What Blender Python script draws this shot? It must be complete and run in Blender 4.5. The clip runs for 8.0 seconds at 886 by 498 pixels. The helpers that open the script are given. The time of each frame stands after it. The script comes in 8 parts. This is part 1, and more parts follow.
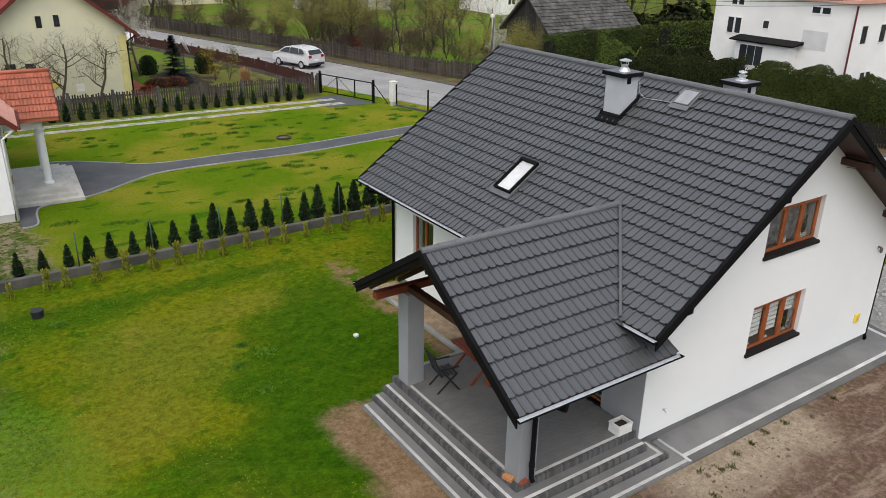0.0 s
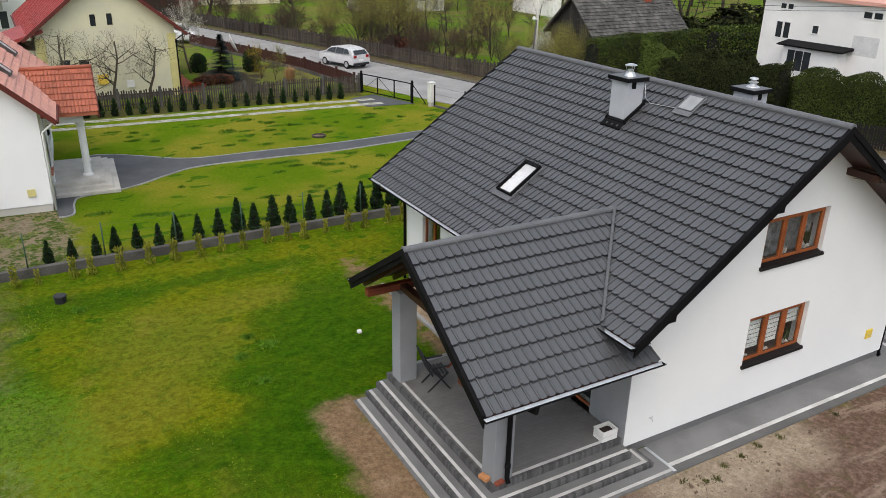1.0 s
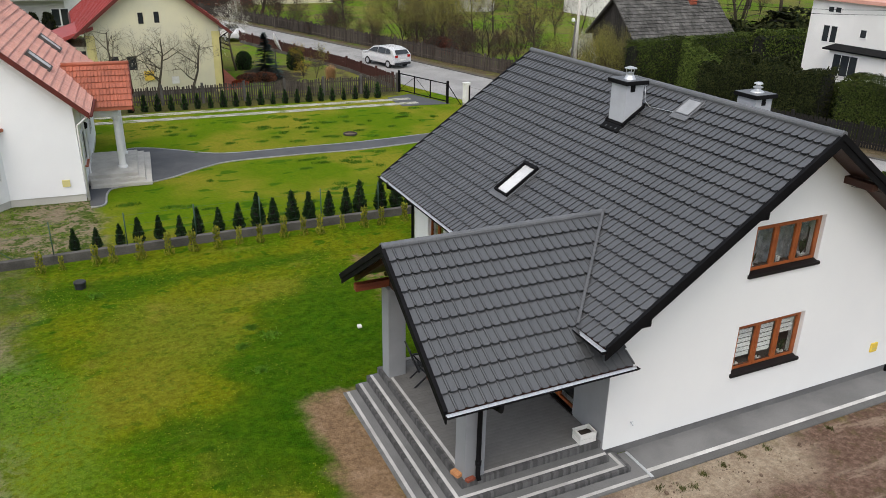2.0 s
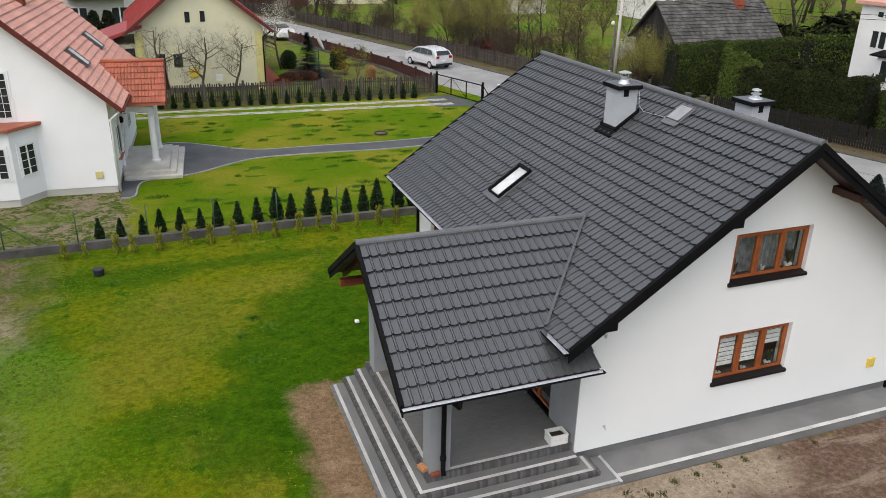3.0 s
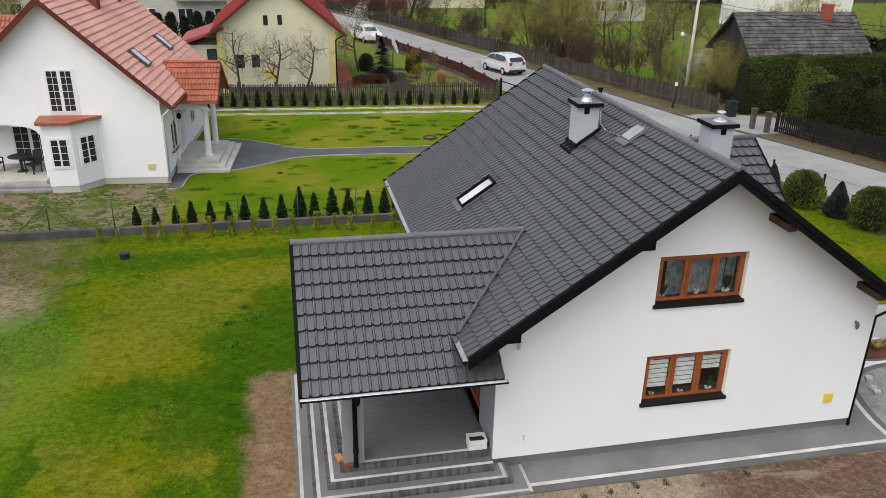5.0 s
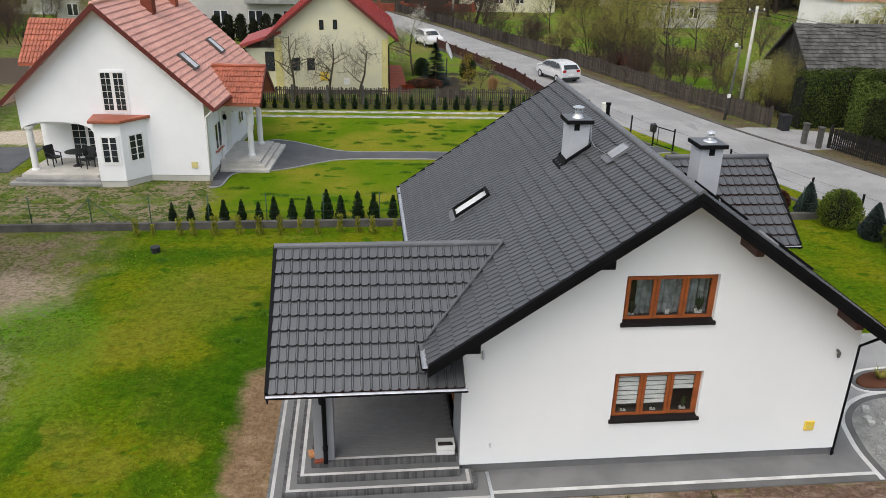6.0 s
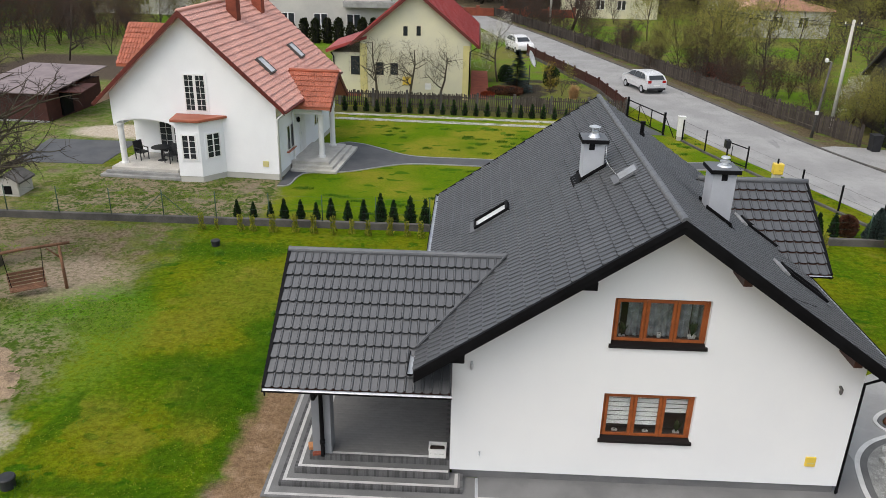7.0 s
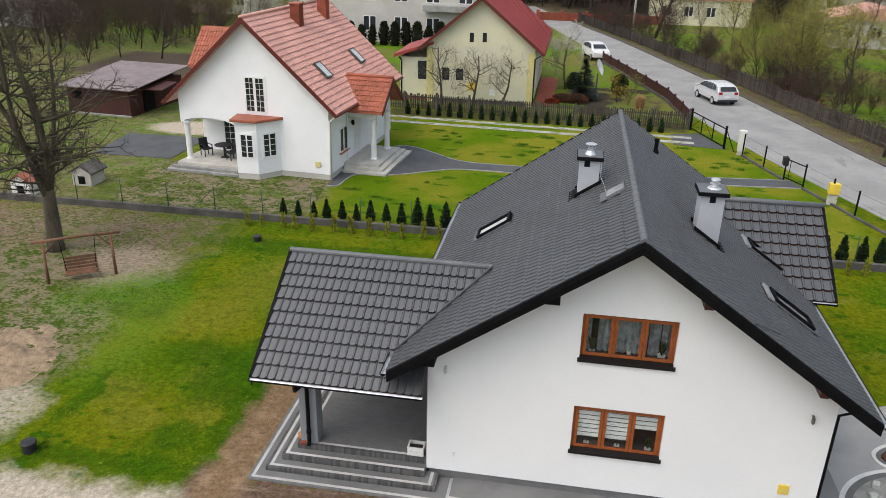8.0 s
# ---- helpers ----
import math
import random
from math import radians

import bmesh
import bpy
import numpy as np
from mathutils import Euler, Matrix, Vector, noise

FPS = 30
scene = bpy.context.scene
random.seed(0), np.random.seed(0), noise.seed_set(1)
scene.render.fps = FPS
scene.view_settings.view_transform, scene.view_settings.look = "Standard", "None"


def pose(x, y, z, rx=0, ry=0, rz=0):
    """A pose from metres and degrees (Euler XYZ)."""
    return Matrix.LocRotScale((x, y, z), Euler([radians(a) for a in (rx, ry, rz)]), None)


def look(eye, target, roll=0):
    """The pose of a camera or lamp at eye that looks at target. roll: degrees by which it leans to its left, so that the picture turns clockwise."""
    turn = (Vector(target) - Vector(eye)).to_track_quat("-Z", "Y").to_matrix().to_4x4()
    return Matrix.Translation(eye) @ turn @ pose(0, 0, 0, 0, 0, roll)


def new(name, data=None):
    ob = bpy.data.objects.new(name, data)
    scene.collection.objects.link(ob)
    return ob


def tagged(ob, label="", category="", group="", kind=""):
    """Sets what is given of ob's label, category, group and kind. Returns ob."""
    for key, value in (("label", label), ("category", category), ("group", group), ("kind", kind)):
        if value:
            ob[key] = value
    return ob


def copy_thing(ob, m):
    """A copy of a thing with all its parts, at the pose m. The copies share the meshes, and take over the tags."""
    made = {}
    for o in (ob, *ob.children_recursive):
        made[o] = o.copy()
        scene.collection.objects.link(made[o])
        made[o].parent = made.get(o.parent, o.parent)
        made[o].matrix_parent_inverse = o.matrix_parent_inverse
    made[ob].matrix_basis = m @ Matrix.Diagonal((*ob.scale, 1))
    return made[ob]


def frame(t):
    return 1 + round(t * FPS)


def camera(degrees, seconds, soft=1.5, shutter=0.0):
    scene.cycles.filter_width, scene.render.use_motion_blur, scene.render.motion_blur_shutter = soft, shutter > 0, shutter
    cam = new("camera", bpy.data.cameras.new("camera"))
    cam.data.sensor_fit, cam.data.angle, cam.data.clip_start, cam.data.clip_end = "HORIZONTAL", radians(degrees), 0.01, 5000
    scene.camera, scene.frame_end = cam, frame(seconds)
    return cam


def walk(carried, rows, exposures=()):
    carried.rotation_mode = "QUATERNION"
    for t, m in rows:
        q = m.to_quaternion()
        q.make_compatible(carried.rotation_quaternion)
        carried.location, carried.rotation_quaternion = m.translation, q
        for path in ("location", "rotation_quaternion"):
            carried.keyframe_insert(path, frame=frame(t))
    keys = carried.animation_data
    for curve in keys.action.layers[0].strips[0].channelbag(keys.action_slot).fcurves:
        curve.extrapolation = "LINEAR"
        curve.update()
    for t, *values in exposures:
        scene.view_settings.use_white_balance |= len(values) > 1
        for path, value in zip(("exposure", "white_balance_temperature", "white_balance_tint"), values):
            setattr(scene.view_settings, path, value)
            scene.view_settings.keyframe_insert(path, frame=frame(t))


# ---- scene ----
cam = camera(59.6, 8.0, soft=0.4)
METRES, EYE, TILT, LEAN, TURN = 15.67, 10.35, -0.66, -0.45, -34.05
ROWS = [
    (0.0, 0.0, 0.0, 0.0, 0.19, -21.99, -0.48),
    (0.5, 0.0436, -0.0042, 0.0021, 2.44, -21.97, -0.52),
    (1.0, 0.0899, -0.0083, 0.0043, 4.68, -21.96, -0.58),
    (1.5, 0.1365, -0.0105, 0.006, 6.83, -21.97, -0.6),
    (3.0, 0.2932, -0.0084, 0.0131, 13.58, -21.96, -0.74),
    (3.5, 0.3505, -0.0034, 0.0173, 15.84, -21.94, -0.77),
    (4.0, 0.4104, 0.0041, 0.0233, 18.05, -21.94, -0.8),
    (4.5, 0.4731, 0.0139, 0.0304, 20.21, -21.94, -0.85),
    (6.0, 0.6722, 0.0594, 0.0675, 28.35, -21.94, -1.1),
    (6.5, 0.7431, 0.0813, 0.0831, 32.47, -21.97, -1.18),
    (7.0, 0.8131, 0.108, 0.0997, 36.53, -21.99, -1.18),
    (7.5, 0.8852, 0.1389, 0.116, 40.14, -22.03, -1.26),
    (8.0, 0.9588, 0.1746, 0.1325, 43.72, -22.08, -1.33),
]
walk(cam, [(t, pose(-11.253, -8.975, EYE, TILT, LEAN, TURN) @ pose(METRES * x, METRES * y, METRES * z, 90 + pitch, roll, yaw)) for t, x, y, z, yaw, pitch, roll in ROWS], exposures=((0.0, 0.16), (8.0, 0.2)))


# ---- light ----
SUN_ELEVATION, SUN_AZIMUTH = 57.0, 224.0  # degrees; azimuth clockwise from +y
world = bpy.data.worlds.new("overcast_sky")
scene.world = world
world.use_nodes = True
wn = world.node_tree.nodes
sky = wn.new("ShaderNodeTexSky")
sky.sky_type = "NISHITA"
sky.sun_disc = False
sky.sun_elevation, sky.sun_rotation = radians(SUN_ELEVATION), radians(SUN_AZIMUTH)
sky.air_density, sky.dust_density, sky.ozone_density = 1.1, 6.0, 1.5
wn["Background"].inputs["Strength"].default_value = 0.15
cloud = wn.new("ShaderNodeHueSaturation")  # cloud cover takes most of the blue out of the sky
cloud.inputs["Saturation"].default_value = 0.7
world.node_tree.links.new(sky.outputs[0], cloud.inputs["Color"])
world.node_tree.links.new(cloud.outputs[0], wn["Background"].inputs["Color"])
sun = new("sun", bpy.data.lights.new("sun", "SUN"))
sun.data.energy, sun.data.angle, sun.data.color = 1.3, radians(175), (0.91, 0.96, 1.0)
az = radians(SUN_AZIMUTH)
sun.matrix_world = look((math.sin(az) * 40, math.cos(az) * 40, 40 * math.tan(radians(SUN_ELEVATION))), (0, 0, 0))


# ---- geometry helpers ----
class Geo:
    """Vertices and faces of one mesh."""

    def __init__(self):
        self.v, self.f = [], []

    def face(self, *pts):
        n = len(self.v)
        self.v += [tuple(p) for p in pts]
        self.f.append(tuple(range(n, n + len(pts))))

    def box(self, x0, y0, z0, x1, y1, z1):
        n = len(self.v)
        self.v += [(x, y, z) for z in (z0, z1) for y in (y0, y1) for x in (x0, x1)]
        for q in ((0, 2, 3, 1), (4, 5, 7, 6), (0, 1, 5, 4), (2, 6, 7, 3), (0, 4, 6, 2), (1, 3, 7, 5)):
            self.f.append(tuple(n + i for i in q))
        return self

    def obox(self, centre, size, m):
        """A box of that size round centre, turned by the 3x3 matrix m."""
        n = len(self.v)
        c = Vector(centre)
        for z in (-0.5, 0.5):
            for y in (-0.5, 0.5):
                for x in (-0.5, 0.5):
                    self.v.append(tuple(c + m @ Vector((x * size[0], y * size[1], z * size[2]))))
        for q in ((0, 2, 3, 1), (4, 5, 7, 6), (0, 1, 5, 4), (2, 6, 7, 3), (0, 4, 6, 2), (1, 3, 7, 5)):
            self.f.append(tuple(n + i for i in q))
        return self

    def beam(self, a, b, w, h, up=(0, 0, 1)):
        """A bar from a to b, w across and h deep."""
        a, b = Vector(a), Vector(b)
        d = (b - a)
        x = d.normalized()
        y = Vector(up).cross(x).normalized()
        z = x.cross(y)
        m = Matrix((x, y, z)).transposed()
        return self.obox((a + b) / 2, (d.length, w, h), m)

    def prism(self, pts, axis, a, b):
        """A flat outline pushed along an axis from a to b. pts: (u, v) in the other two axes, in order x, y, z."""
        n, k = len(self.v), len(pts)
        for c in (a, b):
            for u, w in pts:
                self.v.append({"x": (c, u, w), "y": (u, c, w), "z": (u, w, c)}[axis])
        area = sum(pts[i][0] * pts[(i + 1) % k][1] - pts[(i + 1) % k][0] * pts[i][1] for i in range(k))
        flip = (area > 0) == ((b > a) == (axis != "y"))
        lo, hi = list(range(n, n + k)), list(range(n + k, n + 2 * k))
        self.f.append(tuple(lo[::-1] if flip else lo))
        self.f.append(tuple(hi if flip else hi[::-1]))
        for i in range(k):
            j = (i + 1) % k
            q = (lo[i], lo[j], hi[j], hi[i])
            self.f.append(q if flip else q[::-1])
        return self

    def tube(self, pts, radii, sides=6, cap=True):
        n = len(self.v)
        pts = [Vector(p) for p in pts]
        side = None
        for i, p in enumerate(pts):
            d = (pts[min(i + 1, len(pts) - 1)] - pts[max(i - 1, 0)]).normalized()
            if side is None:
                side = d.cross(Vector((0.31, 0.77, 0.1)) if abs(d.z) > 0.8 else Vector((0, 0, 1))).normalized()
            else:
                side = (side - d * side.dot(d)).normalized()
            o = d.cross(side)
            r = radii[i] if isinstance(radii, (list, tuple)) else radii
            for k in range(sides):
                a = math.tau * k / sides
                self.v.append(tuple(p + side * (r * math.cos(a)) + o * (r * math.sin(a))))
        for i in range(len(pts) - 1):
            for k in range(sides):
                a, b = n + i * sides + k, n + i * sides + (k + 1) % sides
                self.f.append((a, b, b + sides, a + sides))
        if cap:
            self.f.append(tuple(n + k for k in range(sides))[::-1])
            self.f.append(tuple(n + (len(pts) - 1) * sides + k for k in range(sides)))
        return self

    def lathe(self, centre, prof, sides=16):
        """prof: (radius, height) from bottom to top."""
        n = len(self.v)
        cx, cy, cz = centre
        for r, h in prof:
            for k in range(sides):
                a = math.tau * k / sides
                self.v.append((cx + r * math.cos(a), cy + r * math.sin(a), cz + h))
        for i in range(len(prof) - 1):
            for k in range(sides):
                a, b = n + i * sides + k, n + i * sides + (k + 1) % sides
                self.f.append((a, b, b + sides, a + sides))
        self.f.append(tuple(n + k for k in range(sides))[::-1])
        self.f.append(tuple(n + (len(prof) - 1) * sides + k for k in range(sides)))
        return self

    def ring(self, x0, z0, x1, z1, f, y0, y1):
        """A rectangular frame in the xz plane, f wide, from y0 to y1 deep."""
        n = len(self.v)
        for y in (y0, y1):
            for x, z in ((x0, z0), (x1, z0), (x1, z1), (x0, z1), (x0 + f, z0 + f), (x1 - f, z0 + f), (x1 - f, z1 - f), (x0 + f, z1 - f)):
                self.v.append((x, y, z))
        for i in range(4):
            j = (i + 1) % 4
            for q in ((i, j, 4 + j, 4 + i), (8 + j, 8 + i, 12 + i, 12 + j), (8 + i, 8 + j, j, i), (4 + i, 4 + j, 12 + j, 12 + i)):
                self.f.append(tuple(n + k for k in q))
        return self

    def add(self, other, m):
        n = len(self.v)
        self.v += [tuple(m @ Vector(p)) for p in other.v]
        self.f += [tuple(n + i for i in q) for q in other.f]
        return self

    def weld(self):
        """Joins corners that fall together."""
        seen, to, v = {}, [], []
        for p in self.v:
            k = tuple(round(c, 4) for c in p)
            if k not in seen:
                seen[k] = len(v)
                v.append(p)
            to.append(seen[k])
        self.v = v
        self.f = [tuple(to[i] for i in q) for q in self.f]
        return self

    def mesh(self, name, material=None, smooth=False):
        me = bpy.data.meshes.new(name)
        me.from_pydata(self.v, [], self.f)
        if smooth:
            me.polygons.foreach_set("use_smooth", [True] * len(me.polygons))
        if material:
            me.materials.append(material)
        me.update()
        return me


def thing(name, at, label, category, group="", kind=""):
    """An Empty at the base of a thing."""
    ob = new(name)
    ob.empty_display_size = 0.2
    ob.matrix_basis = Matrix.Translation(at)
    return tagged(ob, label, category, group, kind)


def part(name, geo, material, parent, label="", bevel=0.0, smooth=False, kind=""):
    """One mesh object under a thing or under a part."""
    ob = new(name, geo.mesh(name, material, smooth))
    ob.parent = parent
    if parent.parent is None:
        ob.matrix_parent_inverse = parent.matrix_basis.inverted()
    if bevel:
        b = ob.modifiers.new("bevel", "BEVEL")
        b.width, b.segments, b.limit_method = bevel, 2, "ANGLE"
    return tagged(ob, label, kind=kind)


def single(name, geo, material, label, category, group="", kind="", bevel=0.0, smooth=False):
    """A thing that is one mesh."""
    ob = new(name, geo.mesh(name, material, smooth))
    if bevel:
        b = ob.modifiers.new("bevel", "BEVEL")
        b.width, b.segments, b.limit_method = bevel, 2, "ANGLE"
    return tagged(ob, label, category, group, kind)


def piece(name, mesh, parent, m):
    """One of many alike pieces on a shared mesh, at the pose m."""
    ob = new(name, mesh)
    ob.parent = parent
    if parent.parent is None:
        ob.matrix_parent_inverse = parent.matrix_basis.inverted()
    ob.matrix_basis = m
    return ob


# ---- materials ----
class Net:
    """A small builder for a material's nodes."""

    def __init__(self, name):
        self.m = bpy.data.materials.new(name)
        self.m.use_nodes = True
        self.t = self.m.node_tree
        self.b = self.t.nodes["Principled BSDF"]

    def put(self, a, b):
        if isinstance(a, bpy.types.NodeSocket):
            self.t.links.new(a, b)
        else:
            b.default_value = (*a, 1) if isinstance(a, tuple) and len(a) == 3 and b.type == "RGBA" else a

    def where(self, local=True):
        if local:
            return self.t.nodes.new("ShaderNodeTexCoord").outputs["Object"]
        return self.t.nodes.new("ShaderNodeNewGeometry").outputs["Position"]

    def noise(self, scale, detail=3.0, rough=0.55, at=None, stretch=None):
        n = self.t.nodes.new("ShaderNodeTexNoise")
        n.inputs["Scale"].default_value, n.inputs["Detail"].default_value, n.inputs["Roughness"].default_value = scale, detail, rough
        at = at or self.where()
        if stretch:
            k = self.t.nodes.new("ShaderNodeMapping")
            k.inputs["Scale"].default_value = stretch
            self.t.links.new(at, k.inputs["Vector"])
            at = k.outputs[0]
        self.t.links.new(at, n.inputs["Vector"])
        return n.outputs["Fac"]

    def math(self, op, a, b=0.0):
        n = self.t.nodes.new("ShaderNodeMath")
        n.operation = op
        self.put(a, n.inputs[0]), self.put(b, n.inputs[1])
        return n.outputs[0]

    def ramp(self, x, lo, hi, out0=0.0, out1=1.0):
        n = self.t.nodes.new("ShaderNodeMapRange")
        n.interpolation_type = "SMOOTHSTEP"
        self.put(x, n.inputs[0])
        for i, v in enumerate((lo, hi, out0, out1)):
            n.inputs[i + 1].default_value = v
        return n.outputs[0]

    def mix(self, k, a, b, how="MIX"):
        n = self.t.nodes.new("ShaderNodeMix")
        n.data_type, n.blend_type = "RGBA", how
        self.put(k, n.inputs[0]), self.put(a, n.inputs[6]), self.put(b, n.inputs[7])
        return n.outputs[2]

    def grey(self, x):
        n = self.t.nodes.new("ShaderNodeCombineColor")
        for i in range(3):
            self.put(x, n.inputs[i])
        return n.outputs[0]

    def bump(self, height, strength, distance=0.02):
        n = self.t.nodes.new("ShaderNodeBump")
        n.inputs["Strength"].default_value, n.inputs["Distance"].default_value = strength, distance
        self.put(height, n.inputs["Height"])
        self.t.links.new(n.outputs[0], self.b.inputs["Normal"])

    def done(self, colour, rough=0.7, metal=0.0, spec=0.35):
        self.put(colour, self.b.inputs["Base Color"])
        self.put(rough, self.b.inputs["Roughness"])
        self.put(metal, self.b.inputs["Metallic"])
        self.b.inputs["Specular IOR Level"].default_value = spec
        return self.m


def surf(name, c1, c2, scale=2.0, fine=60.0, rough=0.7, bump=0.15, metal=0.0, vary=0.0, island=0.0, stretch=None, grain=0.25, distance=0.01, spec=0.35):
    """A surface of two colours with stains, grain and relief. vary: by object, island: by loose piece."""
    n = Net(name)
    big = n.ramp(n.noise(scale, 4, 0.6, stretch=stretch), 0.32, 0.68)
    small = n.noise(fine, 2, 0.6, stretch=stretch)
    c = n.mix(big, c1, c2)
    c = n.mix(1.0, c, n.grey(n.ramp(small, 0.25, 0.75, 1 - grain, 1 + grain)), "MULTIPLY")
    if vary:
        r = n.t.nodes.new("ShaderNodeObjectInfo").outputs["Random"]
        c = n.mix(1.0, c, n.grey(n.ramp(r, 0, 1, 1 - vary, 1 + vary)), "MULTIPLY")
    if island:
        r = n.t.nodes.new("ShaderNodeNewGeometry").outputs["Random Per Island"]
        c = n.mix(1.0, c, n.grey(n.ramp(r, 0, 1, 1 - island, 1 + island)), "MULTIPLY")
    if bump:
        n.bump(small, bump, distance)
    return n.done(c, n.ramp(small, 0.2, 0.8, max(rough - 0.08, 0.02), min(rough + 0.08, 1)), metal, spec)


def leaf(name, c1, c2, scale=0.8):
    """Foliage, varied by loose leaf and by patches."""
    n = Net(name)
    r = n.t.nodes.new("ShaderNodeNewGeometry").outputs["Random Per Island"]
    c = n.mix(n.ramp(r, 0, 1), c1, c2)
    c = n.mix(1.0, c, n.grey(n.ramp(n.noise(scale, 2), 0.3, 0.7, 0.7, 1.3)), "MULTIPLY")
    o = n.t.nodes.new("ShaderNodeObjectInfo").outputs["Random"]
    c = n.mix(1.0, c, n.grey(n.ramp(o, 0, 1, 0.8, 1.2)), "MULTIPLY")
    return n.done(c, 0.75, 0.0, 0.05)


def glass(name, tint=(0.8, 0.85, 0.85)):
    n = Net(name)
    n.b.inputs["Transmission Weight"].default_value = 1.0
    n.b.inputs["IOR"].default_value = 1.45
    return n.done(tint, 0.02, 0.0, 0.5)


ROOF = surf("anthracite_steel_tile", (0.05, 0.052, 0.055), (0.058, 0.06, 0.063), 0.9, 25, 0.36, 0.03, grain=0.12, vary=0.06, island=0.07, spec=1.0)
RIDGE = surf("anthracite_ridge_steel", (0.1, 0.105, 0.112), (0.125, 0.13, 0.138), 1.5, 30, 0.42, 0.05, grain=0.12)
BLACK = surf("black_steel_trim", (0.003, 0.003, 0.0035), (0.006, 0.006, 0.007), 2, 40, 0.7, 0.04, grain=0.15, spec=0.12)
SILVER = surf("bare_zinc", (0.62, 0.64, 0.66), (0.5, 0.52, 0.54), 4, 40, 0.35, 0.04, metal=0.6, grain=0.12)
RENDER = surf("white_mineral_render", (0.76, 0.775, 0.77), (0.735, 0.75, 0.75), 0.5, 220, 0.9, 0.25, grain=0.03, distance=0.004)
GREY_PAINT = surf("grey_render", (0.27, 0.28, 0.3), (0.23, 0.24, 0.255), 0.8, 200, 0.9, 0.25, grain=0.04, distance=0.004)
PLINTH = surf("grey_plinth_plaster", (0.125, 0.125, 0.127), (0.16, 0.16, 0.16), 1.2, 150, 0.9, 0.3, grain=0.15, distance=0.004)
CHIMNEY = surf("blue_grey_render", (0.42, 0.44, 0.47), (0.36, 0.375, 0.41), 1.0, 160, 0.9, 0.2, grain=0.05, distance=0.004)
WOOD_TRIM = surf("orange_brown_timber", (0.17, 0.042, 0.018), (0.12, 0.03, 0.014), 2, 40, 0.5, 0.15, stretch=(1, 1, 6), grain=0.25)
WIN_WOOD = surf("golden_oak_frame", (0.31, 0.088, 0.024), (0.22, 0.06, 0.017), 3, 60, 0.4, 0.08, grain=0.25)
SOFFIT = surf("brown_soffit_board", (0.055, 0.021, 0.013), (0.04, 0.016, 0.01), 2, 50, 0.55, 0.1, grain=0.25)
SILL = surf("dark_brown_sill", (0.004, 0.003, 0.003), (0.007, 0.005, 0.005), 3, 50, 0.55, 0.05, grain=0.1)
GLASS = glass("window_glass")
ROOM = surf("room_plaster", (0.12, 0.11, 0.1), (0.09, 0.085, 0.08), 1, 60, 0.9, 0.1)
CURTAIN = surf("net_curtain", (0.34, 0.37, 0.38), (0.16, 0.18, 0.19), 6, 80, 0.9, 0.1, grain=0.15)
BLIND = surf("roller_blind", (0.82, 0.82, 0.8), (0.74, 0.74, 0.73), 3, 80, 0.85, 0.05, grain=0.06)
PAVER = surf("grey_concrete_paver", (0.125, 0.126, 0.125), (0.17, 0.171, 0.169), 0.7, 140, 0.85, 0.25, grain=0.18, vary=0.1, island=0.1)
DARK_PAVER = surf("graphite_paver", (0.085, 0.085, 0.083), (0.12, 0.12, 0.117), 0.9, 150, 0.85, 0.25, grain=0.2, vary=0.07, island=0.07)
PALISADE = surf("graphite_palisade", (0.055, 0.056, 0.058), (0.1, 0.1, 0.1), 2.5, 90, 0.85, 0.3, grain=0.25, vary=0.3, island=0.3)
WHITE_PAVER = surf("pale_paver", (0.54, 0.54, 0.525), (0.4, 0.395, 0.38), 1.5, 120, 0.85, 0.2, grain=0.14, vary=0.08, island=0.08)
KERB = surf("concrete_kerb", (0.32, 0.32, 0.31), (0.23, 0.23, 0.225), 1.5, 100, 0.9, 0.25, grain=0.18, island=0.08)
def asphalt():
    """Pale worn asphalt with darker repairs and cracks along the road."""
    n = Net("worn_pale_asphalt")
    c = n.mix(n.ramp(n.noise(0.35, 4, 0.6), 0.35, 0.65), (0.3, 0.297, 0.288), (0.235, 0.233, 0.226))
    c = n.mix(n.math("MULTIPLY", n.ramp(n.noise(0.55, 5, 0.7, stretch=(1.6, 0.35, 1)), 0.62, 0.66), 0.6), c, (0.17, 0.17, 0.17))
    w = n.math("ABSOLUTE", n.math("SUBTRACT", n.noise(0.5, 6, 0.7, stretch=(1.4, 0.6, 1)), 0.5))
    c = n.mix(n.ramp(w, 0.0015, 0.004, 0.45, 0), c, (0.1, 0.1, 0.1))
    fine = n.noise(60, 2, 0.6)
    c = n.mix(1.0, c, n.grey(n.ramp(fine, 0.25, 0.75, 0.86, 1.14)), "MULTIPLY")
    n.bump(fine, 0.2, 0.01)
    return n.done(c, 0.8)


ASPHALT = asphalt()
DARK_PATH = surf("graphite_path_paver", (0.062, 0.066, 0.072), (0.085, 0.088, 0.093), 0.8, 90, 0.85, 0.2, grain=0.18)
CONCRETE = surf("weathered_concrete", (0.105, 0.1, 0.092), (0.06, 0.057, 0.053), 1.2, 60, 0.9, 0.3, grain=0.25)
PALE_CONCRETE = surf("pale_concrete", (0.5, 0.485, 0.44), (0.4, 0.385, 0.35), 1.5, 80, 0.9, 0.2, grain=0.15)
GREY_WOOD = surf("weathered_grey_board", (0.04, 0.033, 0.027), (0.074, 0.062, 0.052), 1.5, 30, 0.9, 0.3, stretch=(1, 1, 0.25), grain=0.3, vary=0.3, island=0.35)
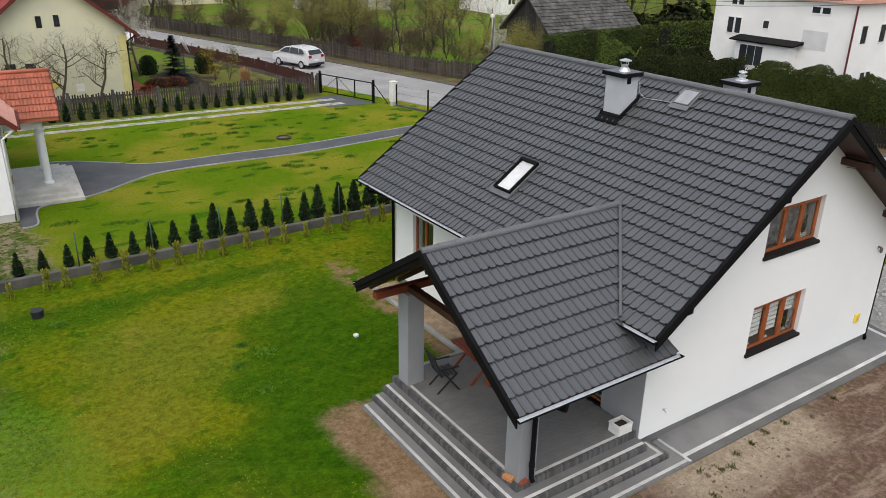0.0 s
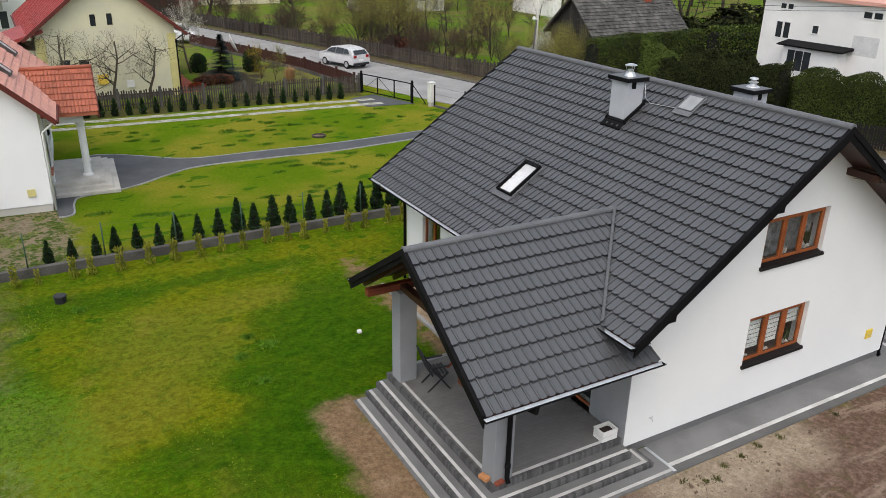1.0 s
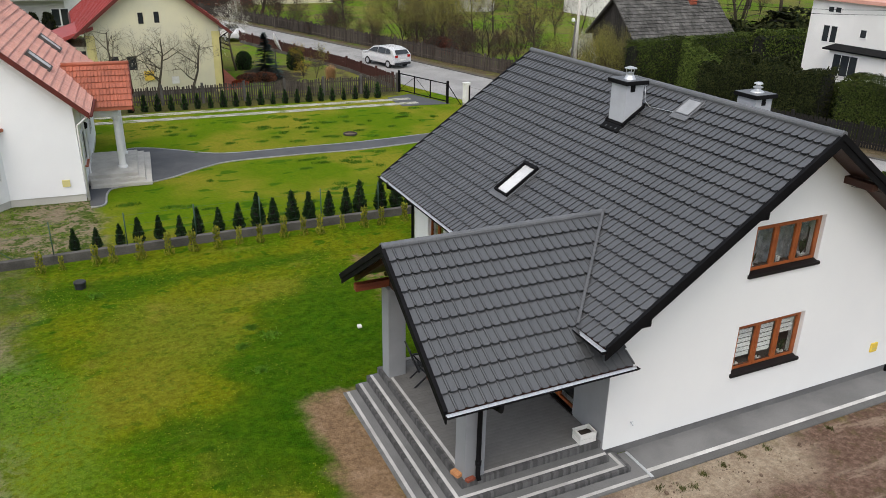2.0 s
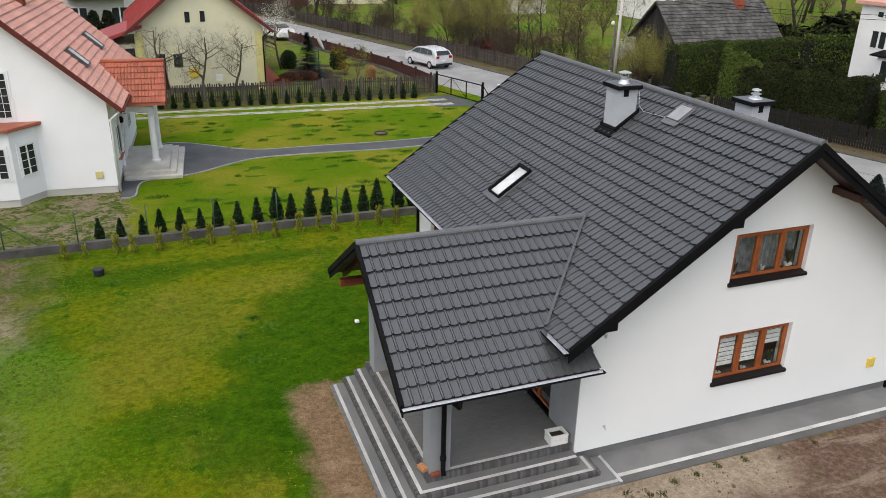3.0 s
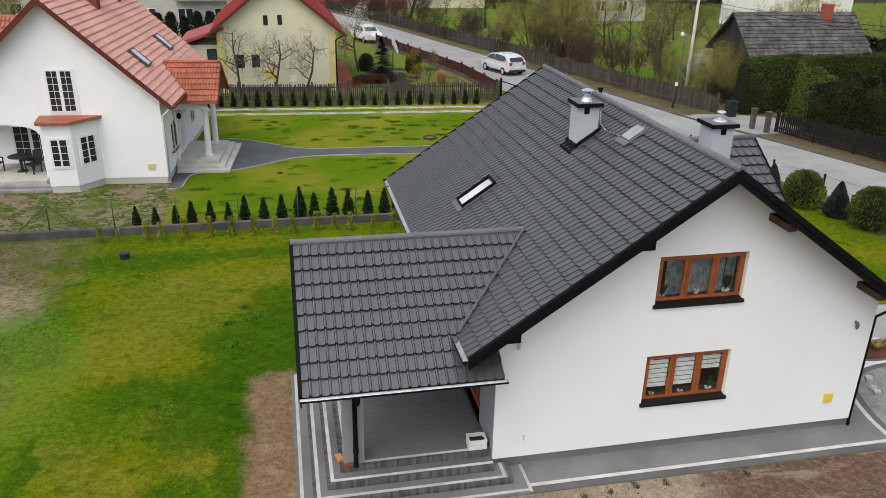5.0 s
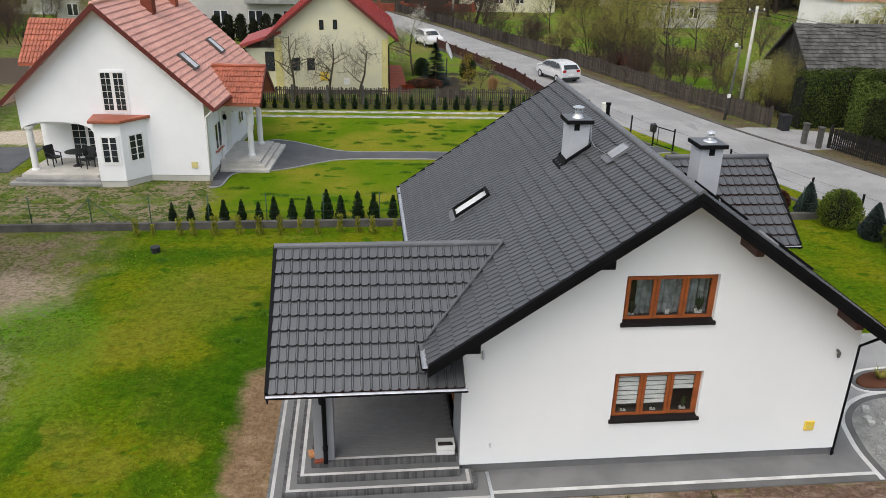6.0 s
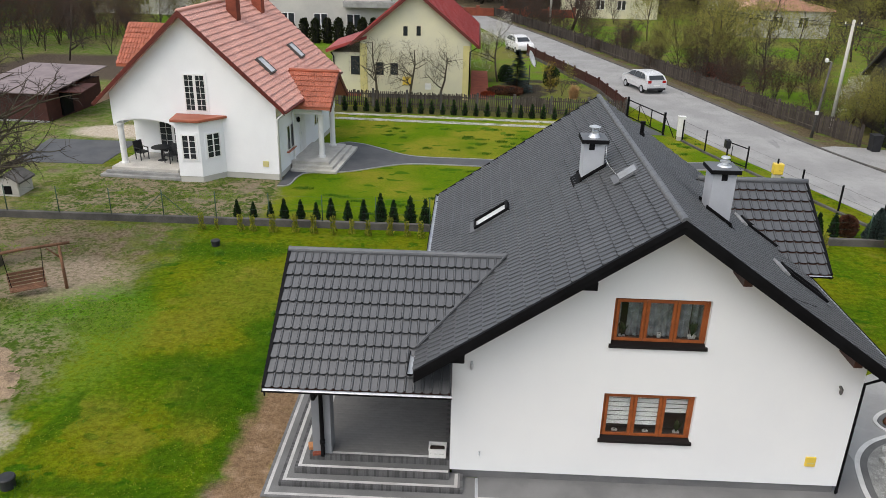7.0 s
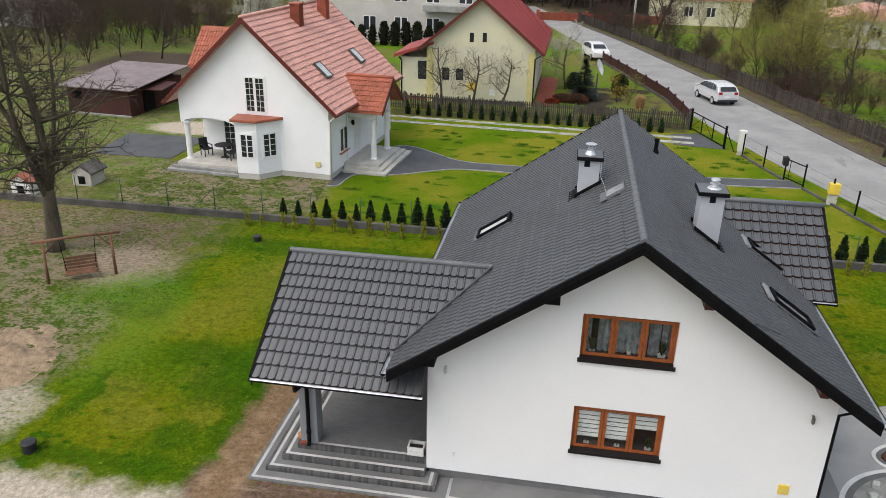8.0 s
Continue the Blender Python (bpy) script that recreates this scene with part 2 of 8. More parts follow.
RED_WOOD = surf("dark_red_board", (0.04, 0.012, 0.01), (0.058, 0.019, 0.014), 1.5, 40, 0.75, 0.2, grain=0.25, island=0.2)
FURNITURE = surf("red_brown_slat_wood", (0.24, 0.05, 0.022), (0.17, 0.036, 0.017), 3, 40, 0.5, 0.15, stretch=(1, 6, 6), grain=0.25)
BARK = surf("grey_brown_bark", (0.06, 0.05, 0.034), (0.105, 0.09, 0.062), 3, 40, 0.95, 0.5, stretch=(1, 1, 0.3), grain=0.35)
DARK_BARK = surf("dark_twig_bark", (0.035, 0.027, 0.021), (0.06, 0.047, 0.037), 3, 40, 0.95, 0.4, grain=0.3)
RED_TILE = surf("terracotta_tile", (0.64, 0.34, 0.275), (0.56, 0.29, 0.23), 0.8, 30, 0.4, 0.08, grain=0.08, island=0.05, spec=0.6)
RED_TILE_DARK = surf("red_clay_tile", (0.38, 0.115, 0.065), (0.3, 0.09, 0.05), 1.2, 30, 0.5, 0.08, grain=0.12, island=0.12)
RED_METAL = surf("red_sheet_roof", (0.33, 0.055, 0.05), (0.27, 0.045, 0.042), 0.8, 30, 0.45, 0.05, grain=0.1)
RED_TRIM = surf("dark_red_trim", (0.12, 0.022, 0.016), (0.09, 0.018, 0.013), 2, 40, 0.5, 0.08, grain=0.15)
CREAM = surf("cream_render", (0.66, 0.63, 0.44), (0.58, 0.56, 0.42), 0.5, 120, 0.9, 0.2, grain=0.06)
YELLOW_QUOIN = surf("pale_yellow_quoin", (0.62, 0.55, 0.24), (0.55, 0.5, 0.22), 2, 90, 0.9, 0.1, grain=0.06)
WHITE_WALL = surf("off_white_render", (0.85, 0.86, 0.875), (0.8, 0.81, 0.83), 0.4, 120, 0.9, 0.2, grain=0.05)
OLD_WHITE = surf("stained_white_render", (0.82, 0.815, 0.8), (0.74, 0.735, 0.72), 0.35, 60, 0.9, 0.2, grain=0.08)
GREY_HOUSE = surf("pale_grey_render", (0.52, 0.51, 0.47), (0.44, 0.43, 0.4), 0.4, 80, 0.9, 0.2, grain=0.06)
WHITE_FRAME = surf("white_window_frame", (0.78, 0.78, 0.77), (0.7, 0.7, 0.69), 2, 60, 0.4, 0.02, grain=0.04)
DARK_GLASS = surf("dark_far_pane", (0.02, 0.024, 0.028), (0.035, 0.04, 0.044), 0.8, 20, 0.08, 0.0, grain=0.1)
SLATE = surf("mossy_old_shingle", (0.05, 0.049, 0.045), (0.105, 0.103, 0.096), 1.3, 25, 0.9, 0.3, grain=0.3, island=0.22)
BRICK_RED = surf("red_brick", (0.3, 0.08, 0.045), (0.22, 0.06, 0.035), 2, 30, 0.9, 0.3, grain=0.25, island=0.2, vary=0.2)
YELLOW_BOX = surf("yellow_enamel", (0.75, 0.55, 0.08), (0.68, 0.49, 0.07), 3, 60, 0.4, 0.03, grain=0.06)
WHITE_PLASTIC = surf("white_plastic", (0.75, 0.75, 0.73), (0.66, 0.66, 0.63), 4, 60, 0.45, 0.04, grain=0.06)
BLACK_PLASTIC = surf("black_plastic", (0.014, 0.015, 0.017), (0.024, 0.025, 0.028), 3, 60, 0.5, 0.08, grain=0.15)
GREEN_WIRE = surf("green_coated_steel", (0.03, 0.07, 0.045), (0.04, 0.085, 0.055), 3, 60, 0.5, 0.03, grain=0.1)
SOIL = surf("dark_loose_soil", (0.1, 0.068, 0.048), (0.17, 0.12, 0.085), 2, 40, 0.95, 0.6, grain=0.35)
SAND = surf("coarse_sand", (0.36, 0.265, 0.17), (0.24, 0.175, 0.115), 3.5, 30, 0.95, 0.9, grain=0.35, distance=0.05)
GRAVEL = surf("grey_gravel", (0.3, 0.3, 0.28), (0.2, 0.2, 0.19), 3, 55, 0.9, 0.8, grain=0.4, distance=0.03)
STONE = surf("pale_stone", (0.5, 0.5, 0.47), (0.36, 0.36, 0.34), 4, 40, 0.9, 0.3, grain=0.2, vary=0.2)
CAR_PAINT = surf("silver_car_paint", (0.62, 0.63, 0.64), (0.57, 0.58, 0.59), 2, 60, 0.25, 0.0, metal=0.15, grain=0.03)
RUBBER = surf("tyre_rubber", (0.012, 0.012, 0.012), (0.02, 0.02, 0.02), 4, 60, 0.8, 0.1)
RED_LAMP = surf("red_tail_lamp", (0.35, 0.01, 0.01), (0.28, 0.01, 0.01), 3, 60, 0.2, 0.0)
THUJA = leaf("thuja_scale_leaf", (0.014, 0.034, 0.012), (0.03, 0.06, 0.018))
YELLOW_SHRUB = leaf("golden_shrub_leaf", (0.3, 0.27, 0.03), (0.12, 0.16, 0.025))
HEDGE = leaf("hedge_leaf", (0.018, 0.034, 0.008), (0.085, 0.112, 0.024), 0.5)
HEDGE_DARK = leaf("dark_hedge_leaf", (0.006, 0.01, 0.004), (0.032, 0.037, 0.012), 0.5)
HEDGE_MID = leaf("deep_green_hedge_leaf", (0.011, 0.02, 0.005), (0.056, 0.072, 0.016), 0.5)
# near black: the shade deep between the leaves, put into the core colour
HEDGE_CORE = surf("hedge_inner_shade", (0.004, 0.005, 0.003), (0.01, 0.009, 0.006), 2, 20, 0.95, 0.3)
BRIGHT_LEAF = leaf("fresh_spring_leaf", (0.2, 0.2, 0.045), (0.36, 0.335, 0.085))
BLUE_FIR = leaf("blue_grey_needle", (0.03, 0.045, 0.042), (0.055, 0.075, 0.07))
BLOSSOM = leaf("white_blossom", (0.62, 0.62, 0.55), (0.45, 0.46, 0.36))
RED_SHRUB = leaf("red_shrub_leaf", (0.24, 0.05, 0.02), (0.14, 0.03, 0.018))
FORSYTHIA = leaf("yellow_flower", (0.5, 0.36, 0.03), (0.3, 0.25, 0.04))
DRY_GRASS = leaf("dry_tan_grass", (0.36, 0.22, 0.11), (0.24, 0.14, 0.07))
BROWN_LEAF = leaf("brown_dry_leaf", (0.14, 0.06, 0.035), (0.08, 0.04, 0.028))
GRASS = leaf("lawn_blade", (0.1, 0.15, 0.008), (0.19, 0.2, 0.02), 0.6)
LUSH = leaf("lush_grass_blade", (0.045, 0.115, 0.008), (0.085, 0.165, 0.014), 0.8)
WEED = leaf("coarse_spring_weed", (0.085, 0.17, 0.014), (0.2, 0.25, 0.04), 0.5)
ROUND_LEAF = leaf("golden_conifer_leaf", (0.04, 0.075, 0.012), (0.13, 0.16, 0.03))


def ground_material():
    n = Net("garden_ground")
    p = n.where(False)
    s = n.t.nodes.new("ShaderNodeSeparateXYZ")
    n.t.links.new(p, s.inputs[0])
    wob = n.math("MULTIPLY", n.math("SUBTRACT", n.noise(0.9, 4, 0.65, p), 0.5), 1.5)
    wob2 = n.math("MULTIPLY", n.math("SUBTRACT", n.noise(1.3, 4, 0.65, p, stretch=(1.1, 0.9, 1)), 0.5), 1.5)
    x, y = n.math("ADD", s.outputs[0], wob), n.math("ADD", s.outputs[1], wob2)

    def zone(x0, x1, y0, y1, soft=0.5):
        k = n.math("MULTIPLY", n.ramp(x, x0 - soft, x0 + soft), n.ramp(x, x1 - soft, x1 + soft, 1, 0))
        k2 = n.math("MULTIPLY", n.ramp(y, y0 - soft, y0 + soft), n.ramp(y, y1 - soft, y1 + soft, 1, 0))
        return n.math("MULTIPLY", k, k2)

    def spot(cx, cy, rx, ry, soft=0.4):
        dx = n.math("DIVIDE", n.math("SUBTRACT", x, cx), rx)
        dy = n.math("DIVIDE", n.math("SUBTRACT", y, cy), ry)
        d = n.math("ADD", n.math("MULTIPLY", dx, dx), n.math("MULTIPLY", dy, dy))
        return n.ramp(d, 1 - soft, 1 + soft, 1, 0)

    fine = n.noise(28, 4, 0.7, p)
    mid = n.noise(2.2, 5, 0.65, p)
    large = n.noise(0.28, 3, 0.5, p)
    clod = n.noise(6.0, 5, 0.7, p)
    # lawn: fresh green, yellowed patches, lush dark clumps, soft house shade painted in
    lawn = n.mix(n.ramp(large, 0.38, 0.62), (0.078, 0.135, 0.004), (0.155, 0.163, 0.007))
    lawn = n.mix(n.ramp(n.noise(0.55, 4, 0.6, p, stretch=(1, 1.4, 1)), 0.56, 0.72), lawn, (0.205, 0.188, 0.03))
    lawn = n.mix(n.math("MULTIPLY", n.ramp(mid, 0.52, 0.7), 0.75), lawn, (0.045, 0.125, 0.004))
    lawn = n.mix(n.math("MULTIPLY", n.ramp(n.noise(5.5, 4, 0.7, p), 0.5, 0.68), 0.5), lawn, (0.2, 0.2, 0.02))
    lawn = n.mix(n.math("MULTIPLY", n.ramp(n.noise(1.15, 2, 0.5, p, stretch=(1, 1.5, 1)), 0.63, 0.68), 0.8), lawn, (0.03, 0.1, 0.004))
    for cx, cy, rx, ry in ((-7.6, 9.4, 1.8, 2.2), (-8.8, 6.6, 1.3, 1.2), (-9.3, 1.9, 0.7, 0.9), (-8.2, 0.8, 0.8, 0.6), (-6.5, 1.6, 0.5, 0.8), (-4.6, 11.0, 1.6, 0.8), (-7.2, 3.2, 0.6, 0.8)):
        lawn = n.mix(n.math("MULTIPLY", spot(cx, cy, rx, ry, 0.9), 0.45), lawn, (0.215, 0.19, 0.032))
    # darker grass; spots close to the house and terrace paint its soft shadow
    for cx, cy, rx, ry in ((-3.4, 7.4, 1.2, 1.8), (-4.7, 7.9, 1.1, 0.6), (-5.7, 4.2, 1.4, 1.6), (-7.8, 4.4, 1.1, 0.8), (-5.5, 2.0, 0.5, 2.2), (-9.3, 13.0, 2.6, 0.8), (-5.0, 13.2, 3.0, 0.5), (-8.0, -1.0, 2.2, 0.45), (-6.8, 0.3, 0.6, 0.6), (-10.1, 1.6, 0.3, 1.3), (-2.6, 10.4, 1.2, 1.2), (-11.6, 8.0, 1.4, 1.6), (-5.1, 5.4, 1.3, 2.6), (-2.7, 7.9, 1.7, 2.3), (-6.5, 3.0, 1.2, 1.4), (-4.3, 9.3, 1.1, 1.3), (-5.9, 6.6, 1.0, 0.7)):
        lawn = n.mix(n.math("MULTIPLY", spot(cx, cy, rx, ry, 0.8), 0.8), lawn, n.mix(n.ramp(mid, 0.35, 0.65), (0.03, 0.085, 0.003), (0.058, 0.12, 0.005)))
    lawn = n.mix(1.0, lawn, (0.8, 0.86, 0.6), "MULTIPLY")
    lawn = n.mix(1.0, lawn, n.grey(n.ramp(n.noise(4.2, 4, 0.65, p), 0.35, 0.65, 0.84, 1.18)), "MULTIPLY")
    lawn = n.mix(n.math("MULTIPLY", n.ramp(n.noise(2.1, 4, 0.7, p, stretch=(1.2, 1, 1)), 0.56, 0.62), 0.4), lawn, (0.035, 0.09, 0.004))
    # the neighbour's lawn: smooth olive green with yellowed drifts and round dark tufts
    far = n.mix(n.ramp(n.noise(0.24, 3, 0.5, p), 0.4, 0.62), (0.085, 0.15, 0.004), (0.19, 0.19, 0.018))
    far = n.mix(n.math("MULTIPLY", n.ramp(mid, 0.45, 0.62), 0.35), far, (0.12, 0.17, 0.006))
    far = n.mix(n.ramp(n.noise(0.85, 2, 0.5, p, stretch=(0.8, 1.5, 1)), 0.62, 0.66, 0, 0.85), far, (0.038, 0.11, 0.004))
    lawn = n.mix(zone(-10, 16.5, 15.9, 38, 0.3), lawn, far)
    # scruffy ground: thin grass over pale soil
    scruff = n.mix(n.ramp(n.math("ADD", n.math("MULTIPLY", clod, 0.5), n.math("MULTIPLY", mid, 0.5)), 0.45, 0.53), (0.05, 0.085, 0.012), (0.225, 0.18, 0.122))
    scruff = n.mix(n.ramp(n.noise(0.5, 4, 0.6, p), 0.53, 0.66, 0, 0.8), scruff, n.mix(n.ramp(clod, 0.4, 0.6), (0.27, 0.225, 0.165), (0.16, 0.125, 0.085)))
    scruff = n.mix(n.ramp(n.noise(1.1, 4, 0.65, p, stretch=(1, 1.3, 1)), 0.53, 0.57, 0, 0.75), scruff, n.mix(n.ramp(clod, 0.42, 0.56), (0.03, 0.07, 0.007), (0.11, 0.13, 0.03)))
    # bare soil and sandy earth
    soil = n.mix(n.ramp(clod, 0.4, 0.62), (0.115, 0.072, 0.053), (0.19, 0.128, 0.096))
    soil = n.mix(n.ramp(n.noise(1.6, 4, 0.65, p, stretch=(0.35, 1.6, 1)), 0.5, 0.66), soil, (0.26, 0.195, 0.148))
    soil = n.mix(n.math("MULTIPLY", n.ramp(n.noise(2.4, 5, 0.7, p), 0.54, 0.62), 0.55), soil, (0.095, 0.08, 0.035))
    sand = n.mix(n.ramp(clod, 0.35, 0.65), (0.52, 0.455, 0.37), (0.38, 0.325, 0.25))
    tan = n.mix(n.ramp(clod, 0.35, 0.65), (0.25, 0.165, 0.095), (0.18, 0.12, 0.07))
    tan = n.mix(n.ramp(mid, 0.5, 0.66), tan, (0.29, 0.2, 0.125))
    field = n.mix(n.ramp(n.noise(0.12, 4, 0.6, p), 0.4, 0.6), (0.1, 0.185, 0.012), (0.15, 0.15, 0.04))
    field = n.mix(n.ramp(n.noise(0.5, 4, 0.6, p), 0.54, 0.68), field, (0.12, 0.1, 0.055))

    c = n.mix(zone(-60, 19, -40, 41, 1.0), field, lawn)
    c = n.mix(zone(-80, 60, -80, -4.0, 1.0), c, scruff)
    c = n.mix(zone(-80, -8.9, 15.8, 23.5, 0.35), c, scruff)
    c = n.mix(zone(-80, -19, 15.8, 70, 1.2), c, n.mix(0.5, field, scruff))
    c = n.mix(spot(-20.5, 30.5, 3.4, 1.6), c, sand)
    c = n.mix(n.math("MULTIPLY", spot(-18.5, 8.5, 6.6, 7.5, 0.5), 0.9), c, scruff)
    worn = n.mix(n.ramp(clod, 0.4, 0.58), (0.13, 0.09, 0.058), (0.22, 0.168, 0.115))
    c = n.mix(n.math("MULTIPLY", zone(-30, -11.6, 11.2, 15.7, 1.3), n.ramp(n.noise(0.9, 4, 0.65, p), 0.4, 0.55, 0.9, 0.25)), c, worn)
    c = n.mix(n.math("MULTIPLY", spot(-14.0, 9.9, 2.0, 1.7, 0.8), n.ramp(clod, 0.35, 0.6, 0.35, 1.0)), c, (0.34, 0.265, 0.195))
    c = n.mix(n.math("MULTIPLY", spot(-12.3, 7.0, 2.2, 2.2, 0.9), n.ramp(clod, 0.38, 0.58)), c, (0.085, 0.2, 0.008))
    c = n.mix(n.math("MULTIPLY", spot(-11.0, 5.2, 1.5, 2.8, 0.9), n.ramp(clod, 0.36, 0.6, 0.1, 0.85)), c, (0.12, 0.19, 0.018))
    c = n.mix(n.math("MULTIPLY", spot(-13.0, 3.2, 1.7, 3.4, 0.7), 0.8), c, scruff)
    c = n.mix(n.math("MULTIPLY", spot(-12.0, 0.3, 1.1, 1.4, 0.8), n.ramp(clod, 0.35, 0.6, 0.2, 1.0)), c, sand)
    c = n.mix(zone(-41, -14, 46, 58, 1.0), c, n.mix(n.ramp(clod, 0.4, 0.6), (0.07, 0.055, 0.042), (0.1, 0.08, 0.06)))
    c = n.mix(zone(-200, 200, 109, 400, 2.0), c, n.mix(n.ramp(clod, 0.4, 0.6), (0.035, 0.03, 0.022), (0.06, 0.05, 0.035)))
    c = n.mix(zone(-5.6, 34, -8, -0.7, 0.4), c, soil)
    c = n.mix(zone(-26, -4.4, -5.5, -1.75, 0.4), c, sand)
    c = n.mix(n.math("MULTIPLY", zone(-0.5, 4.4, -2.1, -0.8, 0.6), 0.85), c, n.mix(n.ramp(clod, 0.35, 0.65), (0.42, 0.35, 0.26), (0.31, 0.25, 0.18)))
    c = n.mix(zone(-5.25, -4.1, -2.2, 4.7, 0.28), c, tan)
    c = n.mix(zone(-1.35, -0.8, 5.2, 12.5, 0.25), c, n.mix(n.ramp(mid, 0.45, 0.6), tan, lawn))
    # dead leaves and brown undergrowth beyond the road
    q = n.math("ADD", x, n.math("MULTIPLY", y, 0.31))
    band = n.math("MULTIPLY", n.ramp(q, 30.6, 31.2), n.ramp(q, 34.0, 41.0, 1, 0))
    litter = n.mix(n.ramp(clod, 0.4, 0.6), (0.075, 0.06, 0.035), (0.13, 0.1, 0.06))
    c = n.mix(n.math("MULTIPLY", band, n.ramp(n.noise(0.7, 4, 0.6, p), 0.34, 0.56, 0.25, 1.0)), c, litter)
    c = n.mix(n.math("MULTIPLY", n.math("MULTIPLY", n.ramp(q, 31.0, 32.0), n.ramp(y, 24.0, 28.0, 1, 0)), 0.9), c, litter)
    # dark bed in the cream house's front garden
    bed = n.math("MULTIPLY", zone(0.6, 9.3, 40.5, 51.5, 0.5), n.ramp(n.noise(0.33, 3, 0.5, p), 0.44, 0.52, 0.95, 0.1))
    c = n.mix(bed, c, n.mix(n.ramp(clod, 0.4, 0.6), (0.03, 0.025, 0.022), (0.06, 0.05, 0.042)))
    c = n.mix(n.math("MULTIPLY", zone(-14, 10.6, 37.3, 39.4, 0.25), 0.8), c, n.mix(n.ramp(clod, 0.4, 0.6), (0.05, 0.04, 0.028), (0.085, 0.075, 0.035)))
    # small pale daisies and straws
    dots = n.t.nodes.new("ShaderNodeTexVoronoi")
    dots.inputs["Scale"].default_value = 3.0
    n.t.links.new(p, dots.inputs["Vector"])
    c = n.mix(n.ramp(dots.outputs["Distance"], 0.018, 0.035, 0.6, 0), c, (0.45, 0.43, 0.35))
    c = n.mix(1.0, c, n.grey(n.ramp(fine, 0.28, 0.72, 0.82, 1.18)), "MULTIPLY")
    c = n.mix(1.0, c, n.grey(n.ramp(n.noise(9, 4, 0.75, p), 0.3, 0.7, 0.8, 1.2)), "MULTIPLY")
    n.bump(n.math("ADD", fine, n.math("MULTIPLY", clod, 1.5)), 0.7, 0.06)
    return n.done(c, 0.95, 0.0, 0.03)


def strip(geo, a, b, z0, z1):
    """A band between two polylines a and b with as many points, from z0 up to z1."""
    n, k = len(geo.v), len(a)
    for z in (z0, z1):
        geo.v += [(px, py, z) for px, py in a] + [(px, py, z) for px, py in b]
    t = n + 2 * k
    for i in range(k - 1):
        geo.f.append((t + i, t + i + 1, t + k + i + 1, t + k + i))
        geo.f.append((n + i, n + i + 1, t + i + 1, t + i))
        geo.f.append((n + k + i + 1, n + k + i, t + k + i, t + k + i + 1))
    geo.f.append((n, t, t + k, n + k))
    geo.f.append((n + k - 1, n + 2 * k - 1, t + 2 * k - 1, t + k - 1))
    return geo


def offset(line, d):
    """A polyline shifted by d to its left."""
    out = []
    for i, (px, py) in enumerate(line):
        x0, y0 = line[max(i - 1, 0)]
        x1, y1 = line[min(i + 1, len(line) - 1)]
        k = math.hypot(x1 - x0, y1 - y0)
        out.append((px - (y1 - y0) / k * d, py + (x1 - x0) / k * d))
    return out


def smooth_line(pts, steps=8):
    """A Catmull-Rom curve through pts."""
    out = []
    for i in range(len(pts) - 1):
        p0, p1, p2, p3 = (Vector(pts[min(max(j, 0), len(pts) - 1)]) for j in (i - 1, i, i + 1, i + 2))
        for k in range(steps):
            t = k / steps
            q = 0.5 * (2 * p1 + (p2 - p0) * t + (2 * p0 - 5 * p1 + 4 * p2 - p3) * t * t + (3 * p1 - p0 - 3 * p2 + p3) * t ** 3)
            out.append(tuple(q))
    return out + [tuple(pts[-1])]


# ---- ground, road, paths ----
g = Geo()
g.face((-700, -700, 0), (700, -700, 0), (700, 700, 0), (-700, 700, 0))
single("ground", g, ground_material(), "patchy spring lawn, bare soil and rough grass", "ground", kind="structure")

ROAD_NEAR = smooth_line([(40, -42), (25.4, 0), (17.9, 22), (14.6, 31.5), (11.9, 41), (8.9, 55), (5.9, 66.5), (2, 82), (-2.5, 98), (-10, 118)])
ROAD_FAR = smooth_line([(46, -40), (31.2, 1), (23.6, 24), (20.9, 32), (18.2, 43), (15.2, 55), (11.6, 68), (7.6, 82), (2.0, 99), (-4.5, 120)])
g = strip(Geo(), ROAD_FAR, ROAD_NEAR, -0.02, 0.02)
single("road", g, ASPHALT, "worn pale grey asphalt village road", "road", kind="structure")
g = strip(Geo(), offset(ROAD_FAR, -0.14), ROAD_FAR, -0.05, 0.09)
single("kerb", g, CONCRETE, "low weathered concrete kerb along the far road edge", "kerb", kind="structure", bevel=0.01)
g = strip(Geo(), offset(ROAD_FAR, -0.9), offset(ROAD_FAR, -0.16), -0.05, 0.03)
single("road_verge", g, surf("grassy_verge", (0.07, 0.065, 0.03), (0.1, 0.075, 0.05), 1.2, 30, 0.95, 0.5, grain=0.3), "thin grassy verge beside the road kerb", "verge", kind="structure")

PATH_S = smooth_line([(-9.2, 21.1), (-8.7, 21.25), (-8.55, 22.6), (-8.2, 23.3), (-7.0, 23.5), (-5.8, 23.95), (-4.3, 24.95), (-2.8, 25.55), (0.5, 25.5), (3.9, 25.3), (9, 25.75), (15.2, 26.35)], 6)
PATH_N = smooth_line([(-9.2, 21.9), (-9.2, 22.2), (-9.2, 23.5), (-9.2, 26), (-7.5, 29.2), (-6.3, 29.3), (-5.0, 28.4), (-3.0, 27.0), (0.5, 26.8), (4.0, 26.65), (9, 27.0), (14.8, 27.6)], 6)
g = strip(Geo(), PATH_S, PATH_N, -0.03, 0.025)
single("garden_path", g, DARK_PATH, "graphite block path curving across the lawn", "path", kind="structure")
g = strip(strip(Geo(), offset(PATH_S, -0.07), PATH_S, -0.05, 0.045), PATH_N[24:], offset(PATH_N, 0.07)[24:], -0.05, 0.045)
single("path_kerb", g, KERB, "pale concrete edging of the garden path", "kerb", kind="structure")
g = Geo()
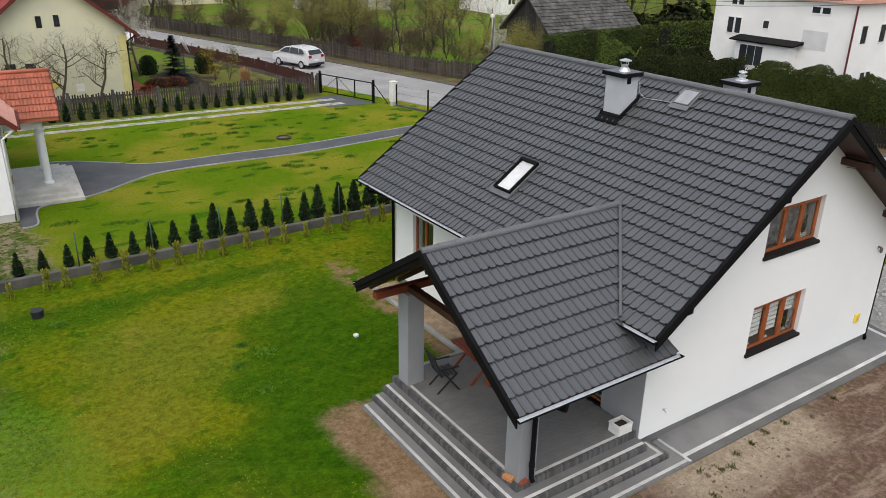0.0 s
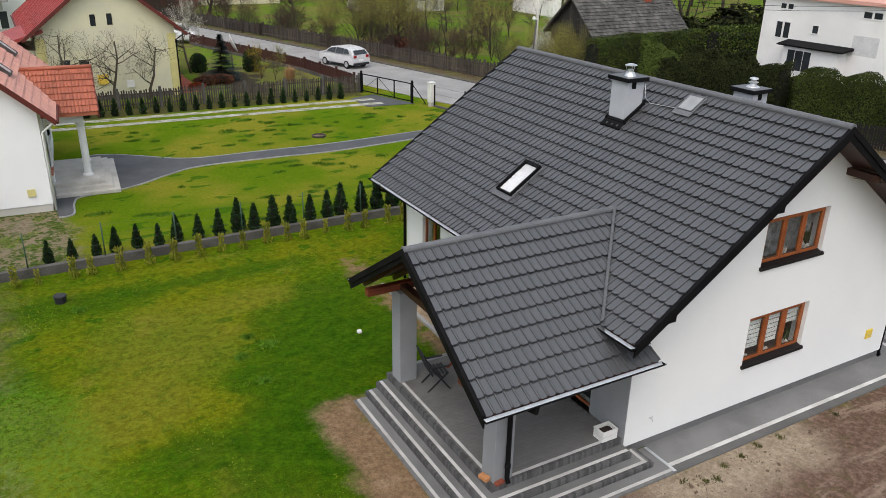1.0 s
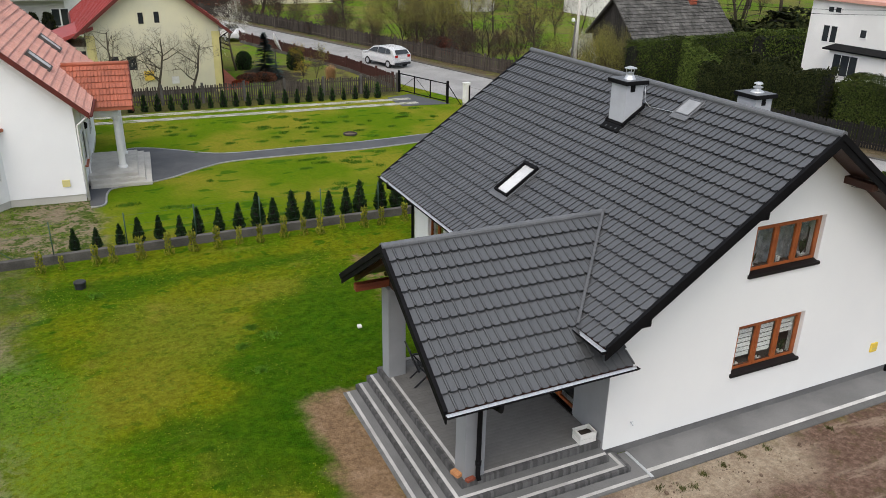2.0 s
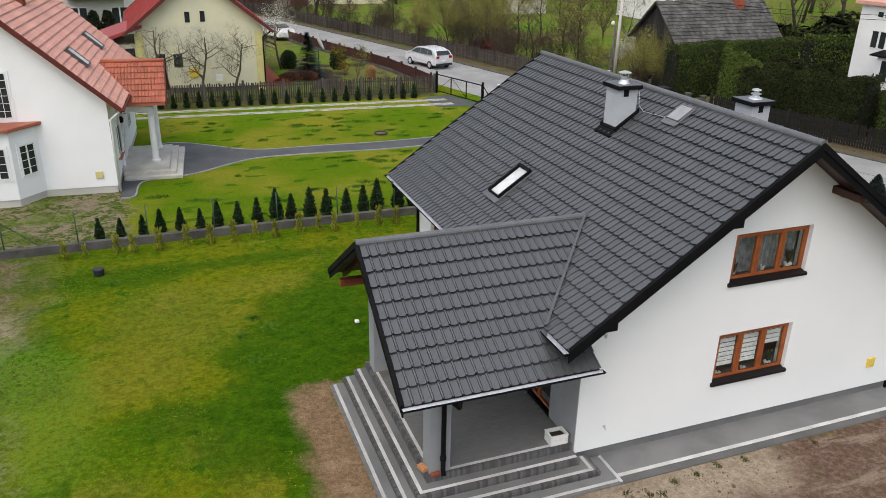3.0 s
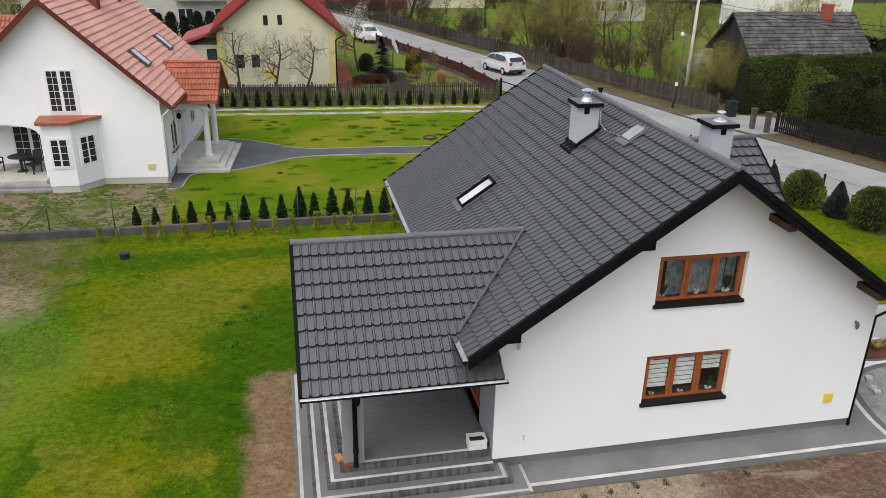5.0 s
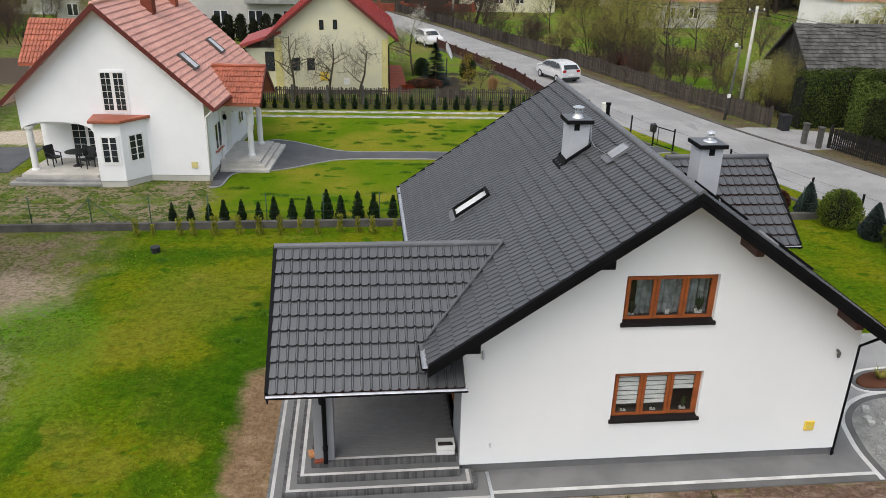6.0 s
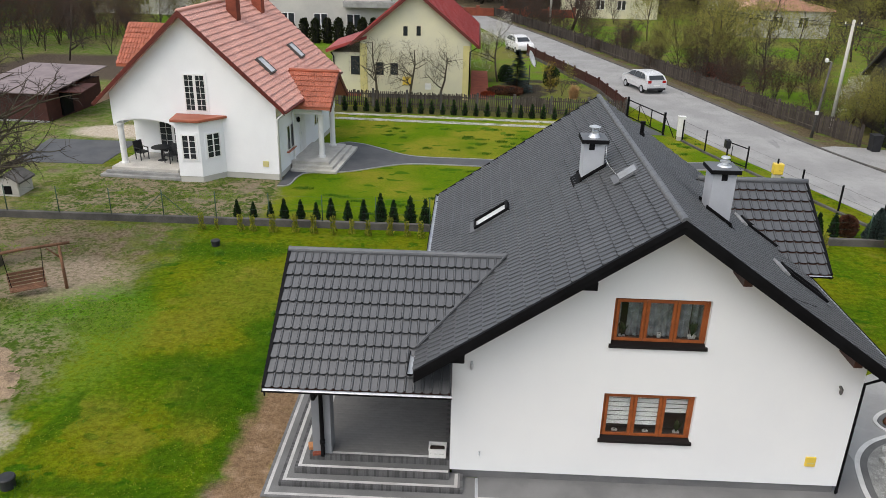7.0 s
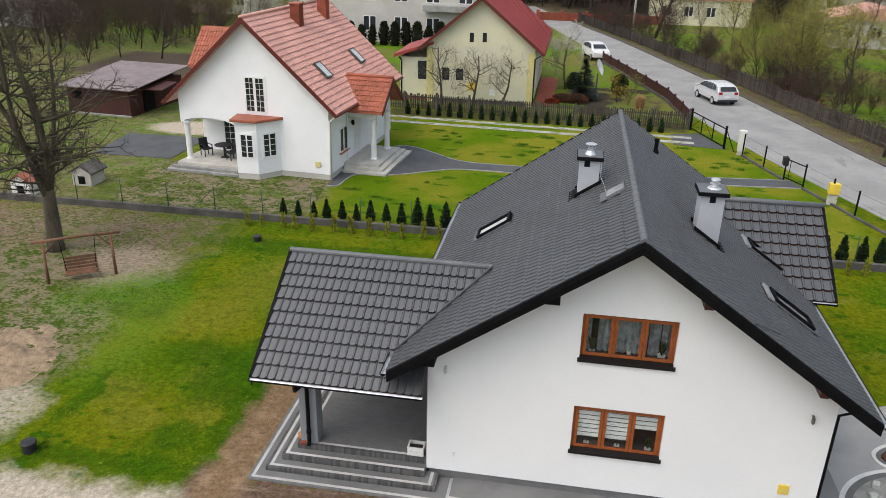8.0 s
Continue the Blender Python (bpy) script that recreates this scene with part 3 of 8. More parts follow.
for a, b in (((-16.0, 37.4), (10.6, 35.85)), ((-16.0, 36.0), (10.6, 34.55))):
    strip(g, [(a[0], a[1] - 0.28), (b[0], b[1] - 0.28)], [(a[0], a[1] + 0.28), (b[0], b[1] + 0.28)], -0.03, 0.025)
def track_material():
    """Pale concrete grid blocks with grass growing through."""
    n = Net("overgrown_concrete_track")
    c = n.mix(n.ramp(n.noise(1.2, 4, 0.6), 0.35, 0.65), (0.42, 0.41, 0.36), (0.3, 0.295, 0.26))
    c = n.mix(n.ramp(n.noise(2.6, 5, 0.7, stretch=(0.5, 1.6, 1)), 0.5, 0.58, 0, 0.85), c, (0.12, 0.15, 0.03))
    fine = n.noise(40, 2, 0.6)
    c = n.mix(1.0, c, n.grey(n.ramp(fine, 0.3, 0.7, 0.75, 1.25)), "MULTIPLY")
    n.bump(fine, 0.4, 0.02)
    return n.done(c, 0.9, 0.0, 0.1)


single("drive_track", g, track_material(), "two pale concrete wheel tracks in grass", "driveway", kind="structure")
g = strip(Geo(), [(9.3, 33.9), (12.4, 33.5)], [(9.3, 36.6), (11.2, 37.2)], -0.03, 0.022)
single("drive_apron", g, DARK_PATH, "graphite paving in front of the sliding gate", "driveway", kind="structure")
g = strip(Geo(), [(-23.9, 23.7), (-19.1, 23.7)], [(-24.3, 28.3), (-19.1, 28.3)], -0.03, 0.03)
single("parking_pad", g, DARK_PATH, "square graphite parking pad beside the house", "paving", kind="structure", bevel=0.01)

# paving round the house: field, white line, outer edge
g = Geo().box(0.66, -0.66, -0.05, 9.9, 0.06, 0.03)
g.box(8.84, 0.06, -0.05, 9.9, 11.5, 0.03)
single("pavement", g, PAVER, "grey block pavement around the house wall", "pavement", kind="structure")
g = Geo().box(0.66, -0.76, -0.05, 9.98, -0.66, 0.034)
single("pavement_line", g, WHITE_PAVER, "pale edging line of the pavement", "pavement", kind="structure")
g = Geo().box(0.66, -0.96, -0.05, 10.1, -0.76, 0.03)
single("pavement_edge", g, DARK_PAVER, "graphite outer course of the pavement", "pavement", kind="structure")
g = Geo().box(0.6, -0.92, -0.02, 0.67, -0.02, 0.045)
drain = single("drain_channel", g, SILVER, "narrow zinc drain channel set in pavement", "drain", kind="structure")
g = strip(Geo(), [(-0.95, 4.9), (-0.95, 10.1)], [(-0.83, 4.9), (-0.83, 10.1)], -0.05, 0.09)
single("wall_kerb", g, KERB, "concrete kerb along the side wall", "kerb", kind="structure", bevel=0.01)
g = Geo().box(-0.83, 4.9, -0.05, -0.03, 10.1, 0.035)
single("side_pavement", g, SAND, "tan sandy strip beside the side wall", "pavement", kind="structure")

# forecourt east of the house with curved borders and a gravel bed
court = smooth_line([(9.84, -0.95), (9.87, -0.1), (9.97, 0.48), (10.2, 1.2), (10.6, 1.72), (11.1, 2.05), (11.6, 2.2), (12.5, 2.3)], 6)
bed2 = smooth_line([(12.6, 2.72), (11.9, 2.62), (11.47, 2.7), (11.38, 2.93), (11.55, 3.16), (11.8, 3.33), (12.1, 3.43), (12.8, 3.5)], 6)
g = Geo()
outline = court + bed2 + [(15.5, 5.6), (12.7, 5.7), (11.9, 5.25), (10.6, 5.3), (9.8, 6.2), (9.8, -0.9)]
g.prism(outline, "z", -0.05, 0.028)
single("forecourt", g, surf("pale_grey_court_paver", (0.24, 0.24, 0.235), (0.3, 0.3, 0.292), 0.8, 120, 0.85, 0.2, grain=0.15), "grey block forecourt with curved borders", "pavement", kind="structure")
g = strip(Geo(), offset(court, 0.16), offset(court, 0.28), -0.05, 0.038)
strip(g, offset(bed2, 0.12), offset(bed2, 0.22), -0.05, 0.054)
single("court_line", g, WHITE_PAVER, "pale curved edging line of the forecourt", "pavement", kind="structure")
g = strip(Geo(), court, offset(court, 0.155), -0.05, 0.046)
strip(g, bed2, offset(bed2, 0.115), -0.05, 0.06)
single("court_edge", g, DARK_PAVER, "graphite curved course of the forecourt", "pavement", kind="structure")
g = Geo().prism(list(court) + [(16, 2.6), (16, -0.9)], "z", -0.05, 0.04)
single("gravel_bed", g, GRAVEL, "bed of grey gravel beside the forecourt", "gravel", kind="structure")
g = Geo().prism([(11.43, 2.76), (11.55, 2.68), (11.9, 2.63), (12.6, 2.73), (13.2, 2.75), (13.2, 3.5), (12.8, 3.49), (12.1, 3.42), (11.8, 3.32), (11.55, 3.15), (11.4, 2.95)], "z", -0.05, 0.09)
single("planting_bed", g, BROWN_LEAF, "bed of brown bark mulch", "flower bed", kind="structure", bevel=0.03)


# ---- the house ----
RX, RZ, S = 4.37, 6.88, 0.69          # ridge and slope of the main roof
EL, ER = -0.8, 9.5                    # eaves
VF, VB = -0.78, 10.95                 # verges
W, D = 8.9, 10.2                      # walls


def roof_z(px):
    return RZ - S * abs(px - RX)


house = thing("house", (4.45, 5.1, 0), "white rendered house with anthracite tiled gable roof", "house")

# walls: front gable from strips round two openings
WU, WL = (3.38, 5.4, 3.74, 4.85), (3.38, 5.4, 1.29, 2.5)
T = 0.34
LOW = 0.25


def under(px):
    return roof_z(px) - 0.16


g = Geo()
XA, XB = WU[0], WU[1]
for x0, x1, full in ((0, XA, 1), (XA, XB, 0), (XB, W, 1)):
    for z0, z1, hole in ((LOW, WL[2], 0), (WL[2], WL[3], 1)):
        if full or not hole:
            g.box(x0, 0, z0, x1, T, z1)
g.box(XA, 0, WL[3], XB, T, WU[2])
g.prism([(0, WL[3]), (XA, WL[3]), (XA, WU[2]), (XA, WU[3]), (XA, under(XA)), (0, under(0))], "y", 0, T)
g.prism([(W, WL[3]), (W, under(W)), (XB, under(XB)), (XB, WU[3]), (XB, WU[2]), (XB, WL[3])], "y", 0, T)
g.prism([(XA, WU[3]), (XB, WU[3]), (XB, under(XB)), (RX, under(RX)), (XA, under(XA))], "y", 0, T)
g.weld()
part("front_wall", g, RENDER, house, "smooth white rendered gable wall")
g = Geo().prism([(0, LOW), (W, LOW), (W, under(W)), (RX, under(RX)), (0, under(0))], "y", D - T, D)
part("back_wall", g, RENDER, house)
# side wall with a window, grey under the porch roof
g = Geo()
ZS = under(0)
g.box(0, 4.85, LOW, T, 8.06, ZS)
g.box(0, 9.14, LOW, T, D - T, ZS)
g.box(0, 8.06, LOW, T, 9.14, 1.1)
g.box(0, 8.06, 2.55, T, 9.14, ZS)
part("side_wall", g, RENDER, house)
part("terrace_wall", Geo().box(-0.014, 0.012, LOW, 0.0, 1.15, 3.15).box(-0.014, 3.4, LOW, 0.0, 4.85, 3.15).box(-0.014, 1.15, 2.62, 0.0, 3.4, 3.15), GREY_PAINT, house, "grey painted wall behind the terrace")
g2 = Geo()
for y0, y1, z0, z1 in ((T, 1.15, LOW, ZS), (3.4, 4.85, LOW, ZS), (1.15, 3.4, 2.62, ZS), (1.15, 3.4, LOW, 0.46)):
    g2.box(0.0, y0, z0, T, y1, z1)
part("side_wall", g2, RENDER, house)
part("side_wall", Geo().box(W - T, T, LOW, W, D - T, under(W)), RENDER, house)
g = Geo().box(0.05, 0.05, -0.1, W - 0.05, D - 0.05, LOW)
part("plinth", g, PLINTH, house, "dark grey plinth")
part("floor_slab", Geo().box(T, T, 2.85, W - T, D - T, 3.1), ROOM, house)
part("inner_wall", Geo().prism([(T, LOW), (W - T, LOW), (W - T, under(W) - 0.1), (RX, under(RX) - 0.3), (T, under(0) - 0.1)], "y", 3.9, 4.0), ROOM, house)


def window(name, x0, x1, z0, z1, leaves, parent, y=0.1, depth=0.07):
    """A timber window in a wall that faces -y."""
    fr = Geo()
    w = 0.055
    fr.box(x0, y, z0, x1, y + depth, z0 + w).box(x0, y, z1 - w, x1, y + depth, z1)
    fr.box(x0, y, z0 + w, x0 + w, y + depth, z1 - w).box(x1 - w, y, z0 + w, x1, y + depth, z1 - w)
    win = part(name, fr, WIN_WOOD, parent, "golden oak timber window", bevel=0.008)
    span = (x1 - x0 - 2 * w) / leaves
    for i in range(leaves):
        a, b = x0 + w + i * span, x0 + w + (i + 1) * span
        s = 0.075
        sash = Geo()
        sash.box(a + 0.004, y - 0.015, z0 + w, b - 0.004, y + 0.045, z0 + w + s).box(a + 0.004, y - 0.015, z1 - w - s, b - 0.004, y + 0.045, z1 - w)
        sash.box(a + 0.004, y - 0.015, z0 + w + s, a + s, y + 0.045, z1 - w - s).box(b - s, y - 0.015, z0 + w + s, b - 0.004, y + 0.045, z1 - w - s)
        part("sash", sash, WIN_WOOD, win, bevel=0.006)
        pane = part("pane", Geo().box(a + s - 0.01, y + 0.012, z0 + w + s - 0.01, b - s + 0.01, y + 0.02, z1 - w - s + 0.01), GLASS, win)
        pane.visible_shadow = False
        part("gasket", Geo().box(a + s - 0.002, y - 0.004, z0 + w + s - 0.002, b - s + 0.002, y + 0.004, z0 + w + s + 0.012), BLACK_PLASTIC, win)
    sill = Geo().prism([(-0.06, z0 - 0.06), (-0.055, z0 + 0.002), (0.1, z0 + 0.05), (0.1, z0 + 0.003), (-0.003, z0 + 0.003), (-0.003, z0 - 0.06)], "x", x0 - 0.04, x1 + 0.04)
    part("sill", sill, SILL, win, "dark brown metal sill")
    return win


window("window", *WU, 3, house)
window("window", *WL, 3, house)
# curtains, blinds and pots behind the panes
span = (WU[1] - WU[0] - 0.11) / 3
for i in range(3):
    a = WU[0] + 0.055 + i * span
    g = Geo()
    k = 22
    for j in range(k):
        xa, xb = a + span * j / k, a + span * (j + 1) / k
        ya, yb = 0.36 + 0.03 * math.sin(j * 1.3), 0.36 + 0.03 * math.sin((j + 1) * 1.3)
        if (i == 0 and 5 < j < 11) or (i == 2 and j % 9 == 4):
            continue
        g.face((xa, ya, WU[2] + 0.05), (xb, yb, WU[2] + 0.05), (xb, yb, WU[3] - 0.02), (xa, ya, WU[3] - 0.02))
    part("curtain", g, CURTAIN, house, "sheer pleated net curtain", smooth=True)
span = (WL[1] - WL[0] - 0.11) / 3
for i, drop in enumerate((0.84, 0.84, 0.42)):
    a = WL[0] + 0.055 + i * span
    g = Geo()
    z = WL[3] - 0.1
    while z > WL[3] - 0.05 - drop:
        g.box(a + 0.06, 0.185, z - 0.1, a + span - 0.06, 0.19, z)
        z -= 0.118
    part("blind", g, BLIND, house, "striped pale roller blind")


def flower_pot(x, y, z, r, h, plant, pot=WHITE_PLASTIC):
    p = thing("flower_pot", (x, y, z), "small white pot with a plant on the window ledge", "flower pot", "pots on the ledge")
    part("pot", Geo().lathe((x, y, z), [(r * 0.7, 0), (r, h), (r * 0.88, h), (r * 0.8, h * 0.8)], 12), pot, p)
    g = Geo()
    rnd = random.Random(int(x * 100 + z * 10))
    for _ in range(26):
        a, b, L = rnd.uniform(0, math.tau), rnd.uniform(0.1, 0.9), plant * rnd.uniform(0.6, 1)
        d = Vector((math.cos(a) * b * 0.5, math.sin(a) * b * 0.35, 1)).normalized()
        o = Vector((x, y, z + h * 0.8))
        s = Vector((-math.sin(a), math.cos(a), 0)) * plant * 0.09
        g.face(o, o + d * L * 0.5 + s, o + d * L, o + d * L * 0.5 - s)
    part("plant", g, THUJA, p)


part("window_ledge", Geo().box(3.3, T, 3.7, 5.6, T + 0.18, 3.745).box(3.3, 0.19, 3.7, 5.6, T, 3.745), ROOM, house)
part("window_ledge", Geo().box(3.3, 0.19, 1.25, 5.6, T + 0.18, 1.292), ROOM, house)
for x, r, h, pl in ((3.65, 0.075, 0.09, 0.42), (4.45, 0.05, 0.17, 0.06), (5.15, 0.09, 0.14, 0.4)):
    flower_pot(x, 0.26, 3.746, r, h, pl)
for x, r, h, pl in ((3.75, 0.07, 0.08, 0.06), (4.45, 0.07, 0.08, 0.07), (5.15, 0.08, 0.09, 0.38)):
    flower_pot(x, 0.27, 1.293, r, h, pl)

# side window and terrace door in the wall that faces -x
def moved(geo, m):
    return Geo().add(geo, m)


def side_window(y0, y1, z0, z1, leaves):
    fr = Geo()
    w = 0.06
    fr.ring(y0, z0, y1, z1, w, -0.17, -0.1)
    span = (y1 - y0) / leaves
    win = part("window", moved(fr, pose(0, 0, 0, 0, 0, 90)), WIN_WOOD, house, "golden oak timber window", bevel=0.008)
    for i in range(1, leaves):
        c = y0 + i * span
        part("mullion", Geo().box(0.1, c - w, z0 + w, 0.17, c + w, z1 - w), WIN_WOOD, win, bevel=0.008)
    for i in range(leaves):
        pane = part("pane", Geo().box(0.128, y0 + i * span + w, z0 + w, 0.136, y0 + (i + 1) * span - w, z1 - w), GLASS, win)
        pane.visible_shadow = False
    part("sill", Geo().box(-0.05, y0 - 0.03, z0 - 0.04, 0.1, y1 + 0.03, z0), SILL, win)


side_window(8.06, 9.14, 1.1, 2.55, 2)
side_window(1.15, 3.4, 0.46, 2.62, 3)
part("curtain", Geo().box(0.3, 8.1, 1.15, 0.31, 8.5, 2.5), CURTAIN, house, "pale curtain behind the side window")

# lamps, tap and gas box on the gable
for px, pz in ((0.42, 3.15), (8.42, 2.9)):
    g = Geo().tube([(px, -0.01, pz + 0.02), (px, -0.07, pz + 0.01)], 0.03, 8).lathe((px, -0.09, pz - 0.13), [(0.02, 0), (0.038, 0.04), (0.04, 0.13), (0.022, 0.15)], 10)
    part("wall_lamp", g, SILVER if px < 2 else CONCRETE, house, "small outdoor wall lamp", smooth=True)
g = Geo().tube([(0.67, 0, 0.79), (0.67, -0.07, 0.79), (0.67, -0.1, 0.75)], 0.014, 8).tube([(0.64, -0.05, 0.83), (0.7, -0.05, 0.83)], 0.01, 6)
part("water_tap", g, SILVER, house, "small outdoor water tap", smooth=True)
gas = part("gas_box", Geo().box(8.06, -0.04, 0.79, 8.29, 0.01, 1.04), YELLOW_BOX, house, "yellow gas box on the wall", bevel=0.012)
part("gas_box_plate", Geo().box(8.1, -0.046, 0.87, 8.25, -0.04, 0.9), YELLOW_QUOIN, gas)
g = Geo().tube([(8.93, 0.02, 0.02), (8.93, -0.03, 0.1), (8.93, 0.03, 0.28)], 0.025, 6)
part("pipe_elbow", g, BLACK, house, "black pipe elbow at the wall corner", smooth=True)


def tile_profile():
    """Across one tile: (x, height, way up the slope of its front edge): a shallow pan and a narrow roll."""
    return [(0.0, -0.014, 0.0), (0.008, -0.001, -0.006), (0.035, 0.0, -0.013), (0.07, -0.001, -0.015), (0.105, 0.0, -0.011), (0.13, 0.001, -0.002),
            (0.136, -0.01, 0.004), (0.143, 0.014, 0.012), (0.157, 0.017, 0.014), (0.17, 0.013, 0.012), (0.174, -0.014, 0.004), (0.18, -0.014, 0.0)]


TW, TL, STEP = 0.19, 0.35, 0.042


def slope_tiles(rows, cols, keep, tw=TW, tl=TL, slot=0.03, rib=1.0):
    """Rows of pressed tiles in a plane: u across, v up the slope from the eave, w out. keep(u, v) tells which to build."""
    g = Geo()
    prof = [(a * tw / 0.18, b * rib, d) for a, b, d in tile_profile()]
    for r in range(rows):
        for c in range(cols):
            if not keep((c + 0.5) * tw, (r + 0.5) * tl):
                continue
            n, k = len(g.v), len(prof)
            u0, v0, v1 = c * tw, r * tl, (r + 1) * tl
            g.v += [(u0 + a, v0 + 0.03 + d, b * 0.3 - 0.02) for a, b, d in prof]
            g.v += [(u0 + a, v0 - 0.004 + d, b + STEP) for a, b, d in prof]
            g.v += [(u0 + a, v1 - slot + d, b) for a, b, d in prof]
            g.v += [(u0 + a, v1 - slot + 0.006 + d, b * 0.3 - 0.022) for a, b, d in prof]
            g.v += [(u0 + a, v1 + 0.05 + d, b * 0.3 - 0.024) for a, b, d in prof]
            for i in range(k - 1):
                for q in range(4):
                    g.f.append((n + q * k + i, n + q * k + i + 1, n + (q + 1) * k + i + 1, n + (q + 1) * k + i))
    return g


def slope_frame(corner, along, up):
    """A pose whose x runs along the eave and y up the slope."""
    a, u = Vector(along).normalized(), Vector(up).normalized()
    w = a.cross(u)
    m = Matrix((a, u, w)).transposed().to_4x4()
    m.translation = corner
    return m


SL = math.hypot(RX - EL, S * (RX - EL))
up_l, up_r = (1, 0, S), (-1, 0, S)
NC = int((VB - VF) / TW)
NR = int(SL / TL)
# left slope faces -x: along runs towards -y, so that the normal points out
m_left = slope_frame((EL, VB - 0.05, roof_z(EL) - 0.01), (0, -1, 0), up_l)
g = slope_tiles(NR + 1, NC, lambda u, v: True, (VB - VF - 0.1) / NC, SL / (NR + 1), 0.026)
part("roof_tiles", moved(g, m_left), ROOF, house, "anthracite pressed steel roof tiles", kind="stuff")
SR = math.hypot(ER - RX, S * (ER - RX))
m_right = slope_frame((ER, VF + 0.05, roof_z(ER) - 0.01), (0, 1, 0), up_r)
g = slope_tiles(int(SR / TL) + 1, NC, lambda u, v: True, (VB - VF - 0.1) / NC, SR / (int(SR / TL) + 1), 0.026)
part("roof_tiles", moved(g, m_right), ROOF, house, "anthracite pressed steel roof tiles", kind="stuff")
# deck under the tiles, trims, ridge
t = 0.075
for xe in (EL, ER):
    g = Geo().prism([(xe, roof_z(xe) - t), (RX, RZ - t), (RX, RZ - 0.15), (xe, roof_z(xe) - 0.15)], "y", VF + 0.02, VB - 0.02)
    part("roof_deck", g, SOFFIT, house, "brown boarded underside of the eaves")
for yv, d in ((VF, 1), (VB, -1)):
    for xe in (EL, ER):
        g = Geo()
        a, b = roof_z(xe), RZ
        g.prism([(xe, a + 0.03), (RX, b + 0.03), (RX, b - 0.11), (xe, a - 0.11)], "y", yv - 0.015 * d, yv + 0.07 * d)
        g.prism([(xe, a - 0.09), (RX, b - 0.09), (RX, b - 0.26), (xe, a - 0.26)], "y", yv + 0.012 * d, yv + 0.045 * d)
        part("verge_trim", g, BLACK, house, "black steel verge trim")
def stepped_ridge(a, b, r, k):
    pts, rad = [], []
    a, b = Vector(a), Vector(b)
    for i in range(k):
        for f, q in ((0.0, 1.0), (0.12, 1.0), (0.16, 0.955), (0.98, 0.935)):
            pts.append(a.lerp(b, (i + f) / k))
            rad.append(r * q)
    return Geo().tube(pts, rad, 12)


g = stepped_ridge((RX, VF + 0.01, RZ + 0.0), (RX, VB - 0.01, RZ + 0.0), 0.085, 30)
part("ridge_cap", g, RIDGE, house, "grey rounded ridge capping")
# purlin ends under the verge
for px, mt in ((0.1, BLACK), (2.7, BLACK), (5.78, SOFFIT), (8.3, SOFFIT)):
    z = under(px) - 0.02
    hw = 0.16 if px < 4 else 0.09
    part("purlin_end", Geo().box(px - hw, VF + 0.09, z - (0.23 if px < 4 else 0.2), px + hw, 0.02, z - 0.04), mt, house, bevel=0.01)


def gutter(name, a, b, out, r, parent, lining=SILVER):
    """A half-round gutter from a to b, open upwards; out: the way it stands off the eave."""
    a, b, o = Vector(a), Vector(b), Vector(out).normalized()
    prof = [(math.cos(math.pi + math.pi * i / 8) * r, math.sin(math.pi + math.pi * i / 8) * r) for i in range(9)]
    g, g2 = Geo(), Geo()
    for geo, k in ((g, 1.0), (g2, 0.93)):
        pa = [a + o * (r + u * k) + Vector((0, 0, w * k)) for u, w in prof]
        pb = [b + o * (r + u * k) + Vector((0, 0, w * k)) for u, w in prof]
        for i in range(8):
            geo.face(pa[i], pa[i + 1], pb[i + 1], pb[i])
        if geo is g:
            geo.face(*pa), geo.face(*pb[::-1])
    g.tube([a + o * (2 * r), b + o * (2 * r)], 0.012, 6)
    gut = part(name, g, BLACK, parent, "black half-round gutter")
    part("gutter_lining", g2, lining, gut, "pale zinc inside of the gutter", smooth=True)
    return gut


gutter("gutter", (EL - 0.01, VF, roof_z(EL) - 0.03), (EL - 0.01, VB, roof_z(EL) - 0.03), (-1, 0, 0), 0.065, house)
gutter("gutter", (ER + 0.01, VF, roof_z(ER) - 0.03), (ER + 0.01, VB, roof_z(ER) - 0.03), (1, 0, 0), 0.065, house)
g = Geo().tube([(EL - 0.05, 10.3, 3.25), (EL - 0.05, 10.3, 3.1), (-0.06, 10.2, 2.75), (-0.06, 10.2, 0.05)], 0.045, 8)
part("downpipe", g, BLACK, house, "black downpipe at the wall corner", smooth=True)
g = Geo().tube([(ER + 0.05, 0.05, 3.28), (ER + 0.05, 0.05, 3.2), (8.94, 0.02, 2.98), (8.94, 0.02, 0.05)], 0.035, 8)
part("downpipe", g, BLACK, house, "black downpipe at the wall corner", smooth=True)


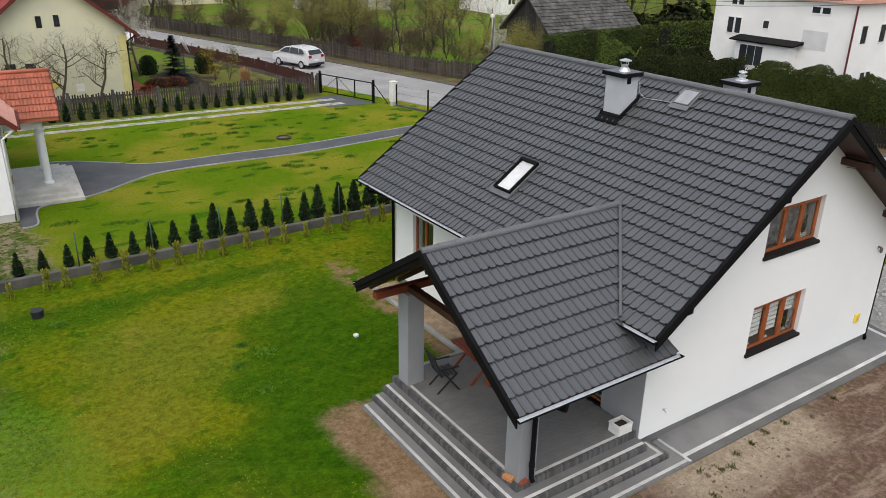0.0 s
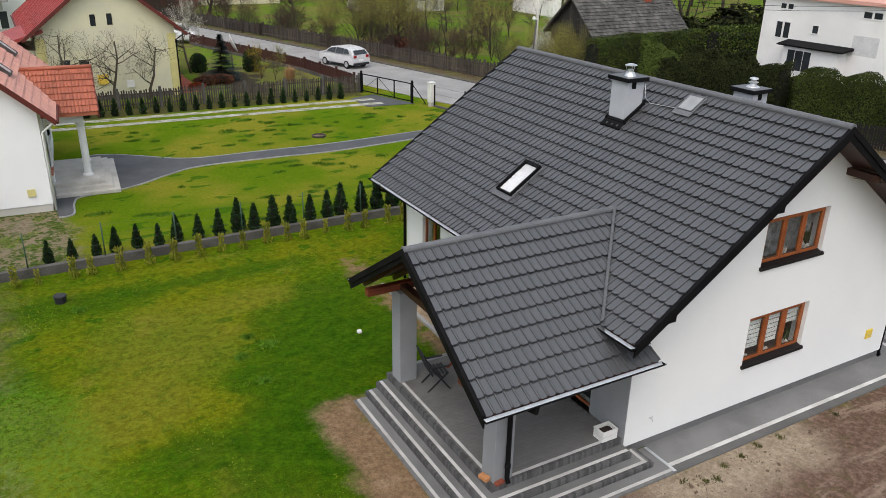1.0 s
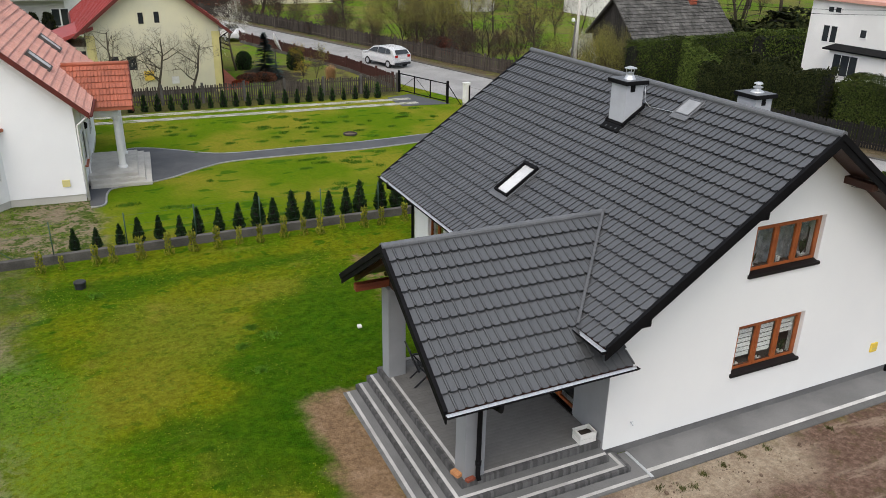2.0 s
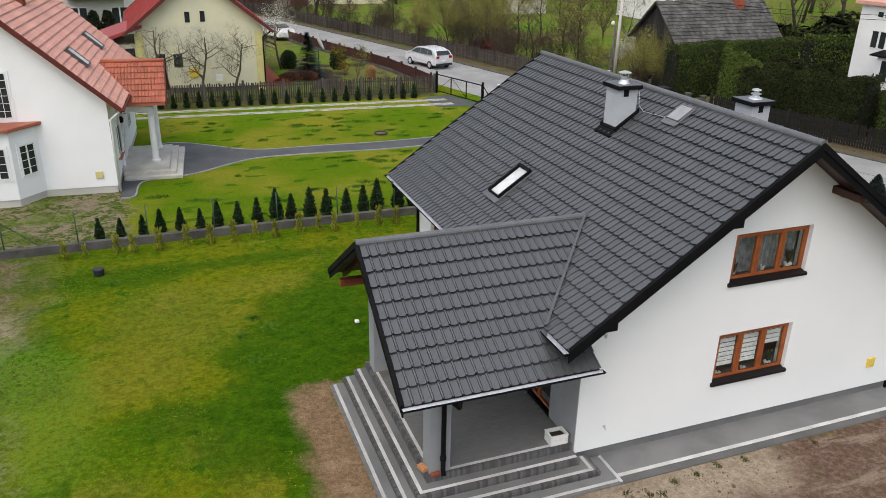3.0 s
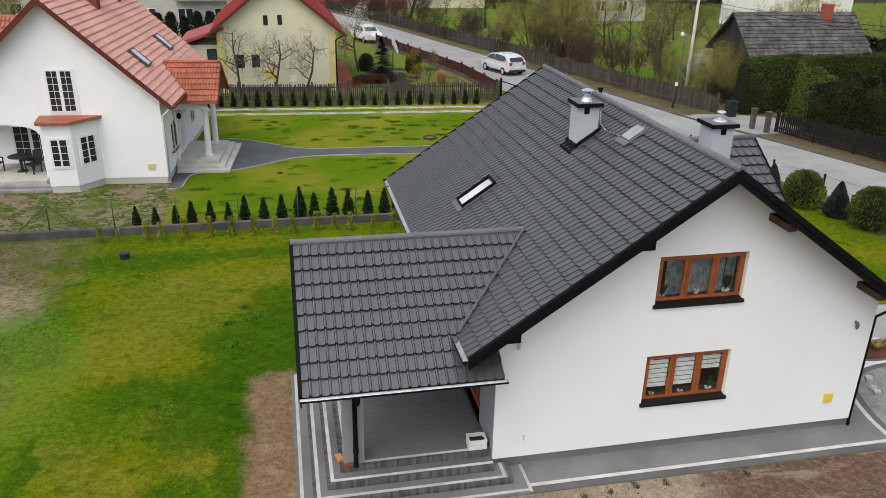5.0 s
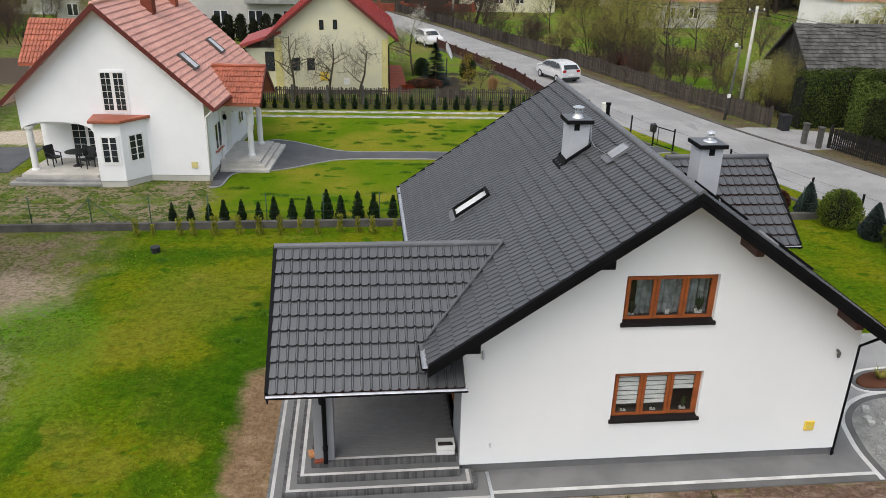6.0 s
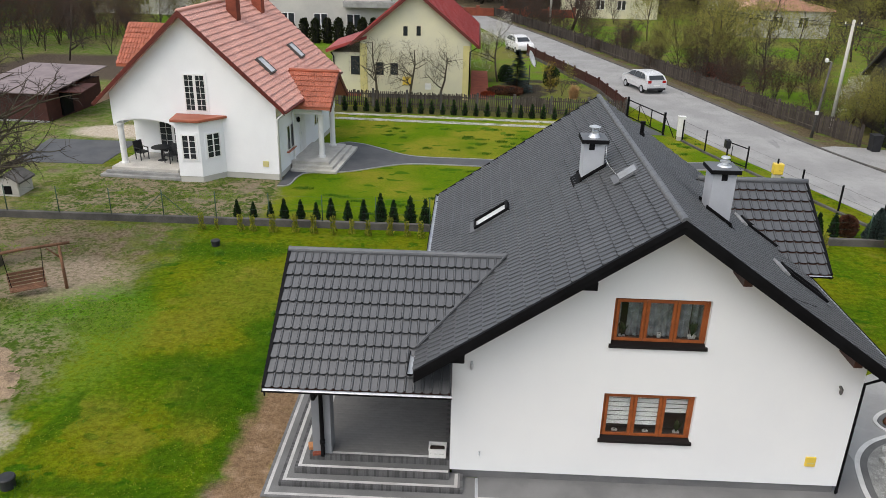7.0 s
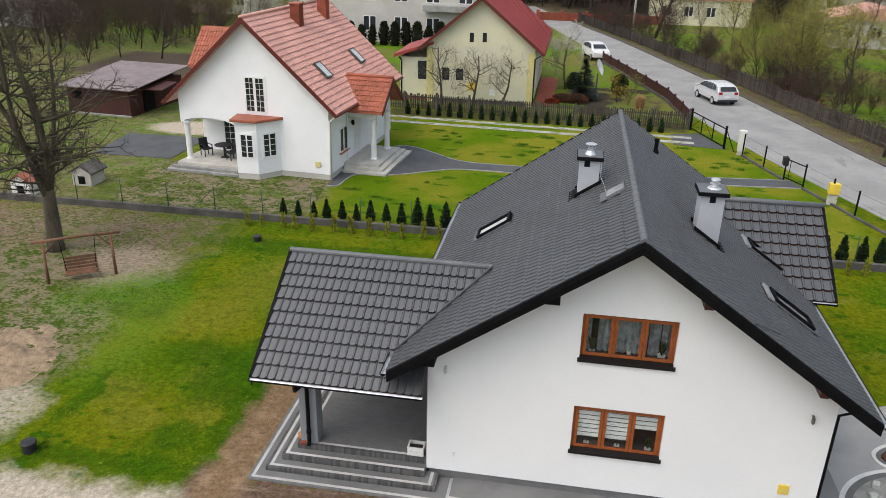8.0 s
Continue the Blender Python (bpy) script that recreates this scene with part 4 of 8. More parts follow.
def chimney(x0, x1, y0, y1, top, hole_side):
    zl = min(roof_z(x0), roof_z(x1)) - 0.15
    ch = part("chimney", Geo().box(x0, y0, zl, x1, y1, top), CHIMNEY, house, "blue-grey rendered chimney", bevel=0.01)
    part("cap", Geo().box(x0 - 0.08, y0 - 0.08, top + 0.002, x1 + 0.08, y1 + 0.08, top + 0.1), BLACK, ch, "black metal chimney cap", bevel=0.01)
    part("cap_plate", Geo().box(x0 - 0.06, y0 - 0.06, top + 0.1, x1 + 0.06, y1 + 0.06, top + 0.108), RIDGE, ch)
    hx = x0 + 0.12 if hole_side < 0 else x0 + 0.2
    part("vent_hole", Geo().box(hx, y0 - 0.004, top - 0.17, hx + 0.14, y0 + 0.02, top - 0.01), BLACK, ch)
    m = 0.06
    g = Geo()
    g.prism([(x0 - m, roof_z(x0 - m) + 0.035), (x1 + m, roof_z(x1 + m) + 0.035), (x1 + m, roof_z(x1 + m) + 0.13), (x0 - m, roof_z(x0 - m) + 0.13)], "y", y0 - 0.05, y0 - 0.002)
    g.prism([(x0 - m, roof_z(x0 - m) + 0.035), (x1 + m, roof_z(x1 + m) + 0.035), (x1 + m, roof_z(x1 + m) + 0.13), (x0 - m, roof_z(x0 - m) + 0.13)], "y", y1 + 0.002, y1 + 0.05)
    low = x0 if roof_z(x0) < roof_z(x1) else x1
    d = -1 if low == x0 else 1
    for a, b in ((low + 0.002 * d, low + 0.05 * d), (low + 0.05 * d, low + 0.2 * d)):
        lift = 0.1 if abs(a - low) < 0.01 else 0.055
        g.prism([(a, roof_z(a) - 0.02), (b, roof_z(b) - 0.02), (b, roof_z(b) + lift * 0.8), (a, roof_z(a) + lift)], "y", y0 - 0.07, y1 + 0.07)
    part("flashing", g, BLACK, ch, "black flashing at the chimney foot", bevel=0.008)
    return ch


ch = chimney(3.08, 3.6, 4.35, 4.95, 7.0, -1)
g = Geo().lathe((3.34, 4.6, 7.108), [(0.15, 0), (0.13, 0.03), (0.1, 0.09), (0.075, 0.1), (0.075, 0.16)], 16)
g.lathe((3.34, 4.6, 7.36), [(0.15, 0), (0.15, 0.015), (0.05, 0.05)], 16)
for k in range(3):
    a = k * math.tau / 3
    g.tube([(3.34 + 0.09 * math.cos(a), 4.6 + 0.09 * math.sin(a), 7.2), (3.34 + 0.12 * math.cos(a), 4.6 + 0.12 * math.sin(a), 7.37)], 0.008, 5)
part("cowl", g, SILVER, ch, "shiny round metal cowl", smooth=False)
ch = chimney(5.95, 6.5, 3.0, 3.6, 6.72, 1)
g = Geo().lathe((6.27, 3.3, 6.828), [(0.17, 0), (0.14, 0.03), (0.09, 0.05), (0.07, 0.1), (0.12, 0.11), (0.12, 0.13), (0.06, 0.15), (0.06, 0.19), (0.11, 0.2), (0.1, 0.23), (0.03, 0.25)], 16)
part("cowl", g, SILVER, ch, "stepped round metal cowl")
# lightning wire from the chimney to the small skylight
g = Geo().tube([(3.62, 4.33, 6.95), (3.64, 4.3, 6.6), (3.72, 4.2, 6.47), (3.75, 3.6, 6.5), (3.78, 3.0, 6.52)], 0.008, 5)
part("cable", g, SILVER, house, "thin pale cable on the roof", smooth=True)


def skylight(v0, v1, y0, y1, side, pane_mat):
    """A roof window in the slope, from v0 to v1 along x, between y0 and y1."""
    lo = min(v0, v1) if side < 0 else max(v0, v1)
    hi = max(v0, v1) if side < 0 else min(v0, v1)
    L = math.hypot(hi - lo, S * (hi - lo))
    if side < 0:
        m = slope_frame((lo, y1, roof_z(lo)), (0, -1, 0), up_l)
    else:
        m = slope_frame((lo, y0, roof_z(lo)), (0, 1, 0), up_r)
    w = y1 - y0
    f = 0.05 if w > 0.5 else 0.025
    k = 1.0 if w > 0.5 else 0.62
    fr = Geo().box(0, 0, 0.0, w, f, 0.125 * k).box(0, L - f * 1.6, 0.0, w, L, 0.14 * k).box(0, f, 0.0, f, L - f * 1.6, 0.13 * k).box(w - f, f, 0.0, w, L - f * 1.6, 0.13 * k)
    sk = part("skylight", moved(fr, m), BLACK if w > 0.5 else RIDGE, house, "anthracite framed roof window", bevel=0.006)
    # opaque pane; its colour holds the reflected sky, no blind is built
    part("pane", moved(Geo().box(f, f, 0.04, w - f, L - f * 1.6, 0.055 if k == 1 else 0.076), m), pane_mat, sk, "skylight glass with painted sky reflection")
    if side > 0:
        part("head_flashing", moved(Geo().box(-0.06, L + 0.004, 0.03, w + 0.06, L + 0.17, 0.09), m), STEEL_FLASHING, sk, "pale weathered flashing", bevel=0.01)
    apron = Geo().box(-0.05, -0.16, 0.03, w + 0.05, -0.004, 0.06).box(-0.045, 0, 0.02, -0.004, L, 0.06).box(w + 0.004, 0, 0.02, w + 0.045, L, 0.06)
    part("flashing", moved(apron, m), RIDGE, sk, bevel=0.006)


# skylight glass: the sky's reflection is painted as a pale or grey base colour
SKY_PANE = surf("glass_with_pale_sky_reflection", (0.62, 0.63, 0.63), (0.5, 0.51, 0.52), 2, 30, 0.12, 0.0, grain=0.03)
SKY_DARK = surf("glass_with_grey_sky_reflection", (0.3, 0.31, 0.32), (0.24, 0.25, 0.26), 2, 30, 0.1, 0.0, grain=0.05)
STEEL_FLASHING = surf("pale_weathered_flashing", (0.26, 0.265, 0.27), (0.34, 0.345, 0.35), 5, 60, 0.45, 0.05, metal=0.2, grain=0.15)
skylight(0.45, 1.36, 5.25, 5.9, -1, SKY_PANE)
skylight(3.78, 4.2, 2.87, 3.33, -1, SKY_DARK)
skylight(7.88, 8.86, 5.6, 6.25, 1, SKY_DARK)
skylight(7.72, 8.74, 2.05, 2.7, 1, SKY_DARK)
g = Geo().lathe((5.4, 8.6, roof_z(5.4) - 0.05), [(0.1, 0), (0.09, 0.12), (0.06, 0.16), (0.06, 0.42), (0.08, 0.43), (0.08, 0.5)], 12)
part("vent_pipe", g, BLACK, house, "black roof vent pipe", smooth=False)

# ---- porch over the terrace ----
PY, PZ, PS = 2.35, 4.70, 0.642
PF, PB, PX0 = -0.68, 5.05, -4.06


def porch_z(py):
    return PZ - PS * abs(py - PY)


up_f, up_b = (0, 1, PS), (0, -1, PS)
m_front = slope_frame((PX0 + 0.05, PF, porch_z(PF) - 0.01), (1, 0, 0), up_f)
PL = math.hypot(PY - PF, PS * (PY - PF))
PR = round(PL / TL)
tl = PL / PR
tile = slope_tiles(1, 1, lambda u, v: True, TW, tl)
TILE_MESH = tile.mesh("roof_tile", ROOF)
porch_roof = part("porch_roof", Geo().prism([(PF, porch_z(PF) - 0.07), (PY, PZ - 0.07), (PB, porch_z(PB) - 0.07), (PB, porch_z(PB) - 0.12), (PY, PZ - 0.12), (PF, porch_z(PF) - 0.12)], "x", PX0 + 0.02, -0.02), SOFFIT, house, "gabled porch roof over the terrace")
m_back = slope_frame((1.3, PB, porch_z(PB) - 0.01), (-1, 0, 0), up_b)
nb = int((1.3 - PX0) / TW)
g = slope_tiles(PR, nb, lambda u, v: roof_z(1.3 - u) < porch_z(PB - v * math.cos(math.atan(PS))) + 0.12, TW, math.hypot(PB - PY, PS * (PB - PY)) / PR)
part("porch_tiles", moved(g, m_back), ROOF, porch_roof, "anthracite pressed steel roof tiles", kind="stuff")
for y0, y1 in ((PF, PY), (PB, PY)):
    g = Geo().prism([(y0, porch_z(y0) + 0.03), (y1, PZ + 0.03), (y1, PZ - 0.12), (y0, porch_z(y0) - 0.12)], "x", PX0 - 0.02, PX0 + 0.06)
    g.prism([(y0, porch_z(y0) - 0.1), (y1, PZ - 0.1), (y1, PZ - 0.24), (y0, porch_z(y0) - 0.24)], "x", PX0 + 0.01, PX0 + 0.04)
    part("verge_trim", g, BLACK, porch_roof, "black steel verge trim")
g = stepped_ridge((PX0 + 0.0, PY, PZ - 0.01), (1.38, PY, PZ - 0.01), 0.08, 14)
part("ridge_cap", g, RIDGE, porch_roof, "grey rounded ridge capping")
gutter("gutter", (PX0, PF - 0.01, porch_z(PF) - 0.03), (0.02, PF - 0.01, porch_z(PF) - 0.03), (0, -1, 0), 0.06, porch_roof)
gutter("gutter", (PX0, PB + 0.01, porch_z(PB) - 0.03), (-0.8, PB + 0.01, porch_z(PB) - 0.03), (0, 1, 0), 0.06, porch_roof)
# valley sheets where the two roofs meet
g = Geo()
va, vb = Vector((RX - (RZ - PZ) / S, PY, PZ + 0.075)), Vector((EL, PY - (PZ - roof_z(EL)) / PS, roof_z(EL) + 0.075))
g.beam(va, vb, 0.06, 0.02).beam(va + Vector((0, 0, 0.012)), vb + Vector((0, 0, 0.012)), 0.02, 0.022)
part("valley_sheet", g, ROOF, porch_roof, "folded anthracite valley sheet")
# timber under the porch roof
TOP = 2.98
for y in (0.3, 4.4):
    part("eaves_beam", Geo().box(PX0 + 0.12, y - 0.09, TOP - 0.17, -0.02, y + 0.08, TOP), WOOD_TRIM, house, "orange-brown timber beam", bevel=0.01)
part("tie_beam", Geo().box(-3.15, 0.4, TOP - 0.16, -2.97, 4.3, TOP - 0.01), SOFFIT, house, "dark brown timber tie beam", bevel=0.01)
part("ridge_purlin", Geo().box(PX0 + 0.1, PY - 0.08, PZ - 0.36, -0.02, PY + 0.08, PZ - 0.14), SOFFIT, house, bevel=0.01)
for i in range(5):
    x = PX0 + 0.35 + i * 0.75
    for sgn, ye in ((-1, PF), (1, PB)):
        g = Geo().beam((x, ye - sgn * 0.05, porch_z(ye) - 0.17), (x, PY, PZ - 0.17), 0.07, 0.1)
        part("rafter", g, SOFFIT, porch_roof)
for y0, y1, nm in ((0.12, 0.55, "front"), (4.18, 4.6, "back")):
    part("column", Geo().box(-3.22, y0, 0.44, -2.78, y1, TOP - 0.2), GREY_PAINT, house, "square grey rendered column", bevel=0.012)
g = Geo().tube([(-2.97, PF - 0.06, porch_z(PF) - 0.09), (-2.97, PF - 0.05, porch_z(PF) - 0.22), (-2.97, 0.03, 2.3), (-2.97, 0.03, 0.56), (-2.97, -0.03, 0.47)], 0.05, 10)
g.tube([(-2.97, 0.03, 0.8), (-2.97, 0.03, 0.9)], 0.062, 10)
part("downpipe", g, BLACK, house, "black porch downpipe", smooth=True)

# ---- terrace with wrapping steps ----
terrace = thing("terrace", (-1.6, 2.2, 0), "raised grey paved terrace with wrapping steps", "terrace")
LEV = [(-4.24, -0.96, 0.66, 4.62, 0.0, 0.035), (-3.9, -0.6, 0.32, 4.68, 0.0, 0.155), (-3.6, -0.27, -0.0, 4.72, 0.0, 0.3), (-3.3, 0.06, -0.0, 4.76, 0.0, 0.45)]
for i, (x0, y0, x1, y1, z0, z1) in enumerate(LEV):
    right = x1 if i < 2 else -0.005
    g = Geo()
    if i < 2:
        g.box(x0 + 0.07, y0 + 0.07, -0.05, right - (0 if i == 0 else 0.07), -0.0 if i else -0.0, z1)
        g.box(x0 + 0.07, 0.0, -0.05, -0.02, y1, z1)
    else:
        g.box(x0 + 0.07, y0 + 0.07, -0.05, right, y1, z1 - (0.012 if i == 3 else 0))
    part("step" if i < 3 else "terrace_floor", g, DARK_PAVER if i == 3 else PAVER, terrace)
# palisade blocks of the risers
PAL = Geo().box(-0.028, -0.035, 0, 0.028, 0.035, 1).mesh("palisade", PALISADE)
EDGE = Geo().box(-0.049, -0.035, 0, 0.049, 0.035, 1).mesh("edge_paver", PAVER)


def run(xa, ya, xb, yb, z1, mesh, w):
    L = math.hypot(xb - xa, yb - ya)
    k = max(1, round(L / w))
    ang = math.degrees(math.atan2(yb - ya, xb - xa))
    for i in range(k):
        t = (i + 0.5) / k
        piece("palisade" if mesh is PAL else "paver", mesh, terrace,
              pose(xa + (xb - xa) * t, ya + (yb - ya) * t, -0.05, 0, 0, ang) @ Matrix.Diagonal((1, 1, z1 + 0.05 + random.uniform(-0.003, 0.003), 1)))


for i, (x0, y0, x1, y1, z0, z1) in enumerate(LEV):
    mesh, w = (EDGE, 0.1) if i == 0 else (PAL, 0.06)
    run(x0 + 0.035, y0 + 0.07, x0 + 0.035, y1, z1, mesh, w)
    run(x0, y0 + 0.035, x1 if i < 2 else -0.01, y0 + 0.035, z1, mesh, w)
    if i == 1:
        run(x1 - 0.035, y0 + 0.07, x1 - 0.035, -0.04, z1, mesh, w)
# pale strips along each tread
for i, (x0, y0, x1, y1, z0, z1) in enumerate(LEV):
    g = Geo()
    a = 0.075
    xe = {0: 0.66, 1: 0.2, 2: -0.03, 3: -0.3}[i]
    if i == 3:
        g.box(x0 + a + 0.16, y0 + a, z1, xe, y0 + a + 0.07, z1 + 0.004)
        g.box(x0 + a + 0.04, y0 + a + 0.36, z1, x0 + a + 0.11, y1 - 0.6, z1 + 0.004)
    else:
        g.box(x0 + a, y0 + a, z1, xe, y0 + a + 0.075, z1 + 0.004)
        g.box(x0 + a, y0 + a + 0.075, z1, x0 + a + 0.075, y1 - 0.03, z1 + 0.004)
        if i == 1:
            g.box(xe - 0.075, y0 + a + 0.075, z1, xe, -0.04, z1 + 0.004)
    part("pale_strip", g, WHITE_PAVER, terrace, "pale paver strip along the step")
g = Geo().box(-2.6, 4.76, -0.05, -0.02, 4.88, 0.46)
part("terrace_kerb", g, KERB, terrace, bevel=0.01)

# ---- entrance wing on the street side ----
QY, QZ, QS, QX = 7.58, 5.2, 0.67, 10.17
QF, QB = 4.9, 10.26


def wing_z(py):
    return QZ - QS * abs(py - QY)


wing = part("wing_roof", Geo().prism([(QF, wing_z(QF) - 0.03), (QY, QZ - 0.03), (QB, wing_z(QB) - 0.03), (QB, wing_z(QB) - 0.12), (QY, QZ - 0.12), (QF, wing_z(QF) - 0.12)], "x", 7.6, QX - 0.02), SOFFIT, house, "gabled roof over the entrance")
QL = math.hypot(QY - QF, QS * (QY - QF))
for m, n in ((slope_frame((6.7, QF, wing_z(QF) - 0.01), (1, 0, 0), (0, 1, QS)), 1), (slope_frame((QX - 0.05, QB, wing_z(QB) - 0.01), (-1, 0, 0), (0, -1, QS)), -1)):
    k = int((QX - 6.75) / 0.24)

    def above(u, v, n=n):
        px = 6.7 + u if n == 1 else QX - u
        return roof_z(px) < wing_z((QF + v * 0.82) if n == 1 else (QB - v * 0.82)) + 0.1

    g = slope_tiles(9, k, above, (QX - 6.75) / k, QL / 9)
    part("wing_tiles", moved(g, m), ROOF, wing, "anthracite pressed steel roof tiles", kind="stuff")
for y0 in (QF, QB):
    g = Geo().prism([(y0, wing_z(y0) + 0.03), (QY, QZ + 0.03), (QY, QZ - 0.14), (y0, wing_z(y0) - 0.14)], "x", QX - 0.06, QX + 0.02)
    part("verge_trim", g, BLACK, wing, "black steel verge trim")
g = Geo().tube([(7.0, QY, QZ), (QX + 0.02, QY, QZ)], 0.085, 12)
part("ridge_cap", g, RIDGE, wing, "grey rounded ridge capping", smooth=True)
gutter("gutter", (9.55, QF - 0.01, wing_z(QF) - 0.03), (QX, QF - 0.01, wing_z(QF) - 0.03), (0, -1, 0), 0.055, wing)
part("wing_wall", Geo().prism([(5.5, 0.2), (9.6, 0.2), (9.6, wing_z(9.6) - 0.14), (QY, QZ - 0.14), (5.5, wing_z(5.5) - 0.14)], "x", W, 9.65), RENDER, house)
g = Geo().box(9.0, 3.75, -0.02, 9.9, 3.95, 0.1)
part("entrance_step", g, DARK_PAVER, house, bevel=0.01)
g = Geo().tube([(5.95, -0.02, 5.42), (6.25, -0.45, 5.4), (7.2, -0.7, 5.15)], 0.006, 5)
part("cable_bracket", g, BLACK, house)

# ---- things on the terrace ----
def folding_chair(at, turn):
    c = thing("folding_chair", (0, 0, 0), "black folding garden chair on the terrace", "chair", "chairs on the terrace")
    g = Geo()
    for i in range(5):
        y = -0.2 + i * 0.09
        part("seat_slat", Geo().box(-0.22, y, 0.43, 0.22, y + 0.06, 0.45), BLACK_PLASTIC, c)
    for x in (-0.24, 0.24):
        part("leg", Geo().beam((x, -0.25, 0.0), (x, 0.22, 0.62), 0.025, 0.035), BLACK_PLASTIC, c)
        part("leg", Geo().beam((x * 0.92, 0.3, 0.0), (x * 0.92, -0.2, 0.45), 0.025, 0.035), BLACK_PLASTIC, c)
        part("armrest", Geo().box(x - 0.025, -0.22, 0.62, x + 0.025, 0.25, 0.645), BLACK_PLASTIC, c)
        part("back_post", Geo().beam((x, 0.2, 0.42), (x, 0.42, 1.02), 0.025, 0.03), BLACK_PLASTIC, c)
    for i in range(5):
        z = 0.55 + i * 0.1
        y = 0.2 + (z - 0.42) * 0.36
        part("back_slat", Geo().box(-0.23, y, z, 0.23, y + 0.015, z + 0.06), BLACK_PLASTIC, c)
    c.matrix_basis = pose(*at, 0, 0, turn)
    return c


folding_chair((-2.5, 3.7, 0.45), 82)


def garden_table(at, turn):
    t = thing("garden_table", (0, 0, 0), "red-brown slatted wooden garden table on the terrace", "table")
    for i in range(7):
        y = -0.4 + i * 0.117
        part("top_slat", Geo().box(-0.56, y, 0.71, 0.56, y + 0.1, 0.735), FURNITURE, t, bevel=0.004)
    for x in (-0.46, 0.46):
        part("batten", Geo().box(x - 0.03, -0.38, 0.675, x + 0.03, 0.4, 0.708), FURNITURE, t)
        part("leg", Geo().beam((x, -0.42, 0), (x, 0.3, 0.69), 0.035, 0.06), FURNITURE, t)
        part("leg", Geo().beam((x * 0.92, 0.42, 0), (x * 0.92, -0.3, 0.69), 0.035, 0.06), FURNITURE, t)
    t.matrix_basis = pose(*at, 0, 0, turn)
    return t


garden_table((-1.52, 3.8, 0.45), 86)
cup = single("plant_pot", Geo().lathe((-1.3, 4.2, 1.187), [(0.05, 0), (0.06, 0.12), (0.05, 0.12), (0.045, 0.06)], 12), WHITE_PLASTIC, "small white pot on the garden table", "pot")
crate = thing("crate", (-0.3, 0.28, 0.45), "white slatted wooden crate with dark soil", "crate")
cx, cy, cz = -0.3, 0.27, 0.452
g = Geo()
for z in (0.0, 0.115):
    for a, b in (((-0.2, -0.15), (0.2, -0.135)), ((-0.2, 0.135), (0.2, 0.15)), ((-0.2, -0.135), (-0.185, 0.135)), ((0.185, -0.135), (0.2, 0.135))):
        part("slat", Geo().box(cx + a[0], cy + a[1], cz + z, cx + b[0], cy + b[1], cz + z + 0.1), WHITE_PLASTIC, crate)
for sx in (-0.185, 0.155):
    for sy in (-0.135, 0.105):
        part("corner_post", Geo().box(cx + sx, cy + sy, cz, cx + sx + 0.03, cy + sy + 0.03, cz + 0.225), WHITE_PLASTIC, crate)
part("rim", Geo().box(cx - 0.21, cy - 0.16, cz + 0.217, cx + 0.21, cy - 0.12, cz + 0.235).box(cx - 0.21, cy + 0.12, cz + 0.217, cx + 0.21, cy + 0.16, cz + 0.235).box(cx - 0.21, cy - 0.12, cz + 0.217, cx - 0.17, cy + 0.12, cz + 0.235).box(cx + 0.17, cy - 0.12, cz + 0.217, cx + 0.21, cy + 0.12, cz + 0.235), WHITE_PLASTIC, crate)
part("soil", Geo().box(cx - 0.18, cy - 0.13, cz + 0.01, cx + 0.18, cy + 0.13, cz + 0.15), surf("dark_potting_soil", (0.025, 0.018, 0.014), (0.05, 0.036, 0.028), 6, 60, 0.95, 0.6), crate)
g = Geo().obox((-3.3, 0.32, 0.495), (0.13, 0.22, 0.08), Matrix.Rotation(0.3, 3, "Z"))
single("loose_brick", g, surf("orange_brick", (0.5, 0.24, 0.1), (0.42, 0.19, 0.08), 4, 50, 0.9, 0.2), "orange brick lying by the column", "brick", "bricks by the column", bevel=0.008)
g = Geo().obox((-3.12, 0.06, 0.485), (0.2, 0.1, 0.06), Matrix.Rotation(0.2, 3, "Z"))
single("loose_brick", g, BRICK_RED, "broken red brick lying by the column", "brick", "bricks by the column", bevel=0.008)

# ---- things in the garden ----
def manhole_barrel(x, y, label, r=0.17, h=0.36):
    b = thing("well_cover", (x, y, 0), label, "well cover", "well covers in the lawn")
    part("barrel", Geo().lathe((x, y, -0.05), [(r, 0), (r * 1.0, h), (r * 1.08, h), (r * 1.08, h + 0.03)], 20), BLACK_PLASTIC, b)
    part("lid", Geo().lathe((x, y, h - 0.02), [(r * 1.15, 0), (r * 1.15, 0.035), (r * 1.0, 0.055), (r * 0.3, 0.06)], 20), BLACK_PLASTIC, b, "black round lid")


manhole_barrel(-9.8, 13.4, "black plastic well cover in the lawn", 0.16, 0.2)
manhole_barrel(-10.0, -1.0, "black plastic well cover beside sandy earth", 0.17, 0.26)
single("paper_scrap", Geo().box(-2.83, 7.55, 0.01, -2.71, 7.68, 0.09), WHITE_PLASTIC, "small white box lying on the lawn", "box", bevel=0.02)
g = Geo()
ring = [(0.36, 0), (0.38, 0.09), (0.33, 0.1), (0.31, 0.02)]
g.lathe((3.97, 28.35, 0), ring, 28)
r = thing("fire_ring", (3.97, 28.35, 0), "dark sooted round fire ring on the lawn", "fire ring")
part("ring", g, surf("sooted_ring_steel", (0.03, 0.028, 0.025), (0.07, 0.06, 0.05), 5, 50, 0.8, 0.3), r)
part("ash", Geo().lathe((3.97, 28.35, 0.02), [(0.305, 0), (0.305, 0.012)], 24), SOIL, r, "grey-brown ash")

